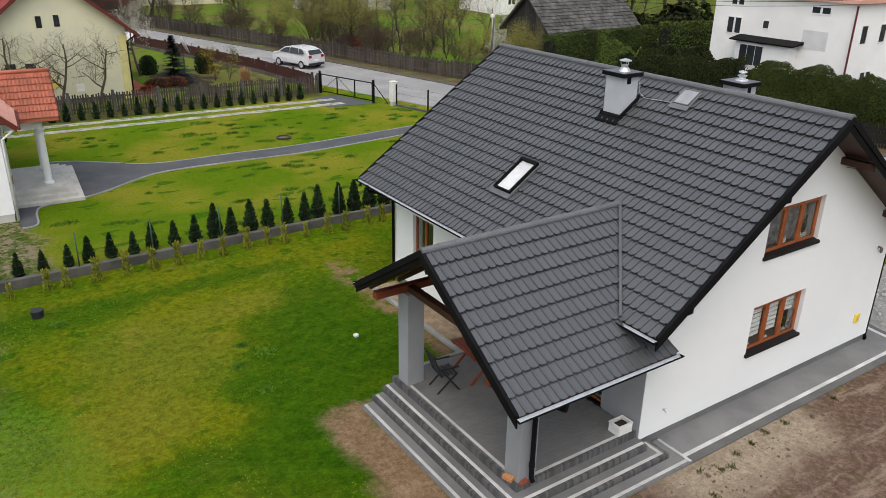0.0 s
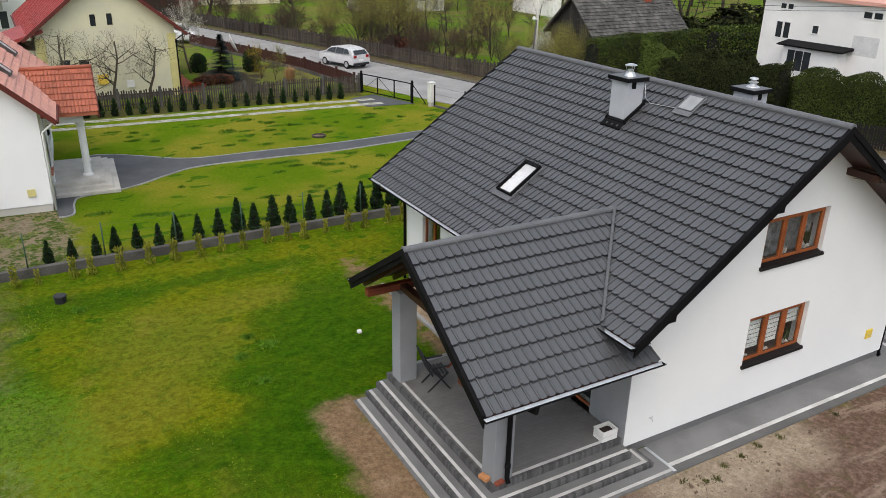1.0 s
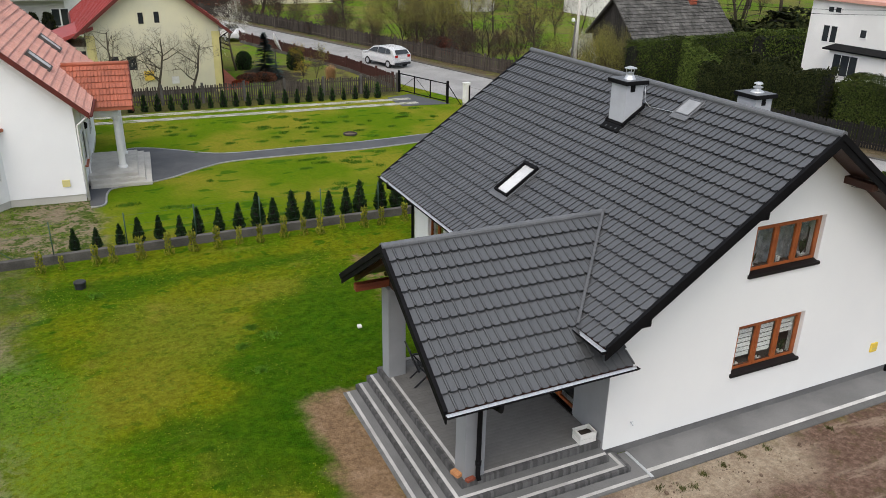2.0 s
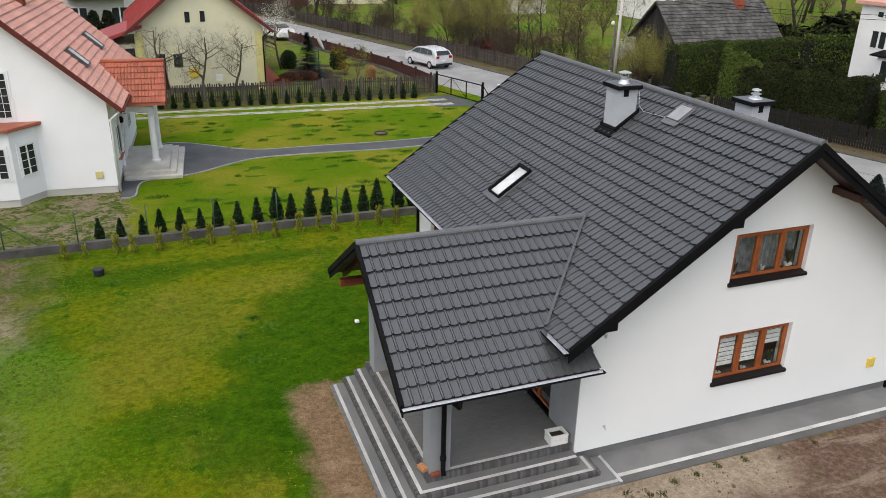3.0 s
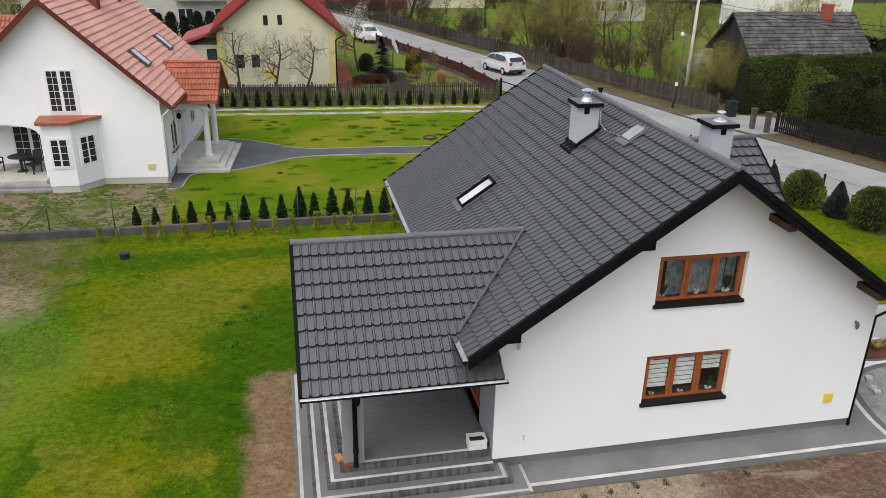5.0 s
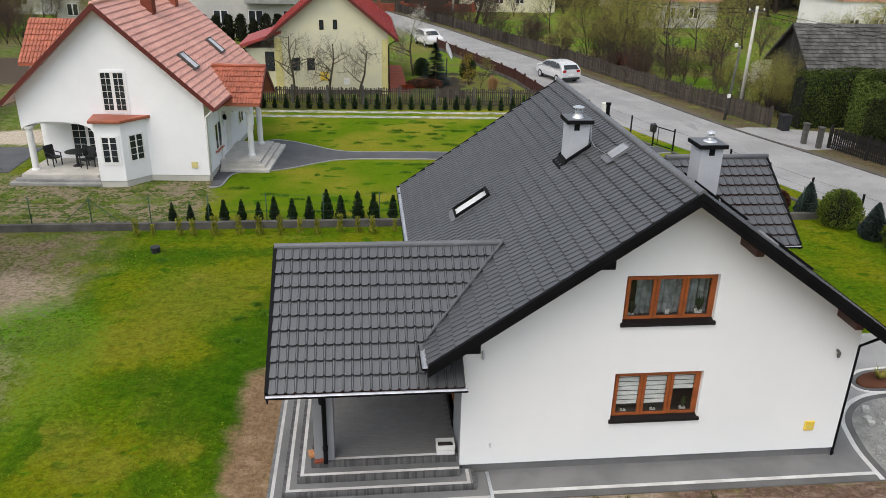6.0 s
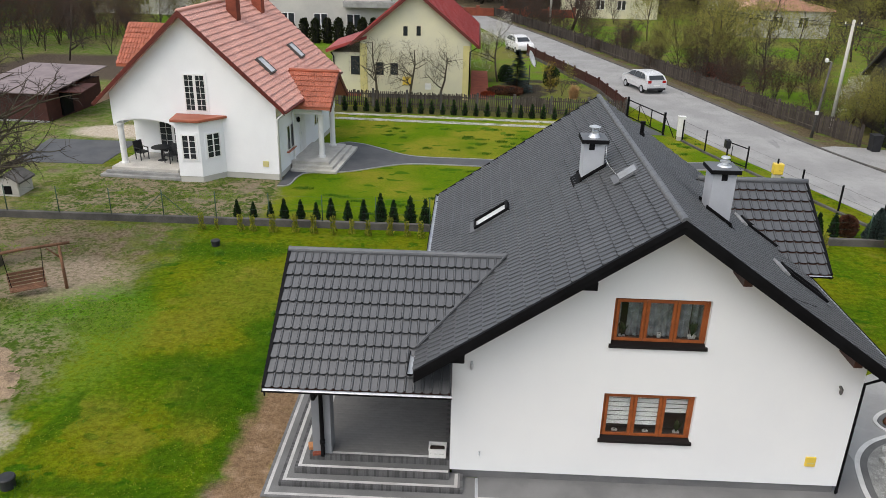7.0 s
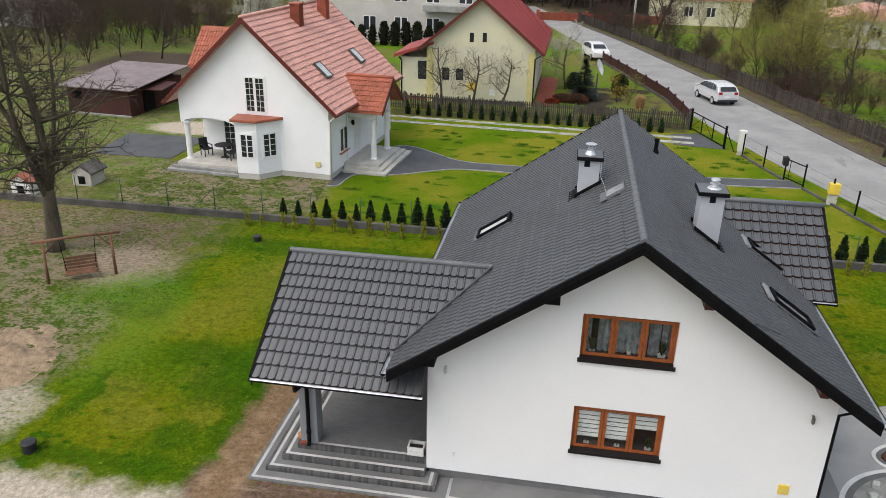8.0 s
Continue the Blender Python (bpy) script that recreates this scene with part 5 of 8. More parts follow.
# swing: two A-frames of poles, a bar and a hanging bench
sw = thing("garden_swing", (-14.4, 8.2, 0), "rustic wooden swing frame with hanging bench", "swing")
p0, p1 = Vector((-15.75, 8.05, 0)), Vector((-13.85, 9.35, 0))
d = (p1 - p0).normalized()
o = Vector((-d.y, d.x, 0))
ROUGH = surf("peeled_log", (0.2, 0.1, 0.055), (0.13, 0.065, 0.038), 3, 40, 0.85, 0.3, grain=0.3)
for p in (p0, p1):
    part("post", Geo().tube([p - o * 0.3, p + Vector((0, 0, 1.55))], [0.06, 0.05], 7), ROUGH, sw, smooth=True)
    s = 1 if p is p0 else -1
    part("brace", Geo().tube([p + Vector((0, 0, 1.05)), p + d * 0.4 * s + Vector((0, 0, 1.5))], 0.03, 6), ROUGH, sw, smooth=True)
part("top_bar", Geo().tube([p0 - d * 0.35 + Vector((0, 0, 1.55)), p0 + d * 1.1 + Vector((0, 0, 1.6)), p1 + d * 0.35 + Vector((0, 0, 1.56))], 0.055, 7), ROUGH, sw, smooth=True)
c0 = (p0 + p1) / 2 + o * -0.1
mm = Matrix((d, o, Vector((0, 0, 1)))).transposed()
for i in range(4):
    part("seat_slat", Geo().obox(c0 + o * (-0.25 + i * 0.13) + Vector((0, 0, 0.27)), (1.15, 0.1, 0.03), mm), ROUGH, sw)
for i in range(4):
    part("back_slat", Geo().obox(c0 + o * 0.24 + Vector((0, 0, 0.34 + i * 0.13)), (1.15, 0.03, 0.1), mm), ROUGH, sw)
for s in (-0.5, 0.5):
    part("chain", Geo().tube([c0 + d * s + Vector((0, 0, 0.29)), (p0 + p1) / 2 + d * s * 1.2 + Vector((0, 0, 1.58))], 0.012, 5), BLACK, sw)
    part("bench_arm", Geo().obox(c0 + d * s + Vector((0, 0, 0.31)), (0.04, 0.55, 0.05), mm), ROUGH, sw)


def heap(name, cx, cy, rx, ry, h, material, label, category):
    g = Geo()
    n = 84
    grid = {}
    for i in range(n + 1):
        for j in range(n + 1):
            u, v = i / n * 2 - 1, j / n * 2 - 1
            px, py = cx + u * rx, cy + v * ry
            d = math.sqrt(u * u + v * v)
            k = max(0.0, 1 - d + 0.25 * noise.noise((px * 0.9, py * 0.9, 3)))
            z = h * min(1, k * 1.6) * (0.6 + 0.9 * noise.noise((px * 1.8, py * 1.8, 0))) + (0.07 * noise.noise((px * 5, py * 5, 1)) + 0.05 * noise.noise((px * 14, py * 14, 2))) * min(1, 4 * k) - 0.02
            grid[i, j] = len(g.v)
            g.v.append((px, py, z))
    for i in range(n):
        for j in range(n):
            g.f.append((grid[i, j], grid[i + 1, j], grid[i + 1, j + 1], grid[i, j + 1]))
    return single(name, g, material, label, category, kind="stuff", smooth=True)


heap("sand_heap", -14.0, 2.7, 2.2, 2.5, 0.2, SAND, "heap of tan sand on the grass", "sand heap")

# ---- fence between the gardens ----
fence = thing("boundary_fence", (-4, 15.75, 0), "green wire fence on a low concrete base", "fence")
part("base_wall", Geo().box(-30, 15.66, -0.1, 17.6, 15.86, 0.3), CONCRETE, fence, "weathered concrete base", bevel=0.015)
for i in range(21):
    x = -28.65 + i * 2.27
    part("post", Geo().tube([(x, 15.76, 0.25), (x, 15.76, 1.45)], 0.022, 6), GREEN_WIRE, fence, smooth=True)
    if i == 7:
        part("brace", Geo().tube([(x, 15.76, 1.3), (x + 1.1, 15.76, 0.3)], 0.016, 5).tube([(x, 15.76, 1.3), (x - 1.1, 15.76, 0.3)], 0.016, 5), GREEN_WIRE, fence)
g = Geo()
for z in (0.42, 0.7, 1.0, 1.35):
    g.tube([(-29, 15.76, z), (17.4, 15.76, z)], 0.003, 4)
part("wire", g, GREEN_WIRE, fence)

# street fence: concrete base, dark posts, sliding gate, meter box, wicket with letter box
sf = thing("street_fence", (15, 27, 0), "dark wire fence on a concrete base by the road", "fence")
line = [(13.1, 32.2), (13.8, 29.7), (14.45, 27.7), (15.1, 26.3), (15.85, 24.0), (16.45, 22.2), (17.3, 19.8), (18.1, 17.4), (19, 15), (19.85, 12.6), (20.7, 10.2)]
for (xa, ya), (xb, yb) in zip(line, line[1:]):
    if (xa, ya) != (14.45, 27.7):
        part("base_wall", Geo().beam((xa, ya, 0.03), (xb, yb, 0.03), 0.14, 0.16), CONCRETE, sf, bevel=0.01)
for x, y in line:
    part("post", Geo().box(x - 0.035, y - 0.035, 0, x + 0.035, y + 0.035, 1.35), BLACK, sf)
g = Geo()
for (xa, ya), (xb, yb) in zip(line, line[1:]):
    if (xa, ya) != (14.45, 27.7):
        for z in (0.4, 0.8, 1.25):
            g.tube([(xa, ya, z), (xb, yb, z)], 0.004, 4)
part("wire", g, BLACK, sf)
gate = part("wicket", Geo().beam((14.45, 27.7, 1.2), (15.1, 26.3, 1.2), 0.04, 0.05).beam((14.45, 27.7, 0.2), (15.1, 26.3, 0.2), 0.04, 0.05).beam((14.6, 27.4, 0.2), (14.6, 27.4, 1.2), 0.03, 0.03, (0, 1, 0)), BLACK, sf, "dark steel wicket gate")
lb = part("letter_box", Geo().box(14.28, 27.55, 0.85, 14.55, 27.95, 1.3), BLACK_PLASTIC, sf, "dark letter box", bevel=0.03)
sg = thing("sliding_gate", (11.5, 35.5, 0), "dark steel sliding gate with wire braces", "gate")
ga, gb = Vector((10.8, 38.2, 0)), Vector((12.25, 33.6, 0))
for z in (0.15, 1.25):
    part("rail", Geo().beam(ga + Vector((0, 0, z)), gb + Vector((0, 0, z)), 0.05, 0.06), BLACK, sg)
for k in (0.02, 0.33, 0.66, 0.98):
    q = ga.lerp(gb, k)
    part("upright", Geo().box(q.x - 0.03, q.y - 0.03, 0.1, q.x + 0.03, q.y + 0.03, 1.28), BLACK, sg)
for k in (0, 1):
    q0, q1 = ga.lerp(gb, 0.33 * k + 0.02), ga.lerp(gb, 0.33 * k + 0.33)
    part("brace", Geo().beam(q0 + Vector((0, 0, 1.2 if k else 0.2)), q1 + Vector((0, 0, 0.2 if k else 1.2)), 0.02, 0.02), BLACK, sg)
for q in (ga, gb):
    part("gate_post", Geo().box(q.x - 0.06, q.y - 0.06, 0, q.x + 0.06, q.y + 0.06, 1.45), BLACK, sg)
part("tail_brace", Geo().beam(gb + Vector((0, 0, 1.25)), gb + Vector((0.4, -1.1, 0.15)), 0.04, 0.04), BLACK, sg)
mb = thing("meter_cabinet", (13.0, 32.45, 0), "pale grey plastic meter cabinet by the gate", "cabinet")
part("body", Geo().box(12.82, 32.3, 0.25, 13.2, 32.62, 1.45), WHITE_PLASTIC, mb, bevel=0.02)
part("foot", Geo().box(12.84, 32.32, 0, 13.18, 32.6, 0.25), PALE_CONCRETE, mb)
part("hood", Geo().box(12.79, 32.27, 1.45, 13.23, 32.65, 1.5), WHITE_PLASTIC, mb, bevel=0.015)
gb2 = thing("gas_cabinet", (15.95, 24.0, 0), "yellow gas cabinet on a concrete foot", "cabinet")
part("body", Geo().box(15.65, 23.85, 0.55, 16.15, 24.2, 1.1), YELLOW_BOX, gb2, bevel=0.03)
part("foot", Geo().box(15.7, 23.9, 0, 16.1, 24.15, 0.55), PALE_CONCRETE, gb2)


# ---- picket fences ----
def picket_fence(name, pts, h, material, label, w=0.09, gap=0.05, posts=2.4, post_mat=None, sag=0.06, lowbase=False, near=999.0):
    f = thing(name, (*pts[0], 0), label, "fence")
    g = Geo()
    mesh = Geo().prism([(-w / 2, 0), (w / 2, 0), (w / 2, 0.97), (0, 1.0), (-w / 2, 0.97)], "y", -0.011, 0.011).mesh("picket", material)
    made = 0
    rnd = random.Random(len(pts) * 7 + int(h * 100))
    for (xa, ya), (xb, yb) in zip(pts, pts[1:]):
        a, b = Vector((xa, ya, 0)), Vector((xb, yb, 0))
        L = (b - a).length
        d = (b - a) / L
        m = Matrix((d, Vector((-d.y, d.x, 0)), Vector((0, 0, 1)))).transposed()
        k = int(L / (w + gap))
        for i in range(k):
            hh = h + rnd.uniform(-sag, sag)
            q = a + d * (i + 0.5) * (w + gap)
            turn = m @ Matrix.Rotation(rnd.uniform(-0.03, 0.03), 3, "Y")
            if q.y < near and made < 300:
                made += 1
                piece("picket", mesh, f, Matrix.Translation(q + Vector((0, 0, 0.05))) @ turn.to_4x4() @ Matrix.Diagonal((1, 1, hh - 0.05, 1)))
            else:
                g.obox(q + Vector((0, 0, hh / 2 + 0.05)), (w, 0.022, hh - 0.1), turn)
        for z in (0.3, h - 0.25):
            part("rail", Geo().beam(a + Vector((0, 0.03, z)), b + Vector((0, 0.03, z)), 0.04, 0.08), material, f)
        k = int(L / posts)
        for i in range(k + 1 if (xb, yb) == pts[-1] else k):
            q = a + d * (L * i / max(k, 1))
            part("post", Geo().box(q.x - 0.07, q.y - 0.02, 0, q.x + 0.07, q.y + 0.12, h + 0.12), post_mat or material, f)
        if lowbase:
            part("base_wall", Geo().beam(a + Vector((0, 0, 0.1)), b + Vector((0, 0, 0.1)), 0.15, 0.3), CONCRETE, f)
    if g.f:
        part("picket_row", g, material, f, "weathered upright boards", kind="stuff")
    return f


picket_fence("picket_fence", [(-14, 40.0), (-2, 39.0), (10.7, 38.3)], 1.15, GREY_WOOD, "weathered grey picket fence behind small conifers", post_mat=CONCRETE)
picket_fence("board_fence", [(10.9, 39.6), (10.1, 47.2), (8.1, 55), (5.5, 64.8)], 1.0, RED_WOOD, "dark red board fence along the road", 0.12, 0.015, 2.5, None, 0.02, True)
picket_fence("old_fence", [(2.8, 100), (9.2, 81.5), (13.3, 68), (17.2, 55), (20.2, 43.5), (22.6, 35.5), (23.8, 32.2)], 1.22, GREY_WOOD, "leaning weathered board fence across the road", 0.11, 0.025, 3.0, None, 0.12, near=66.0)
picket_fence("dark_fence", [(24.75, 27.0), (26.95, 19.6), (29.2, 12.6), (32.4, 2.6)], 1.25, surf("black_brown_board", (0.006, 0.0055, 0.005), (0.014, 0.012, 0.011), 2, 30, 0.9, 0.2, island=0.3), "dark picket fence in front of the hedge", 0.1, 0.04, 2.5, None, 0.03)
for x, y in ((23.75, 28.0), (24.1, 27.0)):
    p = thing("gate_pillar", (x, y, 0), "stone gate pillar with a flat cap", "pillar", "gate pillars")
    part("shaft", Geo().box(x - 0.13, y - 0.13, 0, x + 0.13, y + 0.13, 1.2), CONCRETE, p, bevel=0.02)
    part("cap", Geo().box(x - 0.18, y - 0.18, 1.2, x + 0.18, y + 0.18, 1.27), CONCRETE, p, bevel=0.02)
for x, y in ((24.2, 31.2),):
    b = thing("waste_bin", (x, y, 0), "black wheeled waste bin by the fence", "bin")
    part("body", Geo().prism([(x - 0.24, 0.05), (x + 0.24, 0.05), (x + 0.29, 0.95), (x - 0.29, 0.95)], "y", y - 0.3, y + 0.3), BLACK_PLASTIC, b, bevel=0.02)
    part("lid", Geo().box(x - 0.32, y - 0.33, 0.955, x + 0.32, y + 0.33, 1.03), BLACK_PLASTIC, b, bevel=0.02)
    for s in (-0.22, 0.22):
        part("wheel", Geo().tube([(x + s - 0.03, y + 0.27, 0.1), (x + s + 0.03, y + 0.27, 0.1)], 0.1, 12), RUBBER, b)


# ---- poles ----
def pole(x, y, h, r, label, lean=(0, 0), lamp=False, arm=True):
    p = thing("street_lamp" if lamp else "utility_pole", (x, y, 0), label, "street lamp" if lamp else "pole")
    top = Vector((x + lean[0], y + lean[1], h))
    part("shaft", Geo().tube([(x, y, -0.1), top], [r, r * 0.7], 8), PALE_CONCRETE if not lamp else CONCRETE, p, smooth=True)
    if lamp:
        part("arm", Geo().tube([top, top + Vector((-0.4, -0.3, 0.15))], 0.02, 6), SILVER, p)
        part("lamp_head", Geo().lathe(top + Vector((-0.45, -0.33, 0.02)), [(0.05, 0), (0.12, 0.08), (0.1, 0.22), (0.04, 0.26)], 10), WHITE_PLASTIC, p)
        part("sign_plate", Geo().box(x - 0.12, y - 0.16, 1.5, x + 0.1, y - 0.14, 1.75), WHITE_PLASTIC, p)
    elif arm:
        part("cross_arm", Geo().beam(top + Vector((-0.6, 0, -0.3)), top + Vector((0.6, 0, -0.3)), 0.06, 0.08), CONCRETE, p)
        for s in (-0.5, 0, 0.5):
            part("insulator", Geo().lathe(top + Vector((s, 0, -0.26)), [(0.03, 0), (0.045, 0.05), (0.02, 0.14)], 8), WHITE_PLASTIC, p)
    return p


pole(21.65, 34.1, 4.7, 0.09, "slim old street lamp on a grey pole", (0.35, 0.1), True)
pole(24.0, 36.9, 6.95, 0.13, "pale concrete utility pole behind the fence", (0.05, 0.0))
pole(9.6, 87.5, 9, 0.16, "pale concrete utility pole by the road bend")
g = Geo()
for dz in (0, 0.25):
    pts = [Vector((24.05, 36.9, 6.5 + dz)).lerp(Vector((9.6, 87.5, 8.5 + dz)), k / 10) - Vector((0, 0, 1.6 * (1 - (k / 5 - 1) ** 2))) for k in range(11)]
    g.tube(pts, 0.012, 4)
    pts = [Vector((24.05, 36.9, 6.5 + dz)).lerp(Vector((36, 4, 8.5 + dz)), k / 10) - Vector((0, 0, 1.2 * (1 - (k / 5 - 1) ** 2))) for k in range(11)]
    g.tube(pts, 0.012, 4)
single("overhead_line", g, BLACK, "thin sagging overhead lines between poles", "cable")


# ---- houses around ----
def gable_house(name, cx, y0, y1, half, eave, ridge, wall_mat, roof_mat, label, overhang=0.5, over_y=0.45, tiles=None, trim=RED_TRIM, base_mat=CONCRETE, wall_y0=None):
    """A house whose ridge runs along y, at cx; walls cx -+ half."""
    h = thing(name, (cx, (y0 + y1) / 2, 0), label, "house")
    s = (ridge - eave) / half
    part("wall", Geo().prism([(cx - half, 0.3), (cx + half, 0.3), (cx + half, eave - 0.15), (cx, ridge - 0.15), (cx - half, eave - 0.15)], "y", wall_y0 or y0, y1), wall_mat, h)
    part("plinth", Geo().box(cx - half + 0.03, y0 + 0.03, -0.05, cx + half - 0.03, y1 - 0.03, 0.3), base_mat, h)
    xe = half + overhang
    ze = ridge - s * xe
    roofs = []
    for sgn in (-1, 1):
        g = Geo().prism([(cx + sgn * xe, ze), (cx, ridge), (cx, ridge - 0.14), (cx + sgn * xe, ze - 0.14)], "y", y0 - over_y, y1 + over_y)
        roof = part("roof", g, roof_mat, h)
        roofs.append(roof)
        if tiles:
            tw, tl = tiles
            L = math.hypot(xe, s * xe)
            if sgn < 0:
                m = slope_frame((cx - xe, y1 + over_y, ze + 0.0), (0, -1, 0), (1, 0, s))
            else:
                m = slope_frame((cx + xe, y0 - over_y, ze + 0.0), (0, 1, 0), (-1, 0, s))
            nr, nc = round(L / tl), round((y1 - y0 + 2 * over_y) / tw)
            part("roof_tiles", moved(slope_tiles(nr, nc, lambda u, v: True, (y1 - y0 + 2 * over_y) / nc, L / nr, 0.012, 0.8), m), roof_mat, roof, kind="stuff")
        for yv in (y0 - over_y, y1 + over_y):
            g = Geo().prism([(cx + sgn * xe, ze + 0.04), (cx, ridge + 0.04), (cx, ridge - 0.24), (cx + sgn * xe, ze - 0.2)], "y", yv - 0.03, yv + 0.03)
            part("verge_trim", g, trim, roof)
        g = Geo().tube([(cx + sgn * (xe + 0.06), y0 - over_y, ze - 0.08), (cx + sgn * (xe + 0.06), y1 + over_y, ze - 0.08)], 0.06, 8)
        part("gutter", g, trim, roof, smooth=True)
    part("ridge_cap", Geo().tube([(cx, y0 - over_y - 0.02, ridge + 0.02), (cx, y1 + over_y, ridge + 0.02)], 0.1, 8), roof_mat, h, smooth=True)
    return h


def plain_window(parent, p, right, w, h, bars=(1, 1), frame_mat=WHITE_FRAME, depth=0.05, surround=0.0, sill=None):
    """A far window standing in a wall: p its lower left corner, right the way along the wall; its normal is right x up."""
    r = Vector(right).normalized()
    nrm = r.cross(Vector((0, 0, 1)))
    m = Matrix((r, -nrm, Vector((0, 0, 1)))).transposed().to_4x4()
    m.translation = Vector(p)
    f = 0.055
    fr = Geo().ring(0, 0, w, h, f, -depth, 0.02)
    win = part("window", moved(fr, m), frame_mat, parent)
    nx, nz = bars
    for i in range(1, nx):
        big = i * 2 == nx
        k = (0.07 if w > 0.95 else 0.035) if big else 0.009
        part("glazing_bar", moved(Geo().box(w * i / nx - k, -depth + 0.005, f, w * i / nx + k, 0.01, h - f), m), frame_mat, win)
    for j in range(1, nz):
        part("glazing_bar", moved(Geo().box(f, -depth + 0.008, h * j / nz - 0.009, w - f, 0.008, h * j / nz + 0.009), m), frame_mat, win)
    part("pane", moved(Geo().box(f, -depth + 0.02, f, w - f, -depth + 0.03, h - f), m), DARK_GLASS, win)
    if surround:
        g = Geo().ring(-surround, -surround, w + surround, h + surround, surround, -0.03, 0.01)
        part("surround", moved(g, m), WHITE_WALL, win)
    if sill:
        part("sill", moved(Geo().box(-0.08, -0.14, -0.06, w + 0.08, 0.0, 0.0), m), sill, win)
    return win


# red-tiled neighbour, with a recessed loggia, a bay and an entrance porch
NX, NS, NRZ = -13.5, 0.92, 8.05


def n_z(px):
    return NRZ - NS * abs(px - NX)


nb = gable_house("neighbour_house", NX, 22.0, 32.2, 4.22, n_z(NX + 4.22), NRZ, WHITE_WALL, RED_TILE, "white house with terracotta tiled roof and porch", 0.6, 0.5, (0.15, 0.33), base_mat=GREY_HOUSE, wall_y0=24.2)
g = Geo().prism([(-14.45, 0.3), (-9.28, 0.3), (-9.28, n_z(-9.28) - 0.15), (NX, NRZ - 0.15), (-14.45, n_z(-14.45) - 0.15)], "y", 22.0, 24.2)
arch = [(-17.72, n_z(-17.72) - 0.15), (-17.72, 2.55)] + [(-16.1 + 1.6 * math.cos(math.pi - math.pi * k / 10), 2.35 + 0.42 * math.sin(math.pi * k / 10)) for k in range(11)] + [(-14.45, 2.3), (-14.45, n_z(-14.45) - 0.15)]
g.prism(arch, "y", 22.0, 22.3)
g.prism([(-17.72, n_z(-17.72) - 0.15), (-17.72, 2.6), (-14.45, 2.6), (-14.45, n_z(-14.45) - 0.15)], "y", 22.3, 24.2)
part("wall", g, WHITE_WALL, nb)
part("wall", Geo().box(-17.7, 22.31, 2.35, -17.5, 24.19, 2.59), WHITE_WALL, nb)
part("loggia_floor", Geo().box(-17.8, 21.4, 0, -14.3, 24.2, 0.42), PALE_CONCRETE, nb, bevel=0.02)
part("loggia_step", Geo().box(-18.2, 20.95, 0, -14.0, 21.4, 0.14), KERB, nb, bevel=0.02)
part("loggia_step", Geo().box(-18.0, 21.18, 0.14, -14.0, 21.4, 0.28), KERB, nb, bevel=0.02)
part("loggia_column", Geo().lathe((-17.45, 22.15, 0.42), [(0.19, 0), (0.19, 0.06), (0.15, 0.1), (0.15, 1.9), (0.2, 1.98), (0.2, 2.1)], 16), WHITE_FRAME, nb, smooth=False)
plain_window(nb, (-16.45, 24.2, 0.45), (1, 0, 0), 1.5, 2.05, (4, 6))
plain_window(nb, (-13.8, 22.0, 3.3), (1, 0, 0), 1.1, 1.8, (4, 6), surround=0.08)
# bay
bay = [(-14.18, 22.0), (-13.96, 20.88), (-12.8, 20.95), (-12.0, 22.0)]
part("bay_wall", Geo().prism(bay, "z", 0.3, 3.0), WHITE_WALL, nb)
part("bay_plinth", Geo().prism([(-14.16, 22.0), (-13.94, 20.91), (-12.81, 20.98), (-12.04, 22.0)], "z", 0, 0.3), GREY_HOUSE, nb)
part("bay_roof", Geo().prism([(-14.35, 22.0), (-14.1, 20.66), (-12.7, 20.74), (-11.75, 22.0)], "z", 3.02, 3.16), RED_TILE_DARK, nb, "red tiled bay cover", bevel=0.03)
plain_window(nb, (-13.7, 20.892, 1.15), (1, 0.0603, 0), 0.72, 1.25, (2, 4), surround=0.07)
bd = Vector((0.8, 1.05, 0)).normalized()
q = Vector((-12.8, 20.95, 1.15)) + bd * 0.32
plain_window(nb, q, bd, 0.75, 1.25, (2, 4), surround=0.07)
plain_window(nb, (-9.28, 23.4, 1.1), (0, 1, 0), 1.1, 1.3, (2, 1), sill=RED_TILE_DARK)
door = part("front_door", Geo().box(-9.29, 25.6, 0.45, -9.23, 26.6, 2.5), WHITE_FRAME, nb, "white panelled front door", bevel=0.01)
for z0, z1 in ((0.65, 1.35), (1.5, 2.3)):
    part("door_panel", Geo().box(-9.23, 25.75, z0, -9.215, 26.45, z1), WHITE_FRAME, door, bevel=0.006)
part("door_handle", Geo().tube([(-9.2, 25.7, 1.42), (-9.2, 25.7, 1.56)], 0.015, 6).box(-9.23, 25.69, 1.48, -9.2, 25.71, 1.5), SILVER, door, "metal handle")
plain_window(nb, (-9.28, 28.4, 1.2), (0, 1, 0), 1.0, 1.2, (2, 1))
part("meter_box", Geo().box(-10.08, 21.94, 0.68, -9.8, 22.0, 0.95), YELLOW_QUOIN, nb)
part("downpipe", Geo().tube([(-8.75, 21.7, 3.5), (-9.2, 21.95, 3.1), (-9.2, 21.95, 0.05)], 0.05, 8), WHITE_FRAME, nb, smooth=True)
part("downpipe", Geo().tube([(-8.75, 24.3, 3.5), (-9.2, 24.4, 3.1), (-9.2, 24.4, 0.3), (-9.0, 24.2, 0.05)], 0.05, 8), WHITE_FRAME, nb, smooth=True)
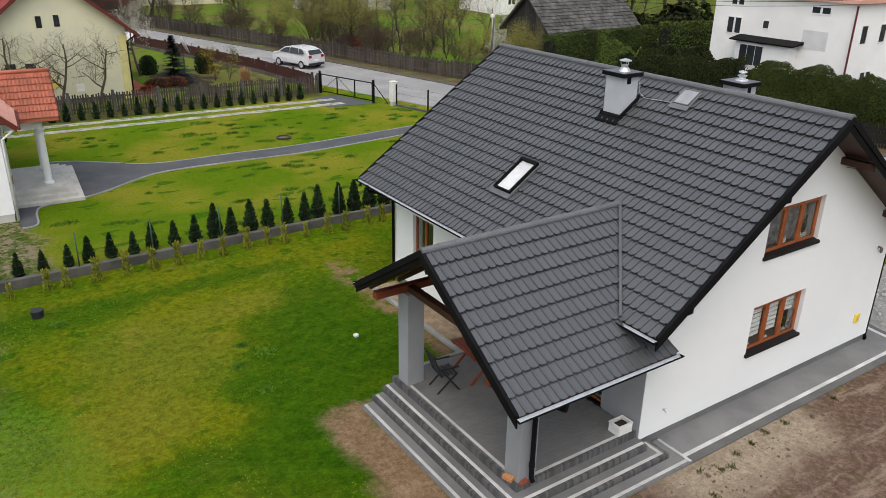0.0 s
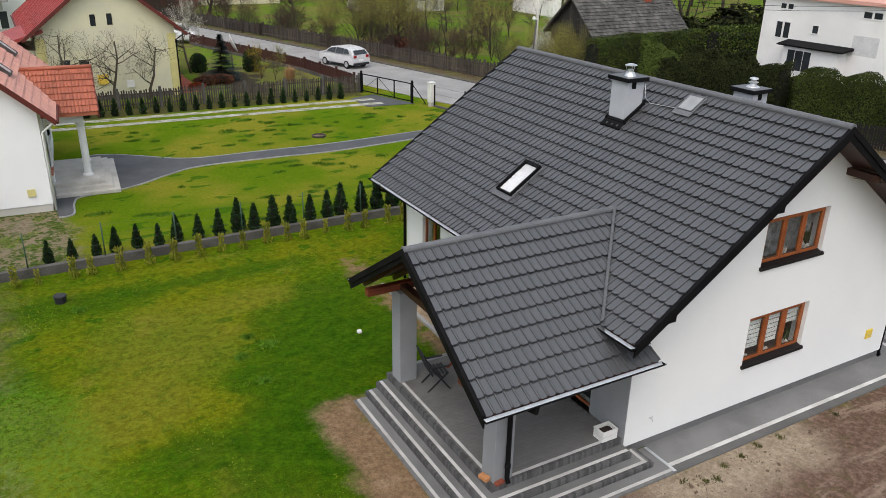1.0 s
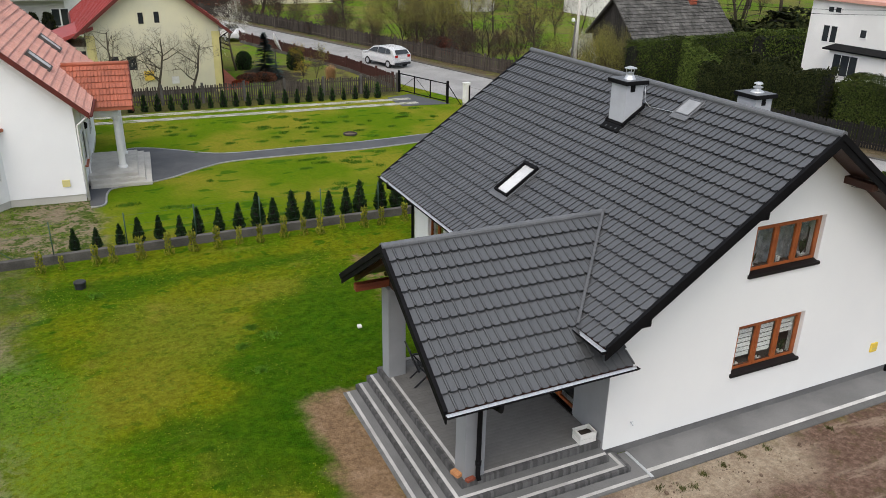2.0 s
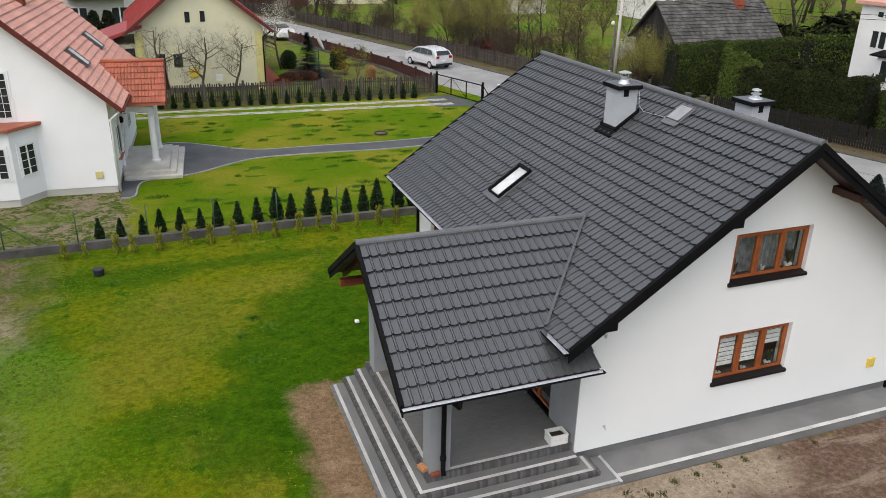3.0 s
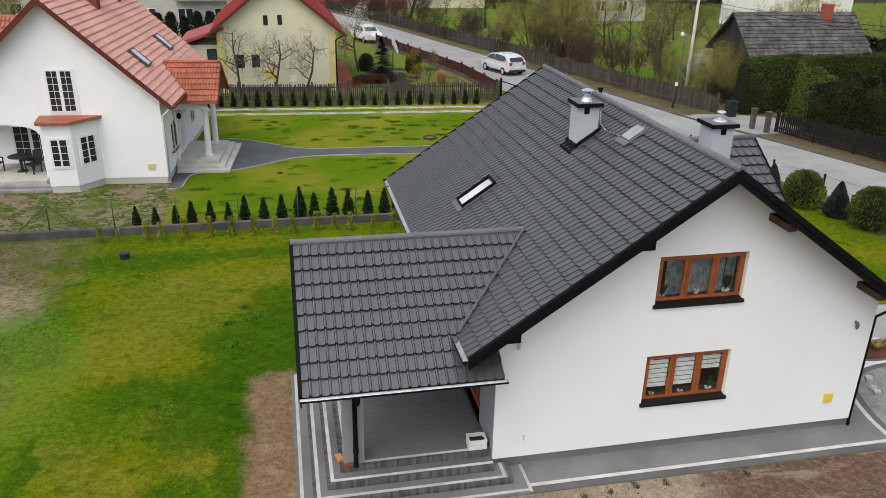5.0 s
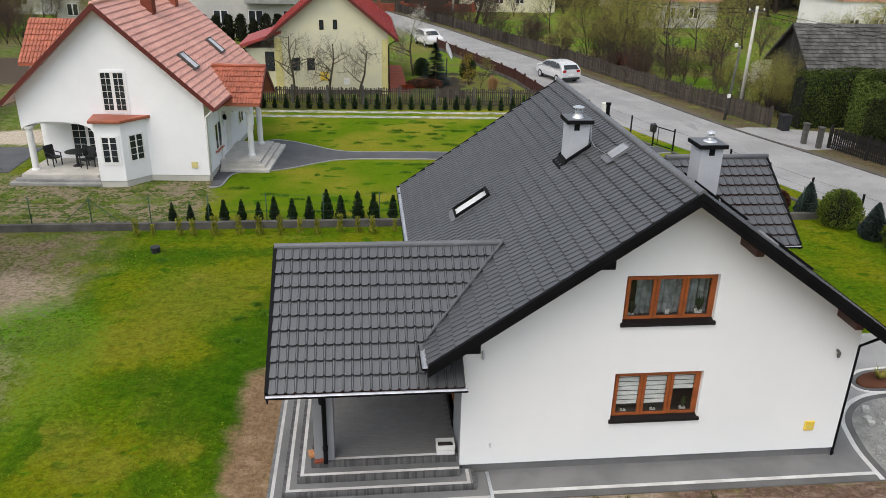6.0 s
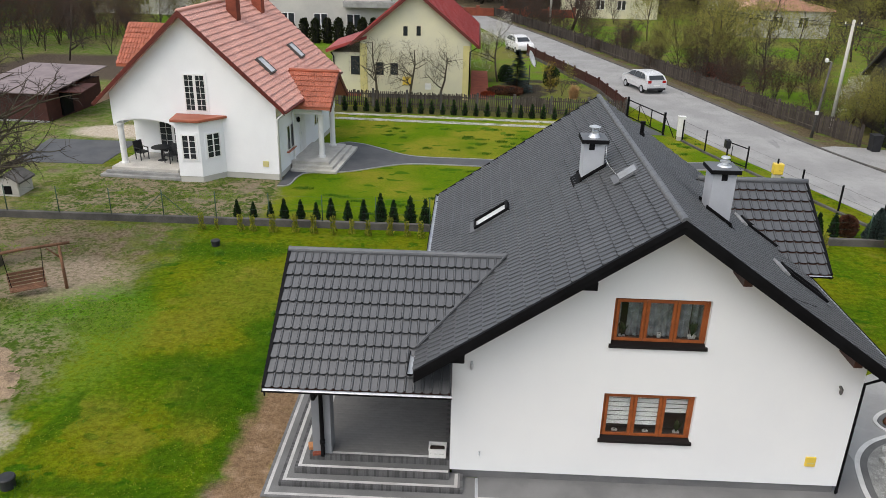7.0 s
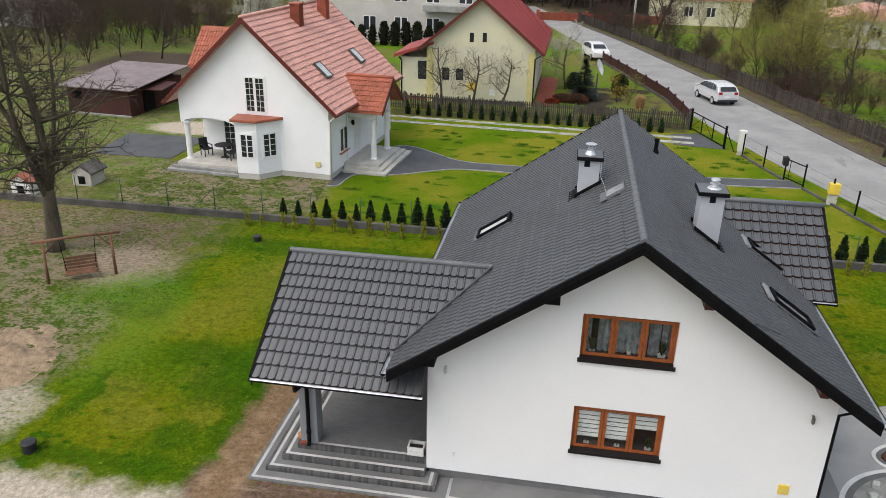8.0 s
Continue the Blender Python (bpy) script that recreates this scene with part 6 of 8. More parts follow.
for z, y in ((2.2, 25.2), (2.25, 26.85)):
    part("wall_lantern", Geo().lathe((-9.18, y, z), [(0.03, 0), (0.09, 0.06), (0.1, 0.22), (0.03, 0.3)], 8), BLACK, nb)
# porch of the neighbour
NPY, NPZ, NPX = 26.1, 4.75, -7.15


def np_z(py):
    return NPZ - 0.78 * abs(py - NPY)


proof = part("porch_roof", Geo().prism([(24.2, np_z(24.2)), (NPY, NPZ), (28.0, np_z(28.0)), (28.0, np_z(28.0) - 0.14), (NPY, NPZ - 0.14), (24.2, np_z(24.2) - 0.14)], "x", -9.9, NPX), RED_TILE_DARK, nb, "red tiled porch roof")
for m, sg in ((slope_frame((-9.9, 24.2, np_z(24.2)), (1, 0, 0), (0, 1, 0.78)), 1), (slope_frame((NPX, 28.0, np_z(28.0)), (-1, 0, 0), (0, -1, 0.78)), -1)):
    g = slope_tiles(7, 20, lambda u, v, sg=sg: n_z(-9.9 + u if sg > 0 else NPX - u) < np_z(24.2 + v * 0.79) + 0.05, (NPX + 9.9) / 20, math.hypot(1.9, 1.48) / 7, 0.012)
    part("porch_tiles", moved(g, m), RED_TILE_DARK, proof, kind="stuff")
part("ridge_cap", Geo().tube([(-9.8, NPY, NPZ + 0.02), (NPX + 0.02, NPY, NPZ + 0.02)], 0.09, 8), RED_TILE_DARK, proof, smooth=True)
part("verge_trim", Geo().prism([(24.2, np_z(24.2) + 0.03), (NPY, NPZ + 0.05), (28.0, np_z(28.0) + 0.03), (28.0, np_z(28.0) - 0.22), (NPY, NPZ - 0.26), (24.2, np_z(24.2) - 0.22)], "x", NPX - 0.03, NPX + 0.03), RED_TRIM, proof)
part("porch_gable", Geo().prism([(24.75, 2.95), (27.45, 2.95), (27.45, 3.3), (NPY, NPZ - 0.2), (24.75, 3.3)], "x", -8.0, -7.76), WHITE_WALL, nb)
part("porch_beam", Geo().box(-9.28, 24.75, 2.75, -7.76, 25.0, 3.3), WHITE_WALL, nb)
part("porch_beam", Geo().box(-9.28, 27.2, 2.75, -7.76, 27.45, 3.3), WHITE_WALL, nb)
part("porch_floor", Geo().box(-9.28, 24.0, 0, -7.3, 27.8, 0.45), PALE_CONCRETE, nb, bevel=0.02)
part("porch_step", Geo().box(-9.2, 23.72, 0, -7.02, 28.1, 0.3), PALE_CONCRETE, nb, bevel=0.02)
part("porch_step", Geo().box(-9.2, 23.45, 0, -6.76, 28.4, 0.15), PALE_CONCRETE, nb, bevel=0.02)
for y in (24.95, 27.25):
    part("porch_column", Geo().lathe((-7.9, y, 0.45), [(0.2, 0), (0.2, 0.08), (0.15, 0.12), (0.14, 2.1), (0.19, 2.2), (0.19, 2.3)], 16), WHITE_FRAME, nb)
for x0, y0 in ((-13.03, 26.2), (-13.03, 29.95)):
    ch = part("chimney", Geo().box(x0, y0, n_z(x0 + 0.6) - 0.3, x0 + 0.55, y0 + 0.55, NRZ + 0.25), BRICK_RED, nb, "red brick chimney", bevel=0.01)
    part("cap", Geo().box(x0 - 0.05, y0 - 0.05, NRZ + 0.25, x0 + 0.6, y0 + 0.6, NRZ + 0.33), RED_TILE_DARK, ch)
for xa, xb, ya in ((-10.82, -10.04, 23.8), (-10.82, -10.04, 28.9)):
    m = slope_frame((xb, ya, n_z(xb)), (0, 1, 0), (-1, 0, NS))
    L = math.hypot(xb - xa, NS * (xb - xa))
    sk = part("skylight", moved(Geo().box(0, 0, 0, 0.75, 0.07, 0.15).box(0, L - 0.07, 0, 0.75, L, 0.15).box(0, 0.07, 0, 0.07, L - 0.07, 0.15).box(0.68, 0.07, 0, 0.75, L - 0.07, 0.15), m), CONCRETE, nb)
    # pale pane colour paints the sky mirrored in the glass
    part("pane", moved(Geo().box(0.07, 0.07, 0.09, 0.68, L - 0.07, 0.13), m), SKY_PANE, sk)
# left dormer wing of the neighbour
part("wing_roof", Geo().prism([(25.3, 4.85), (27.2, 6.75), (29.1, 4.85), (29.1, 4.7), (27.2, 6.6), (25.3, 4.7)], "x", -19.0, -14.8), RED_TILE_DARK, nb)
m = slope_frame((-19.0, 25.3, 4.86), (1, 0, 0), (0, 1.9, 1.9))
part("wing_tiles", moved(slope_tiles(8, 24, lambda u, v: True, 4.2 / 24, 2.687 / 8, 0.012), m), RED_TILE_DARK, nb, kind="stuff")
part("wing_wall", Geo().prism([(25.6, 0.3), (28.8, 0.3), (28.8, 4.9), (27.2, 6.5), (25.6, 4.9)], "x", -18.6, -17.4), WHITE_WALL, nb)


# the house stands slightly askew to its neighbour
SKEW = Matrix.Translation((-9.28, 22, 0)) @ Matrix.Rotation(radians(-4.5), 4, "Z") @ Matrix.Translation((9.28, -22, 0))
nb.matrix_basis = SKEW @ nb.matrix_basis


def patio_set():
    for x, y, turn in ((-16.9, 22.9, 60), (-15.2, 22.6, -30)):
        c = thing("patio_chair", (0, 0, 0), "dark wicker armchair on the neighbour's patio", "chair", "patio chairs")
        part("seat", Geo().box(-0.25, -0.25, 0.38, 0.25, 0.25, 0.44), BLACK_PLASTIC, c)
        part("backrest", Geo().prism([(0.22, 0.42), (0.27, 0.42), (0.36, 0.95), (0.31, 0.95)], "x", -0.25, 0.25), BLACK_PLASTIC, c)
        for sx in (-0.24, 0.21):
            part("armrest", Geo().box(sx, -0.25, 0.6, sx + 0.04, 0.27, 0.64), BLACK_PLASTIC, c)
            for sy in (-0.24, 0.2):
                part("leg", Geo().box(sx, sy, 0, sx + 0.04, sy + 0.04, 0.6 if sy < 0 else 0.42), BLACK_PLASTIC, c)
        c.matrix_basis = SKEW @ pose(x, y, 0.42, 0, 0, turn)
    t = thing("patio_table", (-15.8, 22.9, 0.42), "round dark patio table", "table")
    part("tabletop", Geo().lathe((-15.8, 22.9, 1.1), [(0.5, 0), (0.52, 0.02), (0.5, 0.04)], 20), BLACK_PLASTIC, t)
    part("stem", Geo().lathe((-15.8, 22.9, 0.42), [(0.25, 0), (0.22, 0.03), (0.06, 0.08), (0.06, 0.68)], 10), BLACK_PLASTIC, t)
    t.matrix_basis = SKEW @ t.matrix_basis


patio_set()

# ---- cream house with a red sheet roof ----
YX, YS, YRZ = -4.1, 0.82, 7.75
cream = gable_house("cream_house", YX, 42.5, 56.0, 3.98, YRZ - YS * 3.98, YRZ, CREAM, RED_METAL, "cream rendered house with red sheet metal roof", 0.65, 0.55)
for sgn in (1, -1):
    for k in range(24):
        y = 42.1 + k * 0.6
        xe = YX + sgn * 4.63
        g = Geo().beam((xe, y, YRZ - YS * 4.63 + 0.02), (YX, y, YRZ + 0.02), 0.03, 0.035)
        part("standing_seam", g, RED_METAL, cream)
g = Geo()
for r in range(3):
    for k in range(14):
        x = YX + 3.4 + r * 0.35
        y = 43.0 + k * 0.85
        g.box(x, y, YRZ - YS * (x - YX) + 0.0, x + 0.06, y + 0.3, YRZ - YS * (x - YX) + 0.13)
part("snow_guard", g, RED_METAL, cream, "small red snow guards on the roof", kind="stuff")
part("quoin", Geo().box(YX + 3.5, 42.44, 0.0, YX + 4.02, 42.5, 3.9), YELLOW_QUOIN, cream)
part("quoin", Geo().box(YX - 4.02, 42.44, 0.0, YX - 3.5, 42.5, 3.9), YELLOW_QUOIN, cream)
for x, z, w, h in ((-4.95, 4.52, 0.3, 0.66), (-4.0, 4.55, 0.3, 0.66), (-6.95, 1.68, 0.55, 0.9), (-5.9, 1.7, 0.55, 0.85)):
    plain_window(cream, (x, 42.5, z), (1, 0, 0), w, h, (1, 1), SILL, 0.03)
for y in (44.5, 47.5, 51):
    plain_window(cream, (YX + 3.98, y, 1.4), (0, 1, 0), 1.1, 1.3, (2, 1), WHITE_FRAME)
part("meter_box", Geo().box(-3.35, 42.42, 0.7, -2.9, 42.5, 1.15), WHITE_PLASTIC, cream)
part("gas_box", Geo().box(-5.0, 42.42, 1.0, -4.4, 42.5, 1.6), YELLOW_BOX, cream)
part("downpipe", Geo().tube([(0.5, 42.3, 3.9), (-0.1, 42.4, 3.5), (-0.1, 42.4, 0.1)], 0.05, 6), BLACK, cream, smooth=True)
ann = part("annexe", Geo().box(-10.2, 42.8, 0.3, -8.1, 47.5, 3.2), CREAM, cream)
part("plinth", Geo().box(-10.18, 42.82, 0, -8.1, 47.5, 0.3), BRICK_RED, cream)
part("annexe_roof", Geo().prism([(-10.6, 3.2), (-7.6, 4.25), (-7.6, 4.45), (-10.6, 3.45)], "y", 42.3, 48.0), RED_METAL, cream, bevel=0.02)
plain_window(cream, (-8.85, 42.8, 1.6), (1, 0, 0), 0.65, 1.35, (1, 1), SILL, 0.03)
part("annexe_pipe", Geo().tube([(-10.3, 42.7, 3.2), (-10.1, 42.75, 2.9), (-10.1, 42.75, 0.1)], 0.05, 6), BLACK, cream)
part("yard_paving", Geo().box(0.0, 42.8, -0.02, 1.4, 55, 0.03), BRICK_RED, cream)
dish = thing("satellite_dish", (4.6, 47.2, 0), "large white satellite dish on a pole", "satellite dish")
part("pole", Geo().tube([(4.6, 47.2, 0), (4.6, 47.2, 1.9)], 0.05, 8), CONCRETE, dish)
m = pose(4.6, 47.1, 2.35, 68, 0, 75) @ Matrix.Diagonal((0.78, 0.78, 0.78, 1))
part("reflector", moved(Geo().lathe((0, 0, 0), [(0.1, 0.0), (0.4, 0.05), (0.7, 0.16), (0.85, 0.26), (0.86, 0.27), (0.7, 0.18), (0.4, 0.07), (0.1, 0.02)], 24), m), WHITE_PLASTIC, dish, smooth=True)
part("feed_arm", moved(Geo().tube([(0, -0.8, 0.25), (0, -0.1, 0.85)], 0.025, 6), m), CONCRETE, dish)

# ---- far white block, barn, sheds, distant houses ----
def block_house(name, x0, y0, x1, y1, h, wall_mat, roof_mat, label, windows, roof_over=0.3):
    b = thing(name, ((x0 + x1) / 2, (y0 + y1) / 2, 0), label, "house")
    part("wall", Geo().box(x0, y0, -0.05, x1, y1, h), wall_mat, b)
    part("roof", Geo().prism([(x0 - roof_over, h + 0.002), (x1 + roof_over, h + 0.002), (x1 + roof_over, h + 0.2), ((x0 + x1) / 2, h + 0.2 + 0.12 * (x1 - x0)), (x0 - roof_over, h + 0.2)], "y", y0 - roof_over, y1 + roof_over), roof_mat, b)
    for p, r, w, hh in windows:
        plain_window(b, p, r, w, hh, (2, 1) if w > 0.8 else (1, 1), WHITE_FRAME, 0.04)
    return b


wins = [((33.3, 24.0, 4.25), (0, -1, 0), 1.1, 1.05), ((33.3, 21.4, 4.75), (0, -1, 0), 0.5, 0.55), ((33.3, 18.3, 5.95), (0, -1, 0), 1.25, 0.45), ((33.3, 22.15, 2.7), (0, -1, 0), 1.4, 1.2), ((33.3, 23.9, 6.0), (0, -1, 0), 1.0, 0.4),
        ((34.2, 15.6, 4.4), (1, 0, 0), 0.7, 1.1), ((36.2, 15.6, 4.4), (1, 0, 0), 0.7, 1.1), ((35.0, 15.6, 1.6), (1, 0, 0), 1.2, 1.2)]
wh = block_house("white_house", 33.3, 15.6, 42, 25.1, 6.7, OLD_WHITE, RED_TILE, "stained white two-storey block house", wins)
part("canopy", Geo().prism([(33.3, 4.12), (33.3, 4.28), (32.2, 4.08), (32.2, 4.0)], "y", 18.4, 22.9), BLACK, wh, "dark sheet canopy over the door")
part("porch", Geo().box(32.45, 18.8, 0, 33.29, 22.5, 4.0), OLD_WHITE, wh, "white porch block under the canopy")
plain_window(wh, (32.45, 22.2, 2.55), (0, -1, 0), 1.75, 1.3, (3, 1))
part("downpipe", Geo().tube([(33.2, 15.5, 6.6), (33.2, 15.5, 0)], 0.06, 6), RED_TRIM, wh)
part("patch", Geo().box(33.29, 17.0, 3.9, 33.3, 18.6, 5.0), surf("pale_patch", (0.62, 0.62, 0.62), (0.55, 0.55, 0.55), 2, 60, 0.9, 0.1), wh)

BARN_WOOD = surf("blackened_barn_board", (0.022, 0.02, 0.018), (0.045, 0.04, 0.036), 1.5, 30, 0.9, 0.3, stretch=(1, 1, 0.25), grain=0.3, island=0.35)
barn = thing("barn", (32, 36, 0), "old dark timber barn with grey shingle roof", "barn")
BX0, BX1, BY0, BY1, BZ, BE = 26.6, 35.6, 33.4, 39.3, 5.9, 3.2
part("wall", Geo().prism([(BY0 + 0.5, 0), (BY1 - 0.5, 0), (BY1 - 0.5, BE + 0.4), (36.3, BZ - 0.1), (BY0 + 0.5, BE + 0.4)], "x", BX0 + 0.2, BX1 - 0.2), BARN_WOOD, barn)
g = Geo()
for k in range(21):
    y = BY0 + 0.55 + k * 0.215
    top = BZ - 0.15 - abs(y + 0.1 - 36.3) * (BZ - BE) / 3.0
    g.box(BX0 + 0.15, y, 0.0, BX0 + 0.2, y + 0.19, max(top, 0.5))
part("board_cladding", g, BARN_WOOD, barn, "dark upright boards", kind="stuff")
for y0, mdir in ((BY0, 1), (BY1, -1)):
    up = (0, 36.3 - y0, BZ - BE)
    L = Vector(up).length
    if mdir > 0:
        m = slope_frame((BX0 - 0.2, y0, BE), (1, 0, 0), up)
    else:
        m = slope_frame((BX1 + 0.2, y0, BE), (-1, 0, 0), up)
    g = Geo()
    rnd = random.Random(4)
    rows, cols = 13, 40
    for r in range(rows):
        for c in range(cols):
            u0, v0 = c * (BX1 - BX0 + 0.4) / cols, r * L / rows
            lift = rnd.uniform(0.02, 0.045)
            g.obox((u0 + 0.117, v0 + 0.16 + rnd.uniform(-0.03, 0.03), lift + 0.03), (0.228, 0.34, 0.04), Matrix.Rotation(-0.14, 3, "X") @ Matrix.Rotation(rnd.uniform(-0.02, 0.02), 3, "Z"))
    rf = part("roof", moved(Geo().box(0, 0, -0.08, BX1 - BX0 + 0.4, L, 0.0), m), BARN_WOOD, barn)
    part("shingles", moved(g, m), SLATE, rf, "grey worn shingles", kind="stuff")
part("chimney", Geo().box(33.0, 35.6, 5.4, 33.6, 36.2, 6.55), BRICK_RED, barn, "crumbling red brick chimney", bevel=0.03)
part("aerial", Geo().tube([(32.3, 35.7, 5.8), (32.3, 35.7, 7.3)], 0.02, 5), CONCRETE, barn)

shed = thing("garden_shed", (-28, 34.5, 0), "dark red-brown boarded shed with sloping sheet roof", "shed")
fl, fr = Vector((-31.15, 32.6, 0)), Vector((-26.35, 32.15, 0))
back = Vector((0.6, 6.2, 0))
sd = (fr - fl).normalized()
part("wall", Geo().prism([tuple(v.xy) for v in (fl, fr, fr + back, fl + back)], "z", 0, 1.8), RED_WOOD, shed)
for v, k in ((fl, 0.0), (fr, -0.06)):
    part("gable_wall", Geo().prism([(v.y + 0.01, 1.8), (v.y + 6.18, 1.8), (v.y + 6.18, 2.28)], "x", v.x + k, v.x + k + 0.06), RED_WOOD, shed)
rm = Matrix((sd, Vector((back.x, back.y, 0.52)).normalized(), sd.cross(Vector((back.x, back.y, 0.52)).normalized()))).transposed()
part("roof", Geo().obox((fl + fr + back) / 2 + Vector((0, 0, 2.13)), (5.75, 7.1, 0.07), rm), surf("dull_brown_sheet", (0.22, 0.17, 0.165), (0.15, 0.115, 0.115), 1, 30, 0.5, 0.05), shed, bevel=0.02)
part("window", Geo().obox(fl + sd * 0.8 + Vector((0, 0, 1.25)), (0.7, 0.06, 0.55), rm), BLACK, shed, "dark window opening")
part("doorway", Geo().box(-26.33, 33.6, 0.1, -26.05, 34.9, 1.6), BLACK, shed, "dark open doorway")
part("lean_to", Geo().prism([(33.4, 1.62), (35.6, 1.78), (35.6, 1.84), (33.4, 1.68)], "x", -26.3, -24.6), RED_WOOD, shed, "low lean-to roof")
part("base", Geo().obox((fl + fr) / 2 + Vector((0, -0.12, 0.04)), (5.0, 0.2, 0.1), Matrix((sd, Vector((-sd.y, sd.x, 0)), Vector((0, 0, 1)))).transposed()), KERB, shed)


def kennel(x, y, roof, wall):
    k = thing("dog_kennel", (x, y, 0), "small wooden kennel with a pitched roof", "kennel", "kennels by the fence")
    part("body", Geo().prism([(x - 0.5, -0.01), (x + 0.5, -0.01), (x + 0.5, 0.7), (x, 1.0), (x - 0.5, 0.7)], "y", y - 0.6, y + 0.6), wall, k)
    for s in (-1, 1):
        part("roof", Geo().prism([(x + s * 0.65, 0.62), (x, 1.03), (x, 1.1), (x + s * 0.65, 0.7)], "y", y - 0.7, y + 0.7), roof, k)
    part("opening", Geo().box(x - 0.18, y - 0.615, 0.1, x + 0.18, y - 0.6, 0.5), BLACK, k)


kennel(-22.9, 16.9, RED_TILE_DARK, OLD_WHITE)
kennel(-21.0, 18.9, CONCRETE, PALE_CONCRETE)

wins = [((-21 + i * 3.6, 72, z), (1, 0, 0), 1.5, 1.6) for i in range(4) for z in (1.2, 4.4)]
gh = block_house("grey_house", -24, 72, -9, 84, 7.2, GREY_HOUSE, SLATE, "large pale grey house behind the gardens", wins)
part("balcony", Geo().box(-14, 70.8, 3.6, -8.5, 72, 4.2), KERB, gh)
part("side_block", Geo().box(-9, 74, 0, -5.5, 82, 5.2), OLD_WHITE, gh)
for x, y, w, d, h, wm, rm, lab in ((-52, 92, 12, 10, 4.2, OLD_WHITE, SLATE, "distant low white house"), (13, 101, 13, 8, 3.4, CREAM, RED_TILE, "distant cream house with red roof"), (36, 106, 12, 9, 4, OLD_WHITE, RED_TILE, "distant white house with red roof"), (32, 84, 11, 7, 3.2, GREY_HOUSE, RED_TILE, "distant grey farm building with red roof"), (52, 72, 12, 9, 4.5, OLD_WHITE, RED_TILE, "distant house behind the orchard"), (-36, 80, 10, 8, 4.5, GREY_HOUSE, SLATE, "distant pale rendered village house"), (-72, 70, 12, 9, 4.5, OLD_WHITE, SLATE, "distant white rendered village house")):
    b = block_house("distant_house", x, y, x + w, y + d, h, wm, rm, lab, [((x + 1.2 + k * 3, y, 1.2), (1, 0, 0), 1.2, 1.3) for k in range(3)])
bw = thing("brick_wall", (4, 99.6, 0), "red brick garden wall at the road bend", "wall")
part("wall", Geo().box(-3, 100.2, 0, 14, 100.5, 1.1), BRICK_RED, bw)
for k in range(6):
    part("pier", Geo().box(-3.2 + k * 3.4, 100.05, 0, -2.7 + k * 3.4, 100.6, 1.4), BRICK_RED, bw)


# ---- cars ----
def car(at, turn, paint, label):
    c = thing("car", (0, 0, 0), label, "car")
    side = [(-2.1, 0.35), (-2.12, 0.75), (-1.95, 1.0), (-1.35, 1.1), (-0.75, 1.48), (0.1, 1.6), (1.1, 1.58), (1.75, 1.42), (2.05, 1.05), (2.1, 0.6), (2.05, 0.32)]
    g = Geo()
    k = len(side)

    def half(pz):
        return 0.88 if pz < 1.05 else 0.88 - (pz - 1.05) * 0.42

    for sgn in (-1, 1):
        for px, pz in side:
            g.v.append((px, sgn * half(pz), pz))
    g.f.append(tuple(range(k)))
    g.f.append(tuple(range(2 * k - 1, k - 1, -1)))
    for i in range(k):
        j = (i + 1) % k
        g.f.append((i, k + i, k + j, j))
    part("body", g, paint, c, "glossy car body", bevel=0.06, smooth=False)
    for sgn in (-1, 1):
        for pts in ([(-1.2, 1.12), (-0.68, 1.42), (-0.1, 1.5), (-0.1, 1.1)], [(-0.02, 1.1), (-0.02, 1.5), (0.85, 1.5), (0.95, 1.1)], [(1.02, 1.1), (0.93, 1.49), (1.35, 1.44), (1.65, 1.15)]):
            q = [(px, sgn * (half(pz) + 0.012), pz) for px, pz in pts]
            part("side_window", (lambda z: (z.face(*(q if sgn < 0 else q[::-1])), z)[1])(Geo()), DARK_GLASS, c)
        for px in (-1.35, 1.3):
            part("wheel", Geo().tube([(px, sgn * 0.7, 0.31), (px, sgn * 0.9, 0.31)], 0.31, 18), RUBBER, c)
            part("rim", Geo().tube([(px, sgn * 0.86, 0.31), (px, sgn * 0.905, 0.31)], 0.2, 12), SILVER, c)
        part("tail_lamp", Geo().box(1.86, sgn * 0.62 - 0.14, 0.86, 2.09, sgn * 0.62 + 0.14, 1.05), RED_LAMP, c)
        part("headlight", Geo().box(-2.1, sgn * 0.62 - 0.15, 0.66, -2.0, sgn * 0.62 + 0.15, 0.82), SILVER, c)
    g = Geo()
    g.face((1.78, -0.6, 1.4), (2.04, -0.66, 1.1), (2.04, 0.66, 1.1), (1.78, 0.6, 1.4))
    part("rear_window", moved(g, pose(0.02, 0, 0.01)), DARK_GLASS, c)
    g = Geo()
    g.face((-1.33, -0.66, 1.13), (-0.78, -0.58, 1.47), (-0.78, 0.58, 1.47), (-1.33, 0.66, 1.13))
    part("windscreen", moved(g, pose(-0.015, 0, 0.015)), DARK_GLASS, c)
    part("number_plate", Geo().box(2.1, -0.26, 0.62, 2.115, 0.26, 0.74), WHITE_PLASTIC, c)
    part("bumper", Geo().box(1.9, -0.8, 0.3, 2.12, 0.8, 0.48), BLACK_PLASTIC, c, bevel=0.04)
    c.matrix_basis = pose(*at, 0, 0, turn)
    return c


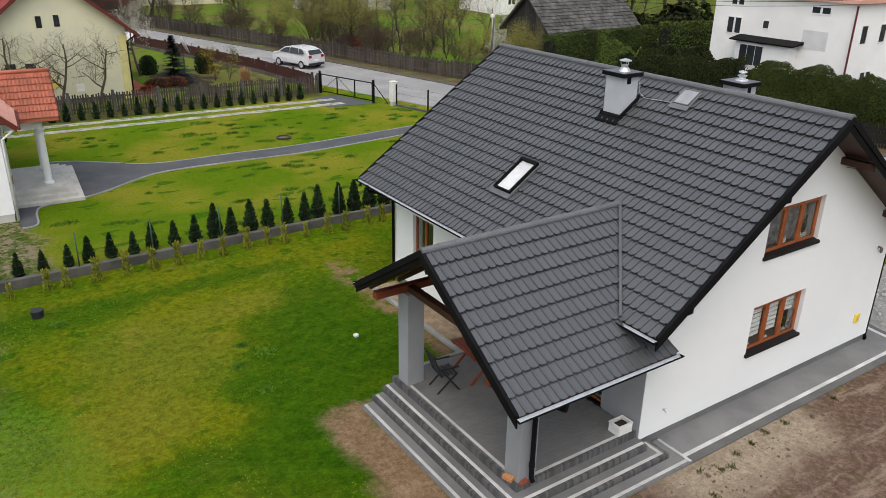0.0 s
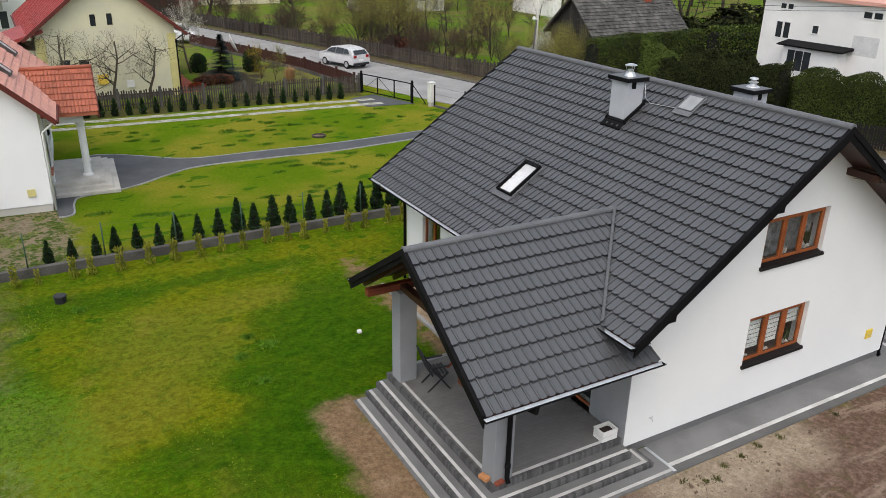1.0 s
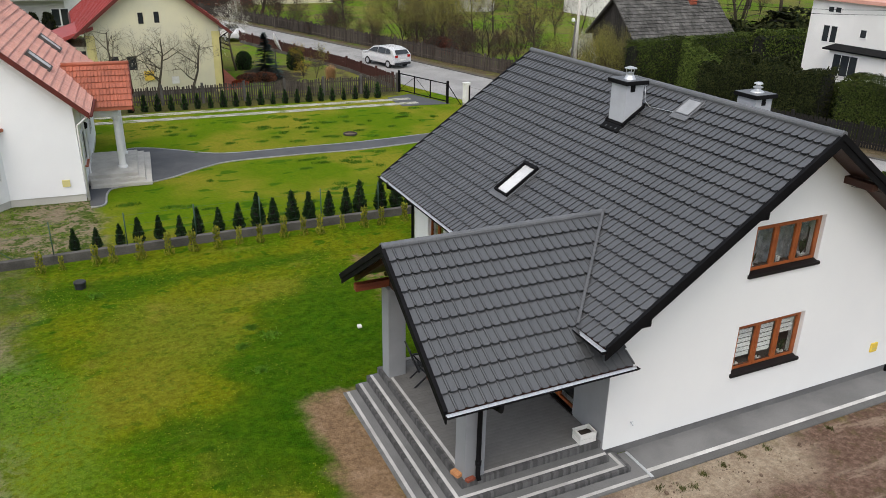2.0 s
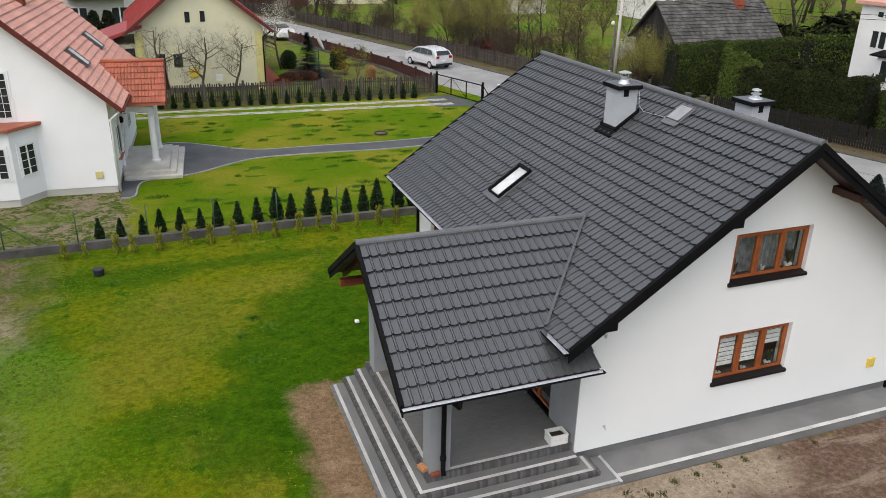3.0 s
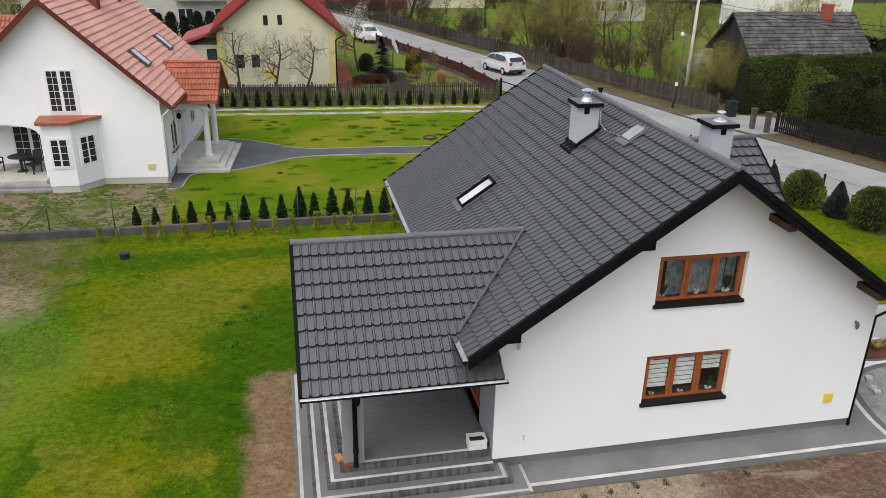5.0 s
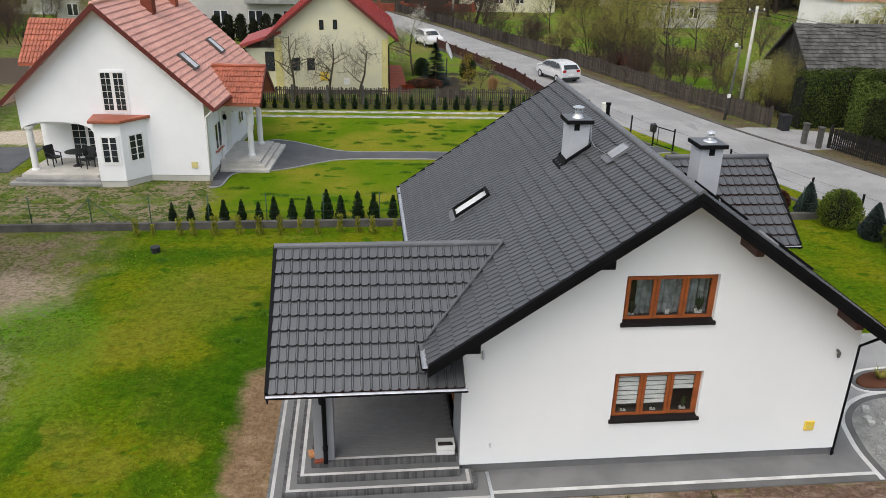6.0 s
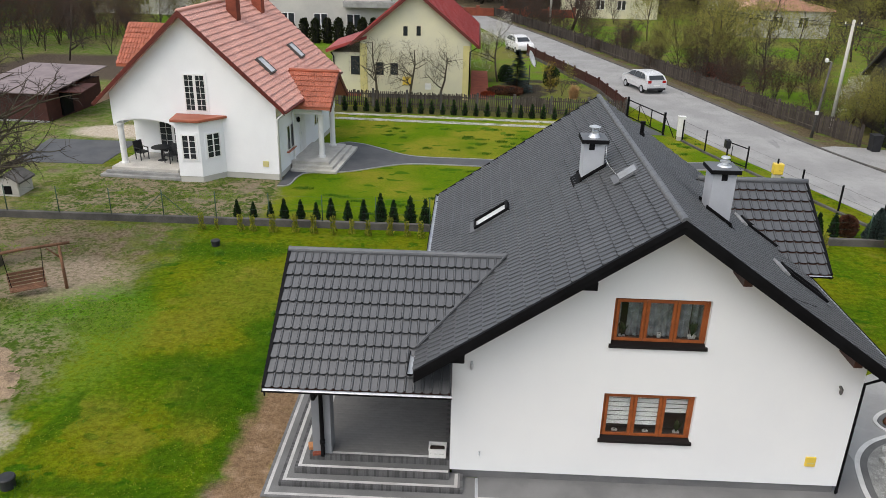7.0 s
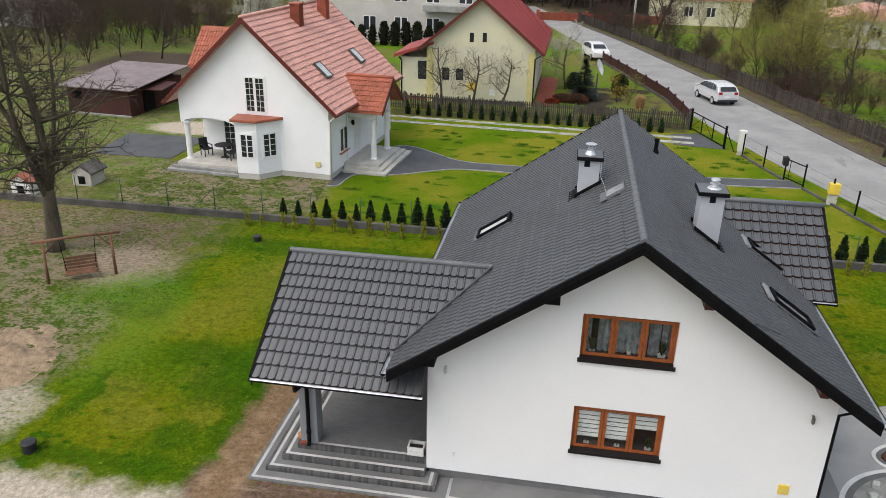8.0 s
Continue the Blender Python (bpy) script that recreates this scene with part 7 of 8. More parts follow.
car((13.9, 48.6, 0.02), -73, CAR_PAINT, "silver hatchback on the road, seen from behind")
car((4.8, 67.4, 0.02), 106, surf("white_car_paint", (0.7, 0.7, 0.7), (0.66, 0.66, 0.66), 2, 50, 0.25, 0.0, grain=0.02), "white car on the road by the bend")
g = Geo().prism([(23.2, 26.6), (25.6, 26.9), (27.4, 28.0), (26.8, 30.6), (24.2, 31.8), (22.2, 32.0), (21.0, 31.6)], "z", -0.02, 0.035)
single("gateway_paving", g, ASPHALT, "pale worn paving of the gateway", "paving", kind="structure")


# ---- plants ----
def branch(wood, tips, p, d, L, r, level, rnd, spread, droop):
    """One limb with its side limbs, tapered."""
    pts, rad = [p], [r]
    k = 4 if level < 3 else 2
    for i in range(k):
        d = (d + Vector((rnd.uniform(-1, 1), rnd.uniform(-1, 1), rnd.uniform(-0.6, 0.8) - droop)) * 0.22).normalized()
        p = p + d * (L / k)
        pts.append(p)
        rad.append(r * (1 - 0.65 * (i + 1) / k))
    wood.tube(pts, rad, 7 if level == 0 else (5 if level < 2 else 3), cap=level < 1)
    tips.append((p, d))
    return pts, rad


def tree_geo(seed, h, trunk, r, levels, kids, spread, droop=0.0, shrink=0.62, thin=0.5):
    rnd = random.Random(seed)
    wood, tips = Geo(), []
    todo = [(Vector((0, 0, -0.1)), Vector((rnd.uniform(-0.06, 0.06), rnd.uniform(-0.06, 0.06), 1)).normalized(), h, r, 0)]
    while todo:
        p, d, L, rr, lev = todo.pop()
        pts, rad = branch(wood, tips, p, d, L, rr, lev, rnd, spread, droop if lev else 0)
        if lev >= levels:
            continue
        n = kids[min(lev, len(kids) - 1)]
        for i in range(n):
            f = rnd.uniform(trunk, 1.0) if lev == 0 else rnd.uniform(0.25, 1.0)
            x = f * (len(pts) - 1)
            j = min(int(x), len(pts) - 2)
            q = pts[j].lerp(pts[j + 1], x - j)
            rq = (rad[j] + (rad[j + 1] - rad[j]) * (x - j)) * thin
            a = rnd.uniform(0, math.tau) if lev == 0 else rnd.uniform(0, math.tau)
            base = (pts[-1] - pts[0]).normalized()
            side = base.cross(Vector((math.cos(a), math.sin(a), 0.3))).normalized()
            nd = (base * (1 - spread) + side * spread + Vector((0, 0, 0.15))).normalized()
            todo.append((q, nd, L * shrink * rnd.uniform(0.6, 1.05) * (1.15 - 0.5 * f if lev == 0 else 1), max(rq, 0.005), lev + 1))
    return wood, tips


def leaf_geo(tips, n, size, scatter, seed):
    rnd = random.Random(seed)
    g = Geo()
    for _ in range(n):
        p, d = tips[rnd.randrange(len(tips))]
        q = p - d * rnd.uniform(0, scatter * 1.5) + Vector((rnd.gauss(0, 1), rnd.gauss(0, 1), rnd.gauss(0, 1))) * scatter * 0.5
        a = Vector((rnd.uniform(-1, 1), rnd.uniform(-1, 1), rnd.uniform(-1, 1))).normalized() * size * rnd.uniform(0.6, 1.3)
        b = a.cross(Vector((rnd.uniform(-1, 1), rnd.uniform(-1, 1), rnd.uniform(-1, 1))).normalized())
        g.face(q - a, q + b * 0.5, q + a, q - b * 0.5)
    return g


def tree(name, label, seed, h, trunk, r, levels, kids, spread, leaves, droop=0.0, bark=BARK, category="tree", group="", shrink=0.62, thin=0.5):
    """leaves: (material, how many, size, scatter) or None. Stands at the origin."""
    wood, tips = tree_geo(seed, h, trunk, r, levels, kids, spread, droop, shrink, thin)
    t = thing(name, (0, 0, 0), label, category, group)
    part("trunk", wood, bark, t, smooth=True)
    if leaves:
        m, n, size, sc = leaves
        part("crown", leaf_geo(tips, n, size, sc, seed + 1), m, t)
    return t


def place(ob, x, y, turn=0.0, k=1.0):
    ob.matrix_basis = pose(x, y, 0, 0, 0, turn) @ Matrix.Diagonal((k, k, k, 1))
    return ob


def again(ob, x, y, turn, k=1.0):
    c = copy_thing(ob, pose(x, y, 0, 0, 0, turn))
    c.matrix_basis = pose(x, y, 0, 0, 0, turn) @ Matrix.Diagonal((k, k, k, 1))
    return c


def cone_plant(name, label, seed, h, r, n, size, material, group, shape="cone", category="conifer"):
    """A dense small evergreen: a core and a coat of upright sprays."""
    rnd = random.Random(seed)
    t = thing(name, (0, 0, 0), label, category, group)

    def radius(z):
        if shape == "cone":
            return r * (1 - z) ** 0.8 * min(1, 0.55 + 3 * z)
        if shape == "ball":
            return r * math.sqrt(max(0.0, 1 - (2 * z - 0.85) ** 2 / 1.35))
        return r * (1 - 0.5 * z) * (0.8 + 0.2 * math.sin(z * 9))

    inner = 0.2 if shape == "loose" else 0.78
    core = Geo().lathe((0, 0, 0), [(max(radius(k / 8) * inner, 0.01), h * k / 8) for k in range(9)], 8)
    # dense shapes get the near-black core that paints their inner shade
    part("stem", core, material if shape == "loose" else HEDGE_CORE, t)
    g = Geo()
    for _ in range(n):
        z = rnd.random() ** (1.3 if shape == "cone" else 1.0)
        a = rnd.uniform(0, math.tau)
        rr = radius(z) * rnd.uniform(0.75, 1.12)
        if shape == "ball":
            rr *= 1 + 0.2 * noise.noise((math.cos(a) * 2.2 + seed, math.sin(a) * 2.2, z * 3.5))
        p = Vector((math.cos(a) * rr, math.sin(a) * rr, z * h + rnd.uniform(-0.02, 0.02)))
        out = Vector((math.cos(a), math.sin(a), 0))
        d = (out * rnd.uniform(0.2, 0.9) + Vector((rnd.uniform(-0.3, 0.3), rnd.uniform(-0.3, 0.3), rnd.uniform(0.3, 1.0)))).normalized()
        s = d.cross(Vector((rnd.uniform(-1, 1), rnd.uniform(-1, 1), rnd.uniform(-1, 1)))).normalized()
        L = size * rnd.uniform(0.6, 1.3)
        g.face(p - d * L * 0.5, p + s * L * 0.28, p + d * L * 0.7, p - s * L * 0.28)
    part("foliage", g, material, t)
    return t


rnd = random.Random(11)
# rows along the boundary: dark small conifers behind, golden shrubs in front
proto = [cone_plant("small_conifer", "small dark conical conifer in a row", 20 + i, 1.0, 0.235, 520, 0.11, THUJA, "conifers along the fence") for i in range(3)]
xs = [-9.85 + 0.69 * i + rnd.uniform(-0.08, 0.08) for i in range(38)]
for i, x in enumerate(xs):
    k = (0.72 + 0.4 * min(1, i / 9)) * rnd.uniform(0.85, 1.12)
    ob = proto[i] if i < 3 else None
    if ob:
        place(ob, x, 16.65, rnd.uniform(0, 360), k)
    else:
        again(proto[i % 3], x, 16.65 + rnd.uniform(-0.07, 0.07), rnd.uniform(0, 360), k)
proto = [cone_plant("golden_shrub", "young yellow-green shrub in a row", 30 + i, 0.72, 0.17, 200, 0.085, YELLOW_SHRUB, "shrubs along the fence", "loose", "shrub") for i in range(3)]
for i in range(34):
    x = -10.95 + 0.78 * i + rnd.uniform(-0.15, 0.15)
    k = rnd.uniform(0.65, 1.15)
    if i < 3:
        place(proto[i], x, 15.05, rnd.uniform(0, 360), k)
    else:
        again(proto[i % 3], x, 15.05 + rnd.uniform(-0.12, 0.12), rnd.uniform(0, 360), k)
proto = [cone_plant("hedge_conifer", "tiny dark conifer by the picket fence", 40 + i, 0.85, 0.2, 200, 0.14, THUJA, "conifers along the drive") for i in range(2)]
for i in range(24):
    x = -8.6 + 0.755 * i
    y = 38.0 - 0.062 * (x + 8.6)
    k = rnd.uniform(0.8, 1.15)
    if i < 2:
        place(proto[i], x, y, rnd.uniform(0, 360), k)
    else:
        again(proto[i % 2], x, y, rnd.uniform(0, 360), k)
# evergreens by the street fence
for x, y, h, r, m, lab, sh, seed in ((16.4, 16.9, 0.9, 0.4, BROWN_LEAF, "brown dry shrub by the fence", "ball", 51), (17.3, 16.2, 1.5, 0.55, BLUE_FIR, "blue-grey pointed conifer by the fence", "cone", 52), (18.0, 14.9, 1.55, 0.8, ROUND_LEAF, "round yellow-green conifer by the fence", "ball", 53), (18.6, 13.4, 1.5, 0.6, BLUE_FIR, "blue-grey pointed conifer by the fence", "cone", 54), (19.1, 11.9, 1.7, 0.9, ROUND_LEAF, "round yellow-green conifer by the fence", "ball", 55), (19.6, 10.2, 1.6, 0.7, BLUE_FIR, "blue-grey pointed conifer by the fence", "cone", 56), (20.0, 8.4, 1.7, 0.9, HEDGE, "round green conifer by the fence", "ball", 57)):
    place(cone_plant("round_conifer" if sh == "ball" else "blue_conifer", lab, seed, h, r, 4000, 0.1, m, "evergreens by the street", sh), x, y)
# grass-like plant in the mulch bed
g = Geo()
for _ in range(120):
    a, L = rnd.uniform(0, math.tau), rnd.uniform(0.25, 0.5)
    d = Vector((math.cos(a) * 0.6, math.sin(a) * 0.6, rnd.uniform(0.4, 1))).normalized() * L
    s = Vector((-math.sin(a), math.cos(a), 0)) * 0.012
    o = Vector((12.15, 3.05, 0.08))
    g.face(o - s, o + s, o + d)
single("spiky_plant", g, BRIGHT_LEAF, "spiky green grass-like plant in mulch", "plant")
for i in range(16):
    x, y = rnd.uniform(10.5, 13), rnd.uniform(0.2, 2.2)
    s = rnd.uniform(0.06, 0.16)
    g = Geo().obox((x, y, 0.04 + s * 0.3), (s * 1.4, s, s * 0.7), Matrix.Rotation(rnd.uniform(0, 3), 3, "Z") @ Matrix.Rotation(rnd.uniform(-0.2, 0.2), 3, "X"))
    single("stone", g, STONE, "pale rough stone on the gravel", "stone", "stones on the gravel", bevel=0.02)

# the large bare tree by the swing
def limb(wood, p, d, L, r0, r1, k, sides, rnd, lift, wander=0.16):
    """A tapered, slightly crooked limb; gives its points."""
    pts, rad = [p], [r0]
    for i in range(k):
        d = (d + Vector((rnd.uniform(-1, 1), rnd.uniform(-1, 1), rnd.uniform(-1, 1))) * wander + Vector((0, 0, lift))).normalized()
        p = p + d * (L / k)
        pts.append(p)
        rad.append(r0 + (r1 - r0) * (i + 1) / k)
    wood.tube(pts, rad, sides, cap=sides > 5)
    return pts, rad


def sideways(d, rnd, out):
    a = Vector((rnd.uniform(-1, 1), rnd.uniform(-1, 1), rnd.uniform(-1, 1)))
    return (d * (1 - out) + d.cross(a).normalized() * out).normalized()


def big_tree(seed):
    rnd = random.Random(seed)
    trunk, twigs = Geo(), Geo()
    limbs = trunk
    tp, tr = limb(trunk, Vector((0, 0, -0.1)), Vector((0.02, 0, 1)), 2.6, 0.36, 0.24, 5, 10, rnd, 0.05, 0.05)
    for j in range(5):
        a = j * 1.26 + rnd.uniform(-0.3, 0.3)
        d = Vector((math.cos(a), math.sin(a), 2.6 if j else 9)).normalized()
        lp, lr = limb(limbs, tp[-1 - (j % 2)], d, rnd.uniform(6.0, 8.2), 0.15 if j else 0.19, 0.03, 9, 7, rnd, 0.05, 0.1)
        for q in range(16):
            x = rnd.uniform(0.4, 8.9)
            i = int(x)
            p = lp[i].lerp(lp[i + 1], x - i)
            a2 = rnd.uniform(0, math.tau)
            out = Vector((math.cos(a2), math.sin(a2), rnd.uniform(-0.1, 0.7))).normalized()
            L = rnd.uniform(1.6, 4.2) * (1.1 - 0.06 * x)
            sp, sr = limb(limbs, p, out, L, min(lr[i] * 0.5, 0.055), 0.014, 6, 5, rnd, 0.04, 0.22)
            for _ in range(9):
                y = rnd.uniform(0.8, 5.9)
                i2 = int(y)
                d2 = sideways((sp[i2 + 1] - sp[i2]).normalized(), rnd, 0.62)
                wp, wr = limb(twigs, sp[i2].lerp(sp[i2 + 1], y - i2), d2, rnd.uniform(0.5, 1.3), 0.015, 0.007, 3, 3, rnd, 0.03, 0.3)
                for _ in range(5):
                    i3 = rnd.randrange(3)
                    limb(twigs, wp[i3].lerp(wp[i3 + 1], rnd.random()), sideways(d2, rnd, 0.6), rnd.uniform(0.2, 0.5), 0.008, 0.005, 2, 3, rnd, 0.02, 0.35)
    t = thing("bare_tree", (0, 0, 0), "large leafless tree with many fine grey-brown twigs", "tree")
    part("trunk", trunk, BARK, t, smooth=True)
    part("crown", twigs, DARK_BARK, t, "fine bare twigs", kind="stuff")
    return t


place(big_tree(5), -17.3, 10.75, 40)
# blossoming fruit trees in front of the cream house
for x, y, seed, h, m, n in ((-6.75, 41.6, 61, 4.6, BLOSSOM, 90), (-4.4, 41.4, 62, 4.2, BLOSSOM, 140), (-2.3, 41.5, 63, 3.6, BLOSSOM, 120), (2.2, 50.0, 64, 4.6, BLOSSOM, 1500), (28.6, 40.5, 65, 3.2, BLOSSOM, 2200), (26.2, 38.6, 66, 2.4, BLOSSOM, 1200)):
    t = tree("fruit_tree", "small fruit tree with sparse white blossom", seed, h * 0.98, 0.3, 0.1, 3, (9, 7, 6), 0.8, (m, n * 6, 0.03, 0.2), -0.05, BARK, group="fruit trees", shrink=0.66, thin=0.6)
    place(t, x, y, seed * 40)
# shrubs and spruce in the cream house's garden
t = thing("spruce", (0, 0, 0), "young blue-grey spruce in the front garden", "conifer")
wood, g = Geo().tube([(0, 0, 0), (0, 0, 3.2)], [0.06, 0.01], 6), Geo()
for k in range(480):
    z = 3.1 * rnd.random() ** 1.4 + 0.1
    a, L = rnd.uniform(0, math.tau), (3.4 - z) * 0.42 * rnd.uniform(0.7, 1.1)
    o = Vector((0, 0, z))
    for j in range(5):
        p = o + Vector((math.cos(a), math.sin(a), -0.15)) * L * (j + 1) / 5
        s = Vector((-math.sin(a), math.cos(a), 0.1)) * 0.13
        g.face(p - s, p + Vector((math.cos(a), math.sin(a), 0.2)) * 0.13, p + s, p - Vector((math.cos(a), math.sin(a), 0.2)) * 0.06)
part("trunk", wood, BARK, t)
part("crown", g, BLUE_FIR, t)
place(t, 3.6, 46.3)
for x, y, h, r, m, lab, sh, seed in ((2.85, 50.3, 1.35, 0.6, THUJA, "dark rounded conifer in the front garden", "ball", 71), (6.5, 48.9, 1.6, 0.62, THUJA, "dark rounded conifer in the front garden", "ball", 72), (2.3, 45.2, 0.55, 0.9, BROWN_LEAF, "low reddish-brown heather shrub", "ball", 74), (3.2, 45.0, 0.6, 0.8, BROWN_LEAF, "low reddish-brown heather shrub", "ball", 75), (1.3, 44.2, 0.3, 0.5, RED_SHRUB, "low red-leaved shrub on dark soil", "ball", 76)):
    place(cone_plant("garden_shrub", lab, seed, h, r, 1500, 0.12, m, "front garden shrubs", sh, "shrub"), x, y)
t = tree("forsythia", "loose shrub with yellow spring flowers", 77, 1.9, 0.02, 0.025, 2, (22, 9), 0.5, (FORSYTHIA, 1600, 0.032, 0.2), 0.0, DARK_BARK, category="shrub")
place(t, 6.2, 45.5)
place(tree("budding_shrub", "loose grey-green budding shrub", 78, 1.9, 0.02, 0.025, 2, (24, 9), 0.5, (BRIGHT_LEAF, 900, 0.04, 0.25), 0.0, DARK_BARK, category="shrub"), 7.0, 45.0)
g = Geo()
for _ in range(900):
    a, L, o = rnd.uniform(0, math.tau), rnd.uniform(0.6, 1.25), rnd.uniform(0.05, 0.6)
    q = Vector((7.8 + rnd.gauss(0, 0.1), 44.0 + rnd.gauss(0, 0.1), 0))
    d = Vector((math.cos(a) * o, math.sin(a) * o, 1)).normalized() * L
    s = Vector((-math.sin(a), math.cos(a), 0)) * 0.014
    g.face(q - s, q + s, q + d)
single("ornamental_grass", g, DRY_GRASS, "tan dry clump of ornamental grass", "grass clump")


# ---- hedges ----
def hedge(name, label, a, b, w, h, material, seed, wild=0.15, n=9000, size=0.16):
    rnd = random.Random(seed)
    a, b = Vector((*a, 0)), Vector((*b, 0))
    d = (b - a)
    L = d.length
    d /= L
    o = Vector((-d.y, d.x, 0))
    t = thing(name, (a + b) / 2, label, "hedge")

    def bulge(u, v):
        q = a + d * u
        return 1 + wild * (noise.noise((q.x * 0.45 + seed, q.y * 0.45, v * 0.5)) + 0.55 * noise.noise((q.x * 1.5 + seed, q.y * 1.5, v * 1.3)))

    core = Geo()
    k = max(4, int(L / 0.7))
    prof = [(-0.5, 0), (-0.52, 0.55), (-0.42, 0.93), (0, 1.0), (0.42, 0.93), (0.52, 0.55), (0.5, 0)]
    for i in range(k + 1):
        u = L * i / k
        for s, z in prof:
            q = a + d * u + o * (s * w * 0.78 * bulge(u, s)) + Vector((0, 0, z * h * 0.9 * bulge(u, 7)))
            core.v.append(tuple(q))
    m = len(prof)
    for i in range(k):
        for j in range(m - 1):
            core.f.append((i * m + j, (i + 1) * m + j, (i + 1) * m + j + 1, i * m + j + 1))
    core.f.append(tuple(range(m)))
    core.f.append(tuple(range(k * m, k * m + m))[::-1])
    # core coloured near black, as the shade seen through gaps in the foliage
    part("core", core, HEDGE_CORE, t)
    g = Geo()
    for _ in range(n):
        u = rnd.uniform(-0.1, L + 0.1)
        e = rnd.random() * (2 * h + w)
        if e < h:
            s, z, out = -0.5, e / h, -o
        elif e < h + w:
            s, z, out = (e - h) / w - 0.5, 1.0, Vector((0, 0, 1))
        else:
            s, z, out = 0.5, (e - h - w) / h, o
        if u < 0.1 or u > L - 0.1:
            s = rnd.uniform(-0.5, 0.5)
            z = rnd.random()
        rounded = 1 - 0.14 * max(0, z - 0.8) / 0.2 if abs(s) > 0.4 else 1
        q = a + d * u + o * (s * w * bulge(u, s) * rounded) + Vector((0, 0, z * h * bulge(u, 7) * (1 - 0.12 * max(0, abs(s) - 0.35)))) + out * (0.07 - abs(rnd.gauss(0, 0.17)))
        f = (out + Vector((rnd.uniform(-1, 1), rnd.uniform(-1, 1), rnd.uniform(-0.4, 1))) * 0.9).normalized()
        x = f.cross(Vector((rnd.uniform(-1, 1), rnd.uniform(-1, 1), rnd.uniform(-1, 1)))).normalized()
        y = f.cross(x)
        sz = size * rnd.uniform(0.5, 1.3)
        g.face(q - x * sz, q - y * sz * 0.6, q + x * sz, q + y * sz * 0.6)
    part("foliage", g, material, t)
    return t


hedge("trimmed_hedge", "tall trimmed dark green conifer hedge", (25.3, 32.2), (36.5, 33.2), 1.3, 3.55, HEDGE, 1, 0.07, 36000, 0.055)
hedge("trimmed_hedge", "tall trimmed green hedge behind the first", (35.5, 31.0), (46, 30.0), 1.3, 4.0, HEDGE, 2, 0.06, 16000, 0.08)
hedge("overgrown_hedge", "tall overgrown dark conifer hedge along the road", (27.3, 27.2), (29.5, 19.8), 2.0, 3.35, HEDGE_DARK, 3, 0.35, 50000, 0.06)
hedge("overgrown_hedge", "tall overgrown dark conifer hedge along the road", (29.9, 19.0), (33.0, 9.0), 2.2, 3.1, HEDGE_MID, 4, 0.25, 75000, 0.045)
hedge("overgrown_hedge", "bright topped conifer hedge by the gateway", (27.4, 29.4), (29.0, 26.8), 1.8, 3.5, HEDGE, 5, 0.4, 26000, 0.06)
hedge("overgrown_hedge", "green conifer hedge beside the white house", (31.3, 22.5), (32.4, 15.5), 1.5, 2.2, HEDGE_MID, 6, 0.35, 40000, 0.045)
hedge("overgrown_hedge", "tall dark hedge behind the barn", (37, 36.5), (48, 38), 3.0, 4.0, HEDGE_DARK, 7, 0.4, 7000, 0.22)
proto = [cone_plant("cypress", "dark egg-shaped conifer in a row before the grey house", 90 + i, 2.5, 0.55, 700, 0.2, HEDGE_DARK, "conifers by the grey house", "ball") for i in range(2)]
for i in range(13):
    x, y, k = -25.5 + 1.25 * i, 69.5 + rnd.uniform(-0.2, 0.2), rnd.uniform(0.75, 1.15)
    if i < 2:
        place(proto[i], x, y, rnd.uniform(0, 360), k)
    else:
        again(proto[i % 2], x, y, rnd.uniform(0, 360), k)

# ---- orchard and far trees ----
kinds = [
    tree("orchard_tree", "orchard tree with pale spring leaves", 81, 4.6, 0.2, 0.08, 3, (11, 8, 7), 0.6, (BRIGHT_LEAF, 3200, 0.06, 0.35), 0.02, DARK_BARK, group="orchard trees"),
    tree("orchard_tree", "bare dark orchard tree", 82, 4.4, 0.2, 0.085, 3, (12, 9, 8), 0.62, None, 0.02, DARK_BARK, group="orchard trees"),
    tree("willow_shrub", "wide yellow-green willow shrub", 83, 4.6, 0.03, 0.05, 3, (20, 8, 5), 0.42, (BRIGHT_LEAF, 15000, 0.032, 0.5), 0.04, DARK_BARK, group="shrubs across the road"),
    tree("brown_shrub", "wide leafless brown shrub", 84, 3.6, 0.03, 0.04, 3, (22, 9, 5), 0.45, (BROWN_LEAF, 900, 0.05, 0.4), 0.04, DARK_BARK, group="shrubs across the road"),
    tree("tall_tree", "tall leafless tree with fine twigs", 85, 11, 0.12, 0.22, 3, (16, 8, 6), 0.5, (BROWN_LEAF, 1200, 0.1, 0.5), 0.0, DARK_BARK, group="far trees"),
    tree("tall_tree", "tall tree with pale green spring leaves", 86, 10, 0.1, 0.2, 3, (16, 8, 5), 0.5, (BRIGHT_LEAF, 3000, 0.13, 0.6), 0.0, DARK_BARK, group="far trees"),
]
orchard = [(0, 22.8, 57, 1.0), (1, 22.2, 61.7, 1.0), (0, 27, 59, 1.0), (1, 30, 55.5, 1.1), (0, 26, 66, 1.1), (1, 27.2, 72, 1.2), (0, 32, 64, 1), (1, 24, 50, 0.9), (0, 28, 49, 0.9), (1, 33, 50, 1), (0, 34, 44, 1), (0, 25.4, 35.6, 0.6), (0, 40, 46, 1.1), (1, 44, 42, 1.2), (0, 46, 56, 1.2), (1, 38, 66, 1.2), (0, 20, 78, 1.1), (1, 34, 78, 1.3)]
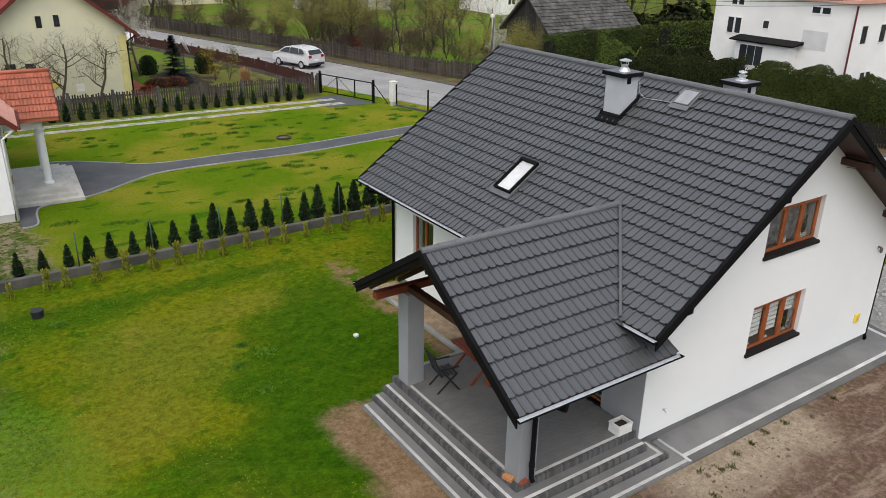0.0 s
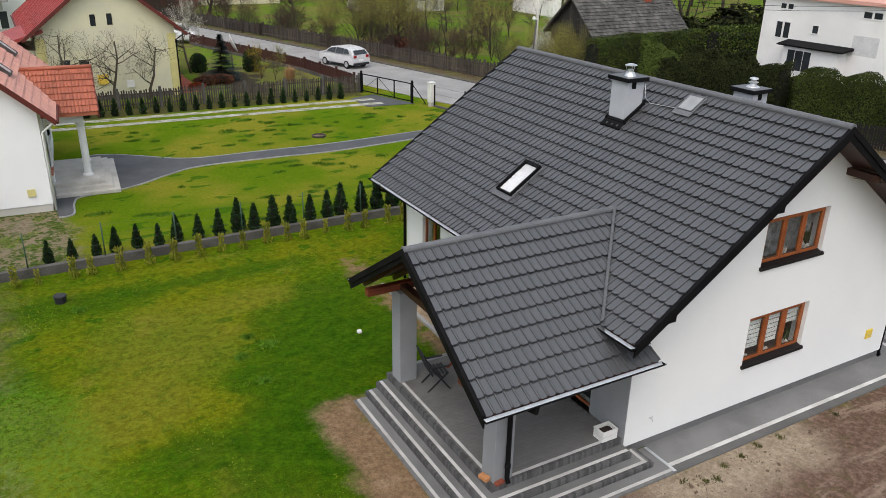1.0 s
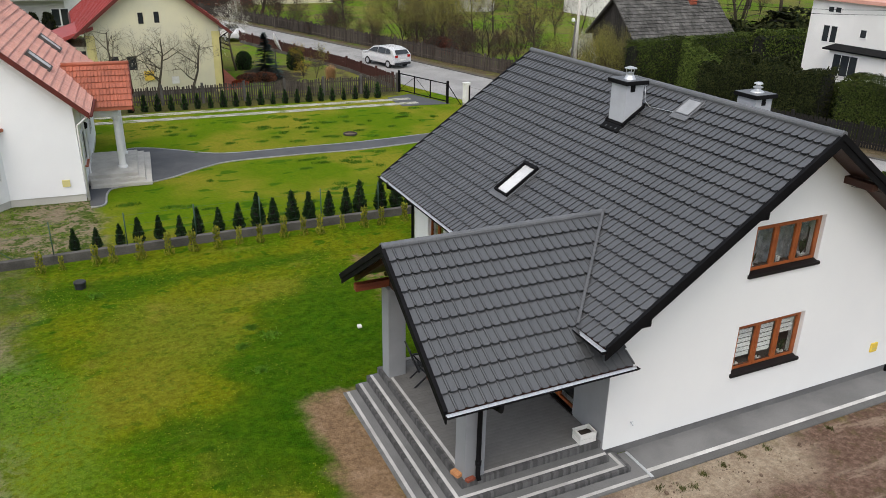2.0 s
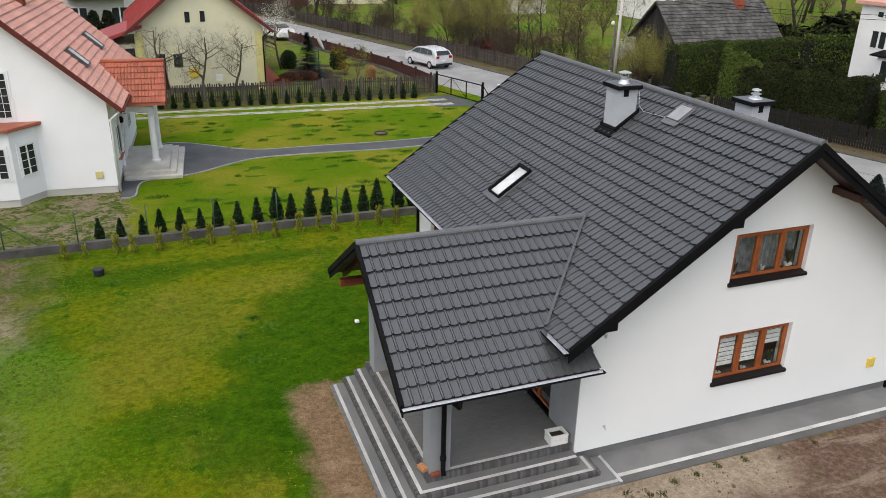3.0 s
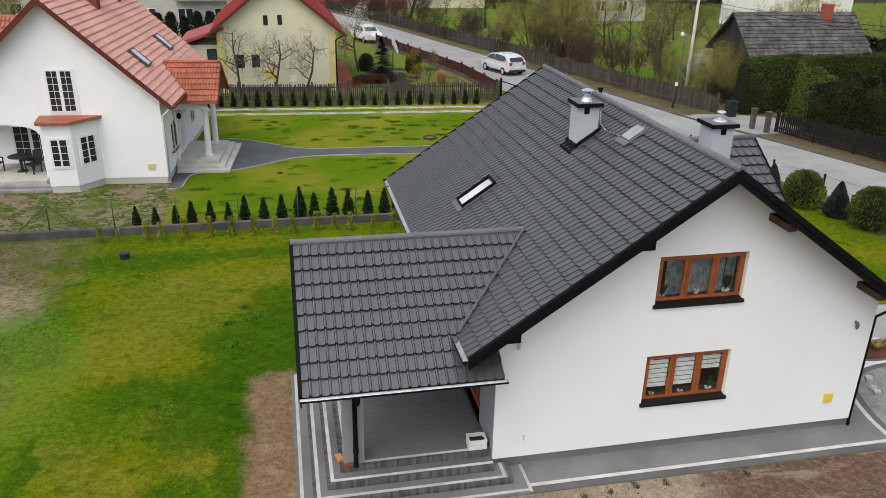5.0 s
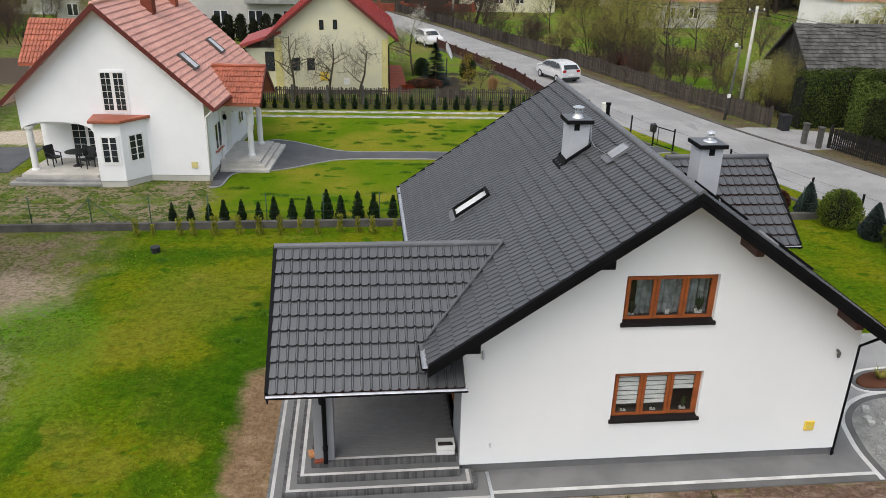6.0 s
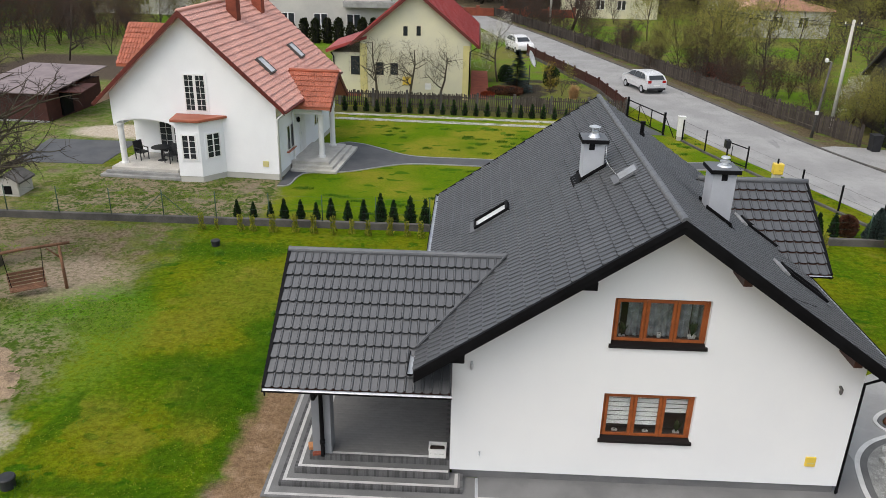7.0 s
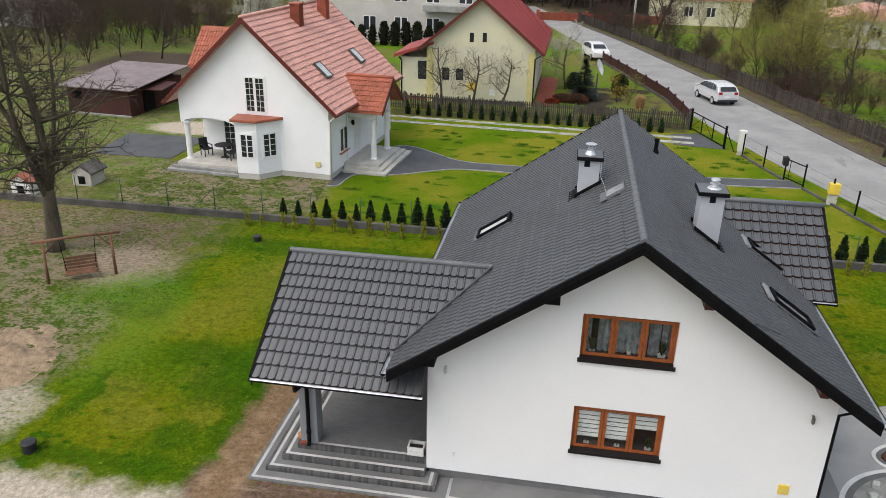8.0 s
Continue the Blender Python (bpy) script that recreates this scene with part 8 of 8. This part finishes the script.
willows = [(2, 17.8, 62.5, 0.7), (2, 18.5, 55.9, 1.25), (2, 21.2, 52.9, 1.1), (2, 22.0, 59.5, 1.2), (2, 24.2, 64.0, 1.1), (2, 22.6, 64.5, 1.0), (2, 24.6, 41, 0.5), (2, 25.2, 37.4, 0.38), (2, 27.5, 41.5, 0.6), (2, 25.6, 34.6, 0.62), (2, 25.9, 36.4, 0.6), (2, 30, 70, 1.0), (2, 40, 52, 1), (2, 42, 74, 1.2)]
bushes = [(3, 21.8, 52.5, 0.9), (3, 20.4, 57.5, 1.0), (3, 12.8, 80, 1.0), (3, 23.6, 46.2, 0.75), (3, 24.9, 42.5, 0.6), (3, 26.2, 46, 0.7), (3, 25.4, 39.6, 0.5), (3, 25.3, 35.4, 0.45), (3, 24.6, 38.0, 0.4), (3, 29.5, 53, 0.8), (3, 36, 58, 1)]
west_shrubs = [(1, -45, 58, 1.0), (3, -33, 62, 1.0), (3, -58, 60, 1.2), (1, -48, 46, 0.9), (3, -60, 48, 1.0), (3, -41, 59.5, 1.1), (3, -43, 62, 1.2), (3, -45.5, 57, 1.1), (3, -38, 61, 1.0), (3, -47.5, 53, 1.1), (3, -50, 58, 1.2), (3, -55, 55, 1.2)]
west_far = [(3, -42, 64, 1.1), (3, -50, 66, 1.2), (2, -36, 70, 1.1), (1, -39, 74, 1.2), (1, -55, 74, 1.3), (0, -62, 70, 1.2), (3, -30, 75, 1.2), (2, -28, 66, 0.9), (3, -36, 66, 1.2), (3, -52, 63, 1.3), (3, -40, 68, 1.2), (2, -39, 71, 1.1), (3, -46, 66, 1.3), (3, -48, 71, 1.3), (2, -44, 74, 1.3), (3, -57, 66, 1.3)]
thicket = []
urnd = random.Random(31)
for _ in range(90):
    y = urnd.uniform(38, 100)
    q = 33.6 + abs(urnd.gauss(0, 3.2)) + max(0.0, (y - 55) * 0.03)
    thicket.append((urnd.choice((3, 3, 3, 1)), q - 0.31 * y, y, urnd.uniform(0.3, 0.75)))
for _ in range(60):
    y = urnd.uniform(50, 84)
    x = urnd.uniform(-62, -27) - (y - 50) * 0.3
    thicket.append((urnd.choice((3, 3, 1, 3)), x, y, urnd.uniform(0.7, 1.3)))
first = set()
for k, x, y, s in orchard + willows + bushes + thicket + west_shrubs + west_far:
    if k not in first:
        first.add(k)
        place(kinds[k], x, y, rnd.uniform(0, 360), s)
    else:
        again(kinds[k], x, y, rnd.uniform(0, 360), s * rnd.uniform(0.85, 1.15))
for k in range(330):
    a = rnd.uniform(-62, 64) if k < 150 else rnd.uniform(-16, 34)
    dist = rnd.uniform(96, 150) if k < 150 else rnd.uniform(122, 160)
    x, y = dist * math.sin(radians(a)), dist * math.cos(radians(a)) - 10
    if -12 < x < 12 and y < 116:
        continue
    kk = rnd.choice((2, 3, 4, 4, 5, 4))
    if kk not in first:
        first.add(kk)
        place(kinds[kk], x, y, rnd.uniform(0, 360))
    else:
        again(kinds[kk], x, y, rnd.uniform(0, 360), rnd.uniform(0.8, 1.4))
# dark wood behind the village
wood, twigs = Geo(), Geo()
for k in range(520):
    x, y = rnd.uniform(-40, 75), rnd.uniform(110.5, 140)
    if -16 < x < 3 and y < 121 or 11 < x < 28 and y < 112:
        continue
    h = rnd.uniform(10, 15)
    wood.tube([(x, y, -0.2), (x + rnd.uniform(-0.3, 0.3), y, h)], [rnd.uniform(0.12, 0.22), 0.05], 5)
    for _ in range(26):
        q = Vector((x + rnd.gauss(0, 1.1), y + rnd.gauss(0, 1.1), rnd.uniform(0.4, h)))
        a = Vector((rnd.uniform(-1, 1), rnd.uniform(-1, 1), rnd.uniform(-0.5, 0.5))).normalized() * rnd.uniform(0.25, 0.6)
        b = a.cross(Vector((rnd.uniform(-1, 1), rnd.uniform(-1, 1), rnd.uniform(-1, 1))).normalized())
        twigs.face(q - a, q + b * 0.5, q + a, q - b * 0.5)
far_wood = thing("far_wood", (15, 130, 0), "dark leafless wood behind the village", "wood", kind="stuff")
part("trunk", wood, DARK_BARK, far_wood, kind="stuff")
part("crown", twigs, leaf("dark_wood_twig", (0.03, 0.026, 0.018), (0.06, 0.05, 0.03)), far_wood, kind="stuff")
# wood piles and a brick heap by the orchard fence
g = Geo()
for _ in range(900):
    u = rnd.gauss(0, 1.1)
    q = Vector((20.7 + u * 0.5 + rnd.gauss(0, 0.3), 53.0 - u * 1.4 + rnd.gauss(0, 0.3), rnd.uniform(0, 1.5) * math.exp(-u * u / 2)))
    g.obox(q, (0.25, 0.12, 0.07), Matrix.Rotation(rnd.uniform(0, 3), 3, "Z") @ Matrix.Rotation(rnd.uniform(-0.3, 0.3), 3, "X"))
single("brick_heap", g, surf("old_dark_brick", (0.16, 0.045, 0.028), (0.1, 0.035, 0.025), 2, 30, 0.9, 0.3, grain=0.25, island=0.35), "heap of old red bricks behind the fence", "brick heap", kind="stuff")

# ---- lawn: short blades and lush tufts ----
def on_lawn(x, y):
    if -4.4 < x < 9.6 and -1.2 < y < 5.3:
        return False
    if -1.3 < x < 9.9 and y < 11.6:
        return False
    if x < -11.2 + 1.2 * math.sin(y * 0.7) and y < 11.5:
        return False
    if -5.4 < x < -4 and y < 5.0:
        return False
    return y < 14.8


def g_skip(x, y):
    """The grass by the terrace, darkened as painted house shade, has no yellow blades."""
    return math.hypot((x + 3.0) / 2.2, (y - 7.4) / 3.0) < 1 or math.hypot((x + 5.7) / 1.5, (y - 4.2) / 1.8) < 1


g, lush = Geo(), Geo()
rnd = random.Random(77)
for _ in range(30000):
    x, y = rnd.uniform(-11.5, 0), rnd.uniform(-1.5, 14.8)
    if not on_lawn(x, y):
        continue
    v = noise.noise((x * 0.35, y * 0.45, 5.0))
    thick = noise.noise((x * 1.3, y * 1.3, 9.0))
    if v < -0.25 and rnd.random() < 0.6:
        continue
    if g_skip(x, y):
        continue
    tgt = lush if thick > 0.42 and x > -10 else g
    h = rnd.uniform(0.012, 0.03) * (1.6 if tgt is lush else 1)
    a = rnd.uniform(0, math.tau)
    s = Vector((math.cos(a), math.sin(a), 0)) * rnd.uniform(0.006, 0.016)
    tip = Vector((x + rnd.uniform(-0.03, 0.03), y + rnd.uniform(-0.03, 0.03), h))
    p = Vector((x, y, 0))
    tgt.face(p - s, p + s, tip)
for cx, cy, r in ((-5.8, 6.48, 0.2), (-6.02, 7.82, 0.2), (-5.55, 8.8, 0.22), (-5.2, 8.2, 0.35), (-9.4, 12.6, 0.25), (-9.9, -0.9, 0.5)):
    for _ in range(420):
        a, q = rnd.uniform(0, math.tau), abs(rnd.gauss(0, 0.5)) * r
        x, y = cx + math.cos(a) * q, cy + math.sin(a) * q
        s = Vector((math.cos(a * 3), math.sin(a * 3), 0)) * 0.014
        p = Vector((x, y, 0))
        lush.face(p - s, p + s, p + Vector((rnd.uniform(-0.06, 0.06), rnd.uniform(-0.06, 0.06), rnd.uniform(0.03, 0.08))))
for _ in range(150):
    cx, cy = rnd.uniform(-8, 14), rnd.uniform(17.5, 33.8)
    if 23.6 < cy < 27.6 and cx < -2 or 25.0 < cy < 27.6 or cx < -6 and cy > 21:
        continue
    rx, ry = rnd.uniform(0.12, 0.4), rnd.uniform(0.1, 0.22)
    for _ in range(int(420 * rx)):
        p = Vector((cx + rnd.gauss(0, 0.6) * rx, cy + rnd.gauss(0, 0.6) * ry, 0))
        a = rnd.uniform(0, math.tau)
        s = Vector((math.cos(a), math.sin(a), 0)) * 0.024
        lush.face(p - s, p + s, p + Vector((rnd.uniform(-0.05, 0.05), rnd.uniform(-0.05, 0.05), rnd.uniform(0.05, 0.1))))
single("lawn_grass", g, GRASS, "short mown yellow-green grass", "grass", kind="stuff")
single("lush_grass", lush, LUSH, "thicker dark green grass tufts", "grass", kind="stuff")
# clods and weeds on the bare soil
g, weeds = Geo(), Geo()
for _ in range(1500):
    x, y = rnd.uniform(-4, 10), rnd.uniform(-5.5, -1.15)
    s = abs(rnd.gauss(0, 0.015)) + 0.006
    g.obox((x, y, s * 0.3), (s * 1.5, s, s * 0.8), Matrix.Rotation(rnd.uniform(0, 3), 3, "Z") @ Matrix.Rotation(rnd.uniform(-0.5, 0.5), 3, "X"))
single("soil_clods", g, SOIL, "small clods and pebbles on bare earth", "clods", kind="stuff")
for cx, cy in ((0.55, -1.25), (0.95, -1.45), (1.25, -1.5), (1.7, -1.25), (2.3, -1.2), (2.9, -1.1), (0.2, -1.9), (3.6, -1.15), (5.5, -1.2)):
    for _ in range(45):
        a = rnd.uniform(0, math.tau)
        p = Vector((cx + rnd.gauss(0, 0.05), cy + rnd.gauss(0, 0.06), 0))
        s = Vector((math.cos(a), math.sin(a), 0)) * 0.012
        weeds.face(p - s, p + s, p + Vector((rnd.uniform(-0.05, 0.05), rnd.uniform(-0.05, 0.05), rnd.uniform(0.03, 0.09))))
single("weeds", weeds, leaf("dull_weed_leaf", (0.045, 0.06, 0.014), (0.11, 0.1, 0.04)), "small green weeds by the pavement edge", "weeds", kind="stuff")

# coarse weeds in clumps on the thin grass by the swing and behind the fence
g = Geo()
for _ in range(5200):
    if rnd.random() < 0.5:
        cx, cy = rnd.uniform(-19.5, -10.3), rnd.uniform(2.5, 15.2)
        if noise.noise((cx * 0.6, cy * 0.6, 2.0)) < 0.35 - 0.75 * max(0.0, 1 - math.hypot(cx + 12.0, (cy - 6.6) * 0.8) / 3.2):
            continue
    else:
        cx, cy = rnd.uniform(-20, -9), rnd.uniform(16.2, 22.5)
        if noise.noise((cx * 0.7, cy * 0.7, 6.0)) < 0.1:
            continue
    if math.hypot((cx + 14.0) / 2.2, (cy - 2.7) / 2.5) < 1:
        continue
    r = rnd.uniform(0.06, 0.2)
    for _ in range(16):
        a = rnd.uniform(0, math.tau)
        p = Vector((cx + rnd.gauss(0, r), cy + rnd.gauss(0, r), 0))
        s = Vector((math.cos(a), math.sin(a), 0)) * 0.018
        g.face(p - s, p + s, p + Vector((rnd.uniform(-0.09, 0.09), rnd.uniform(-0.09, 0.09), rnd.uniform(0.015, 0.04))))
single("coarse_grass", g, WEED, "clumps of coarse spring grass on thin soil", "grass", kind="stuff")

# pebbles on the gravel bed
g = Geo()
for _ in range(900):
    x, y = rnd.uniform(9.95, 14.5), rnd.uniform(-0.85, 2.25)
    edge = 9.9 + max(0.0, (y - 0.2) * 0.3) + max(0.0, y - 1.2) * 1.1
    if x < edge + 0.1:
        continue
    s = rnd.uniform(0.012, 0.045)
    g.obox((x, y, 0.04 + s * 0.25), (s * 1.3, s, s * 0.7), Matrix.Rotation(rnd.uniform(0, 3), 3, "Z") @ Matrix.Rotation(rnd.uniform(-0.5, 0.5), 3, "X"))
single("pebbles", g, STONE, "pale pebbles scattered on the gravel bed", "pebbles", kind="stuff")

# ---- tiles of the porch slope, each its own ----
for r in range(PR):
    for c in range(int((1.35 - PX0 - 0.05) / TW)):
        x = PX0 + 0.05 + c * TW
        y = PF + (r + 0.5) * tl * math.cos(math.atan(PS))
        if x > -0.1 and roof_z(x + TW / 2) > porch_z(y) + 0.13:
            continue
        if x > -0.1 and y < 0.3:
            continue
        piece("roof_tile", TILE_MESH, porch_roof, m_front @ Matrix.Translation((c * TW, r * tl, 0)))

# ---- pavers of the terrace floor ----
TERRACE_PAVER = surf("grey_terrace_paver", (0.125, 0.123, 0.118), (0.165, 0.162, 0.155), 0.8, 150, 0.85, 0.2, grain=0.15, vary=0.04, island=0.04)
PAVE = Geo().box(-0.0985, -0.0485, -0.03, 0.0985, 0.0485, 0).mesh("paver", TERRACE_PAVER)
rest = Geo()
made = 0
for r in range(46):
    y = 0.185 + r * 0.1
    for c in range(17):
        x = -3.13 + c * 0.2 + (0.1 if r % 2 else 0.0)
        if x > -0.1 or y > 4.7:
            continue
        z = 0.45 + rnd.uniform(-0.0015, 0.0015)
        if made < 300:
            made += 1
            piece("paver", PAVE, terrace, Matrix.Translation((x, y, z)))
        else:
            rest.box(x - 0.0985, y - 0.0485, z - 0.03, x + 0.0985, y + 0.0485, z)
part("paver_field", rest, TERRACE_PAVER, terrace, "small graphite pavers with open joints", kind="stuff")
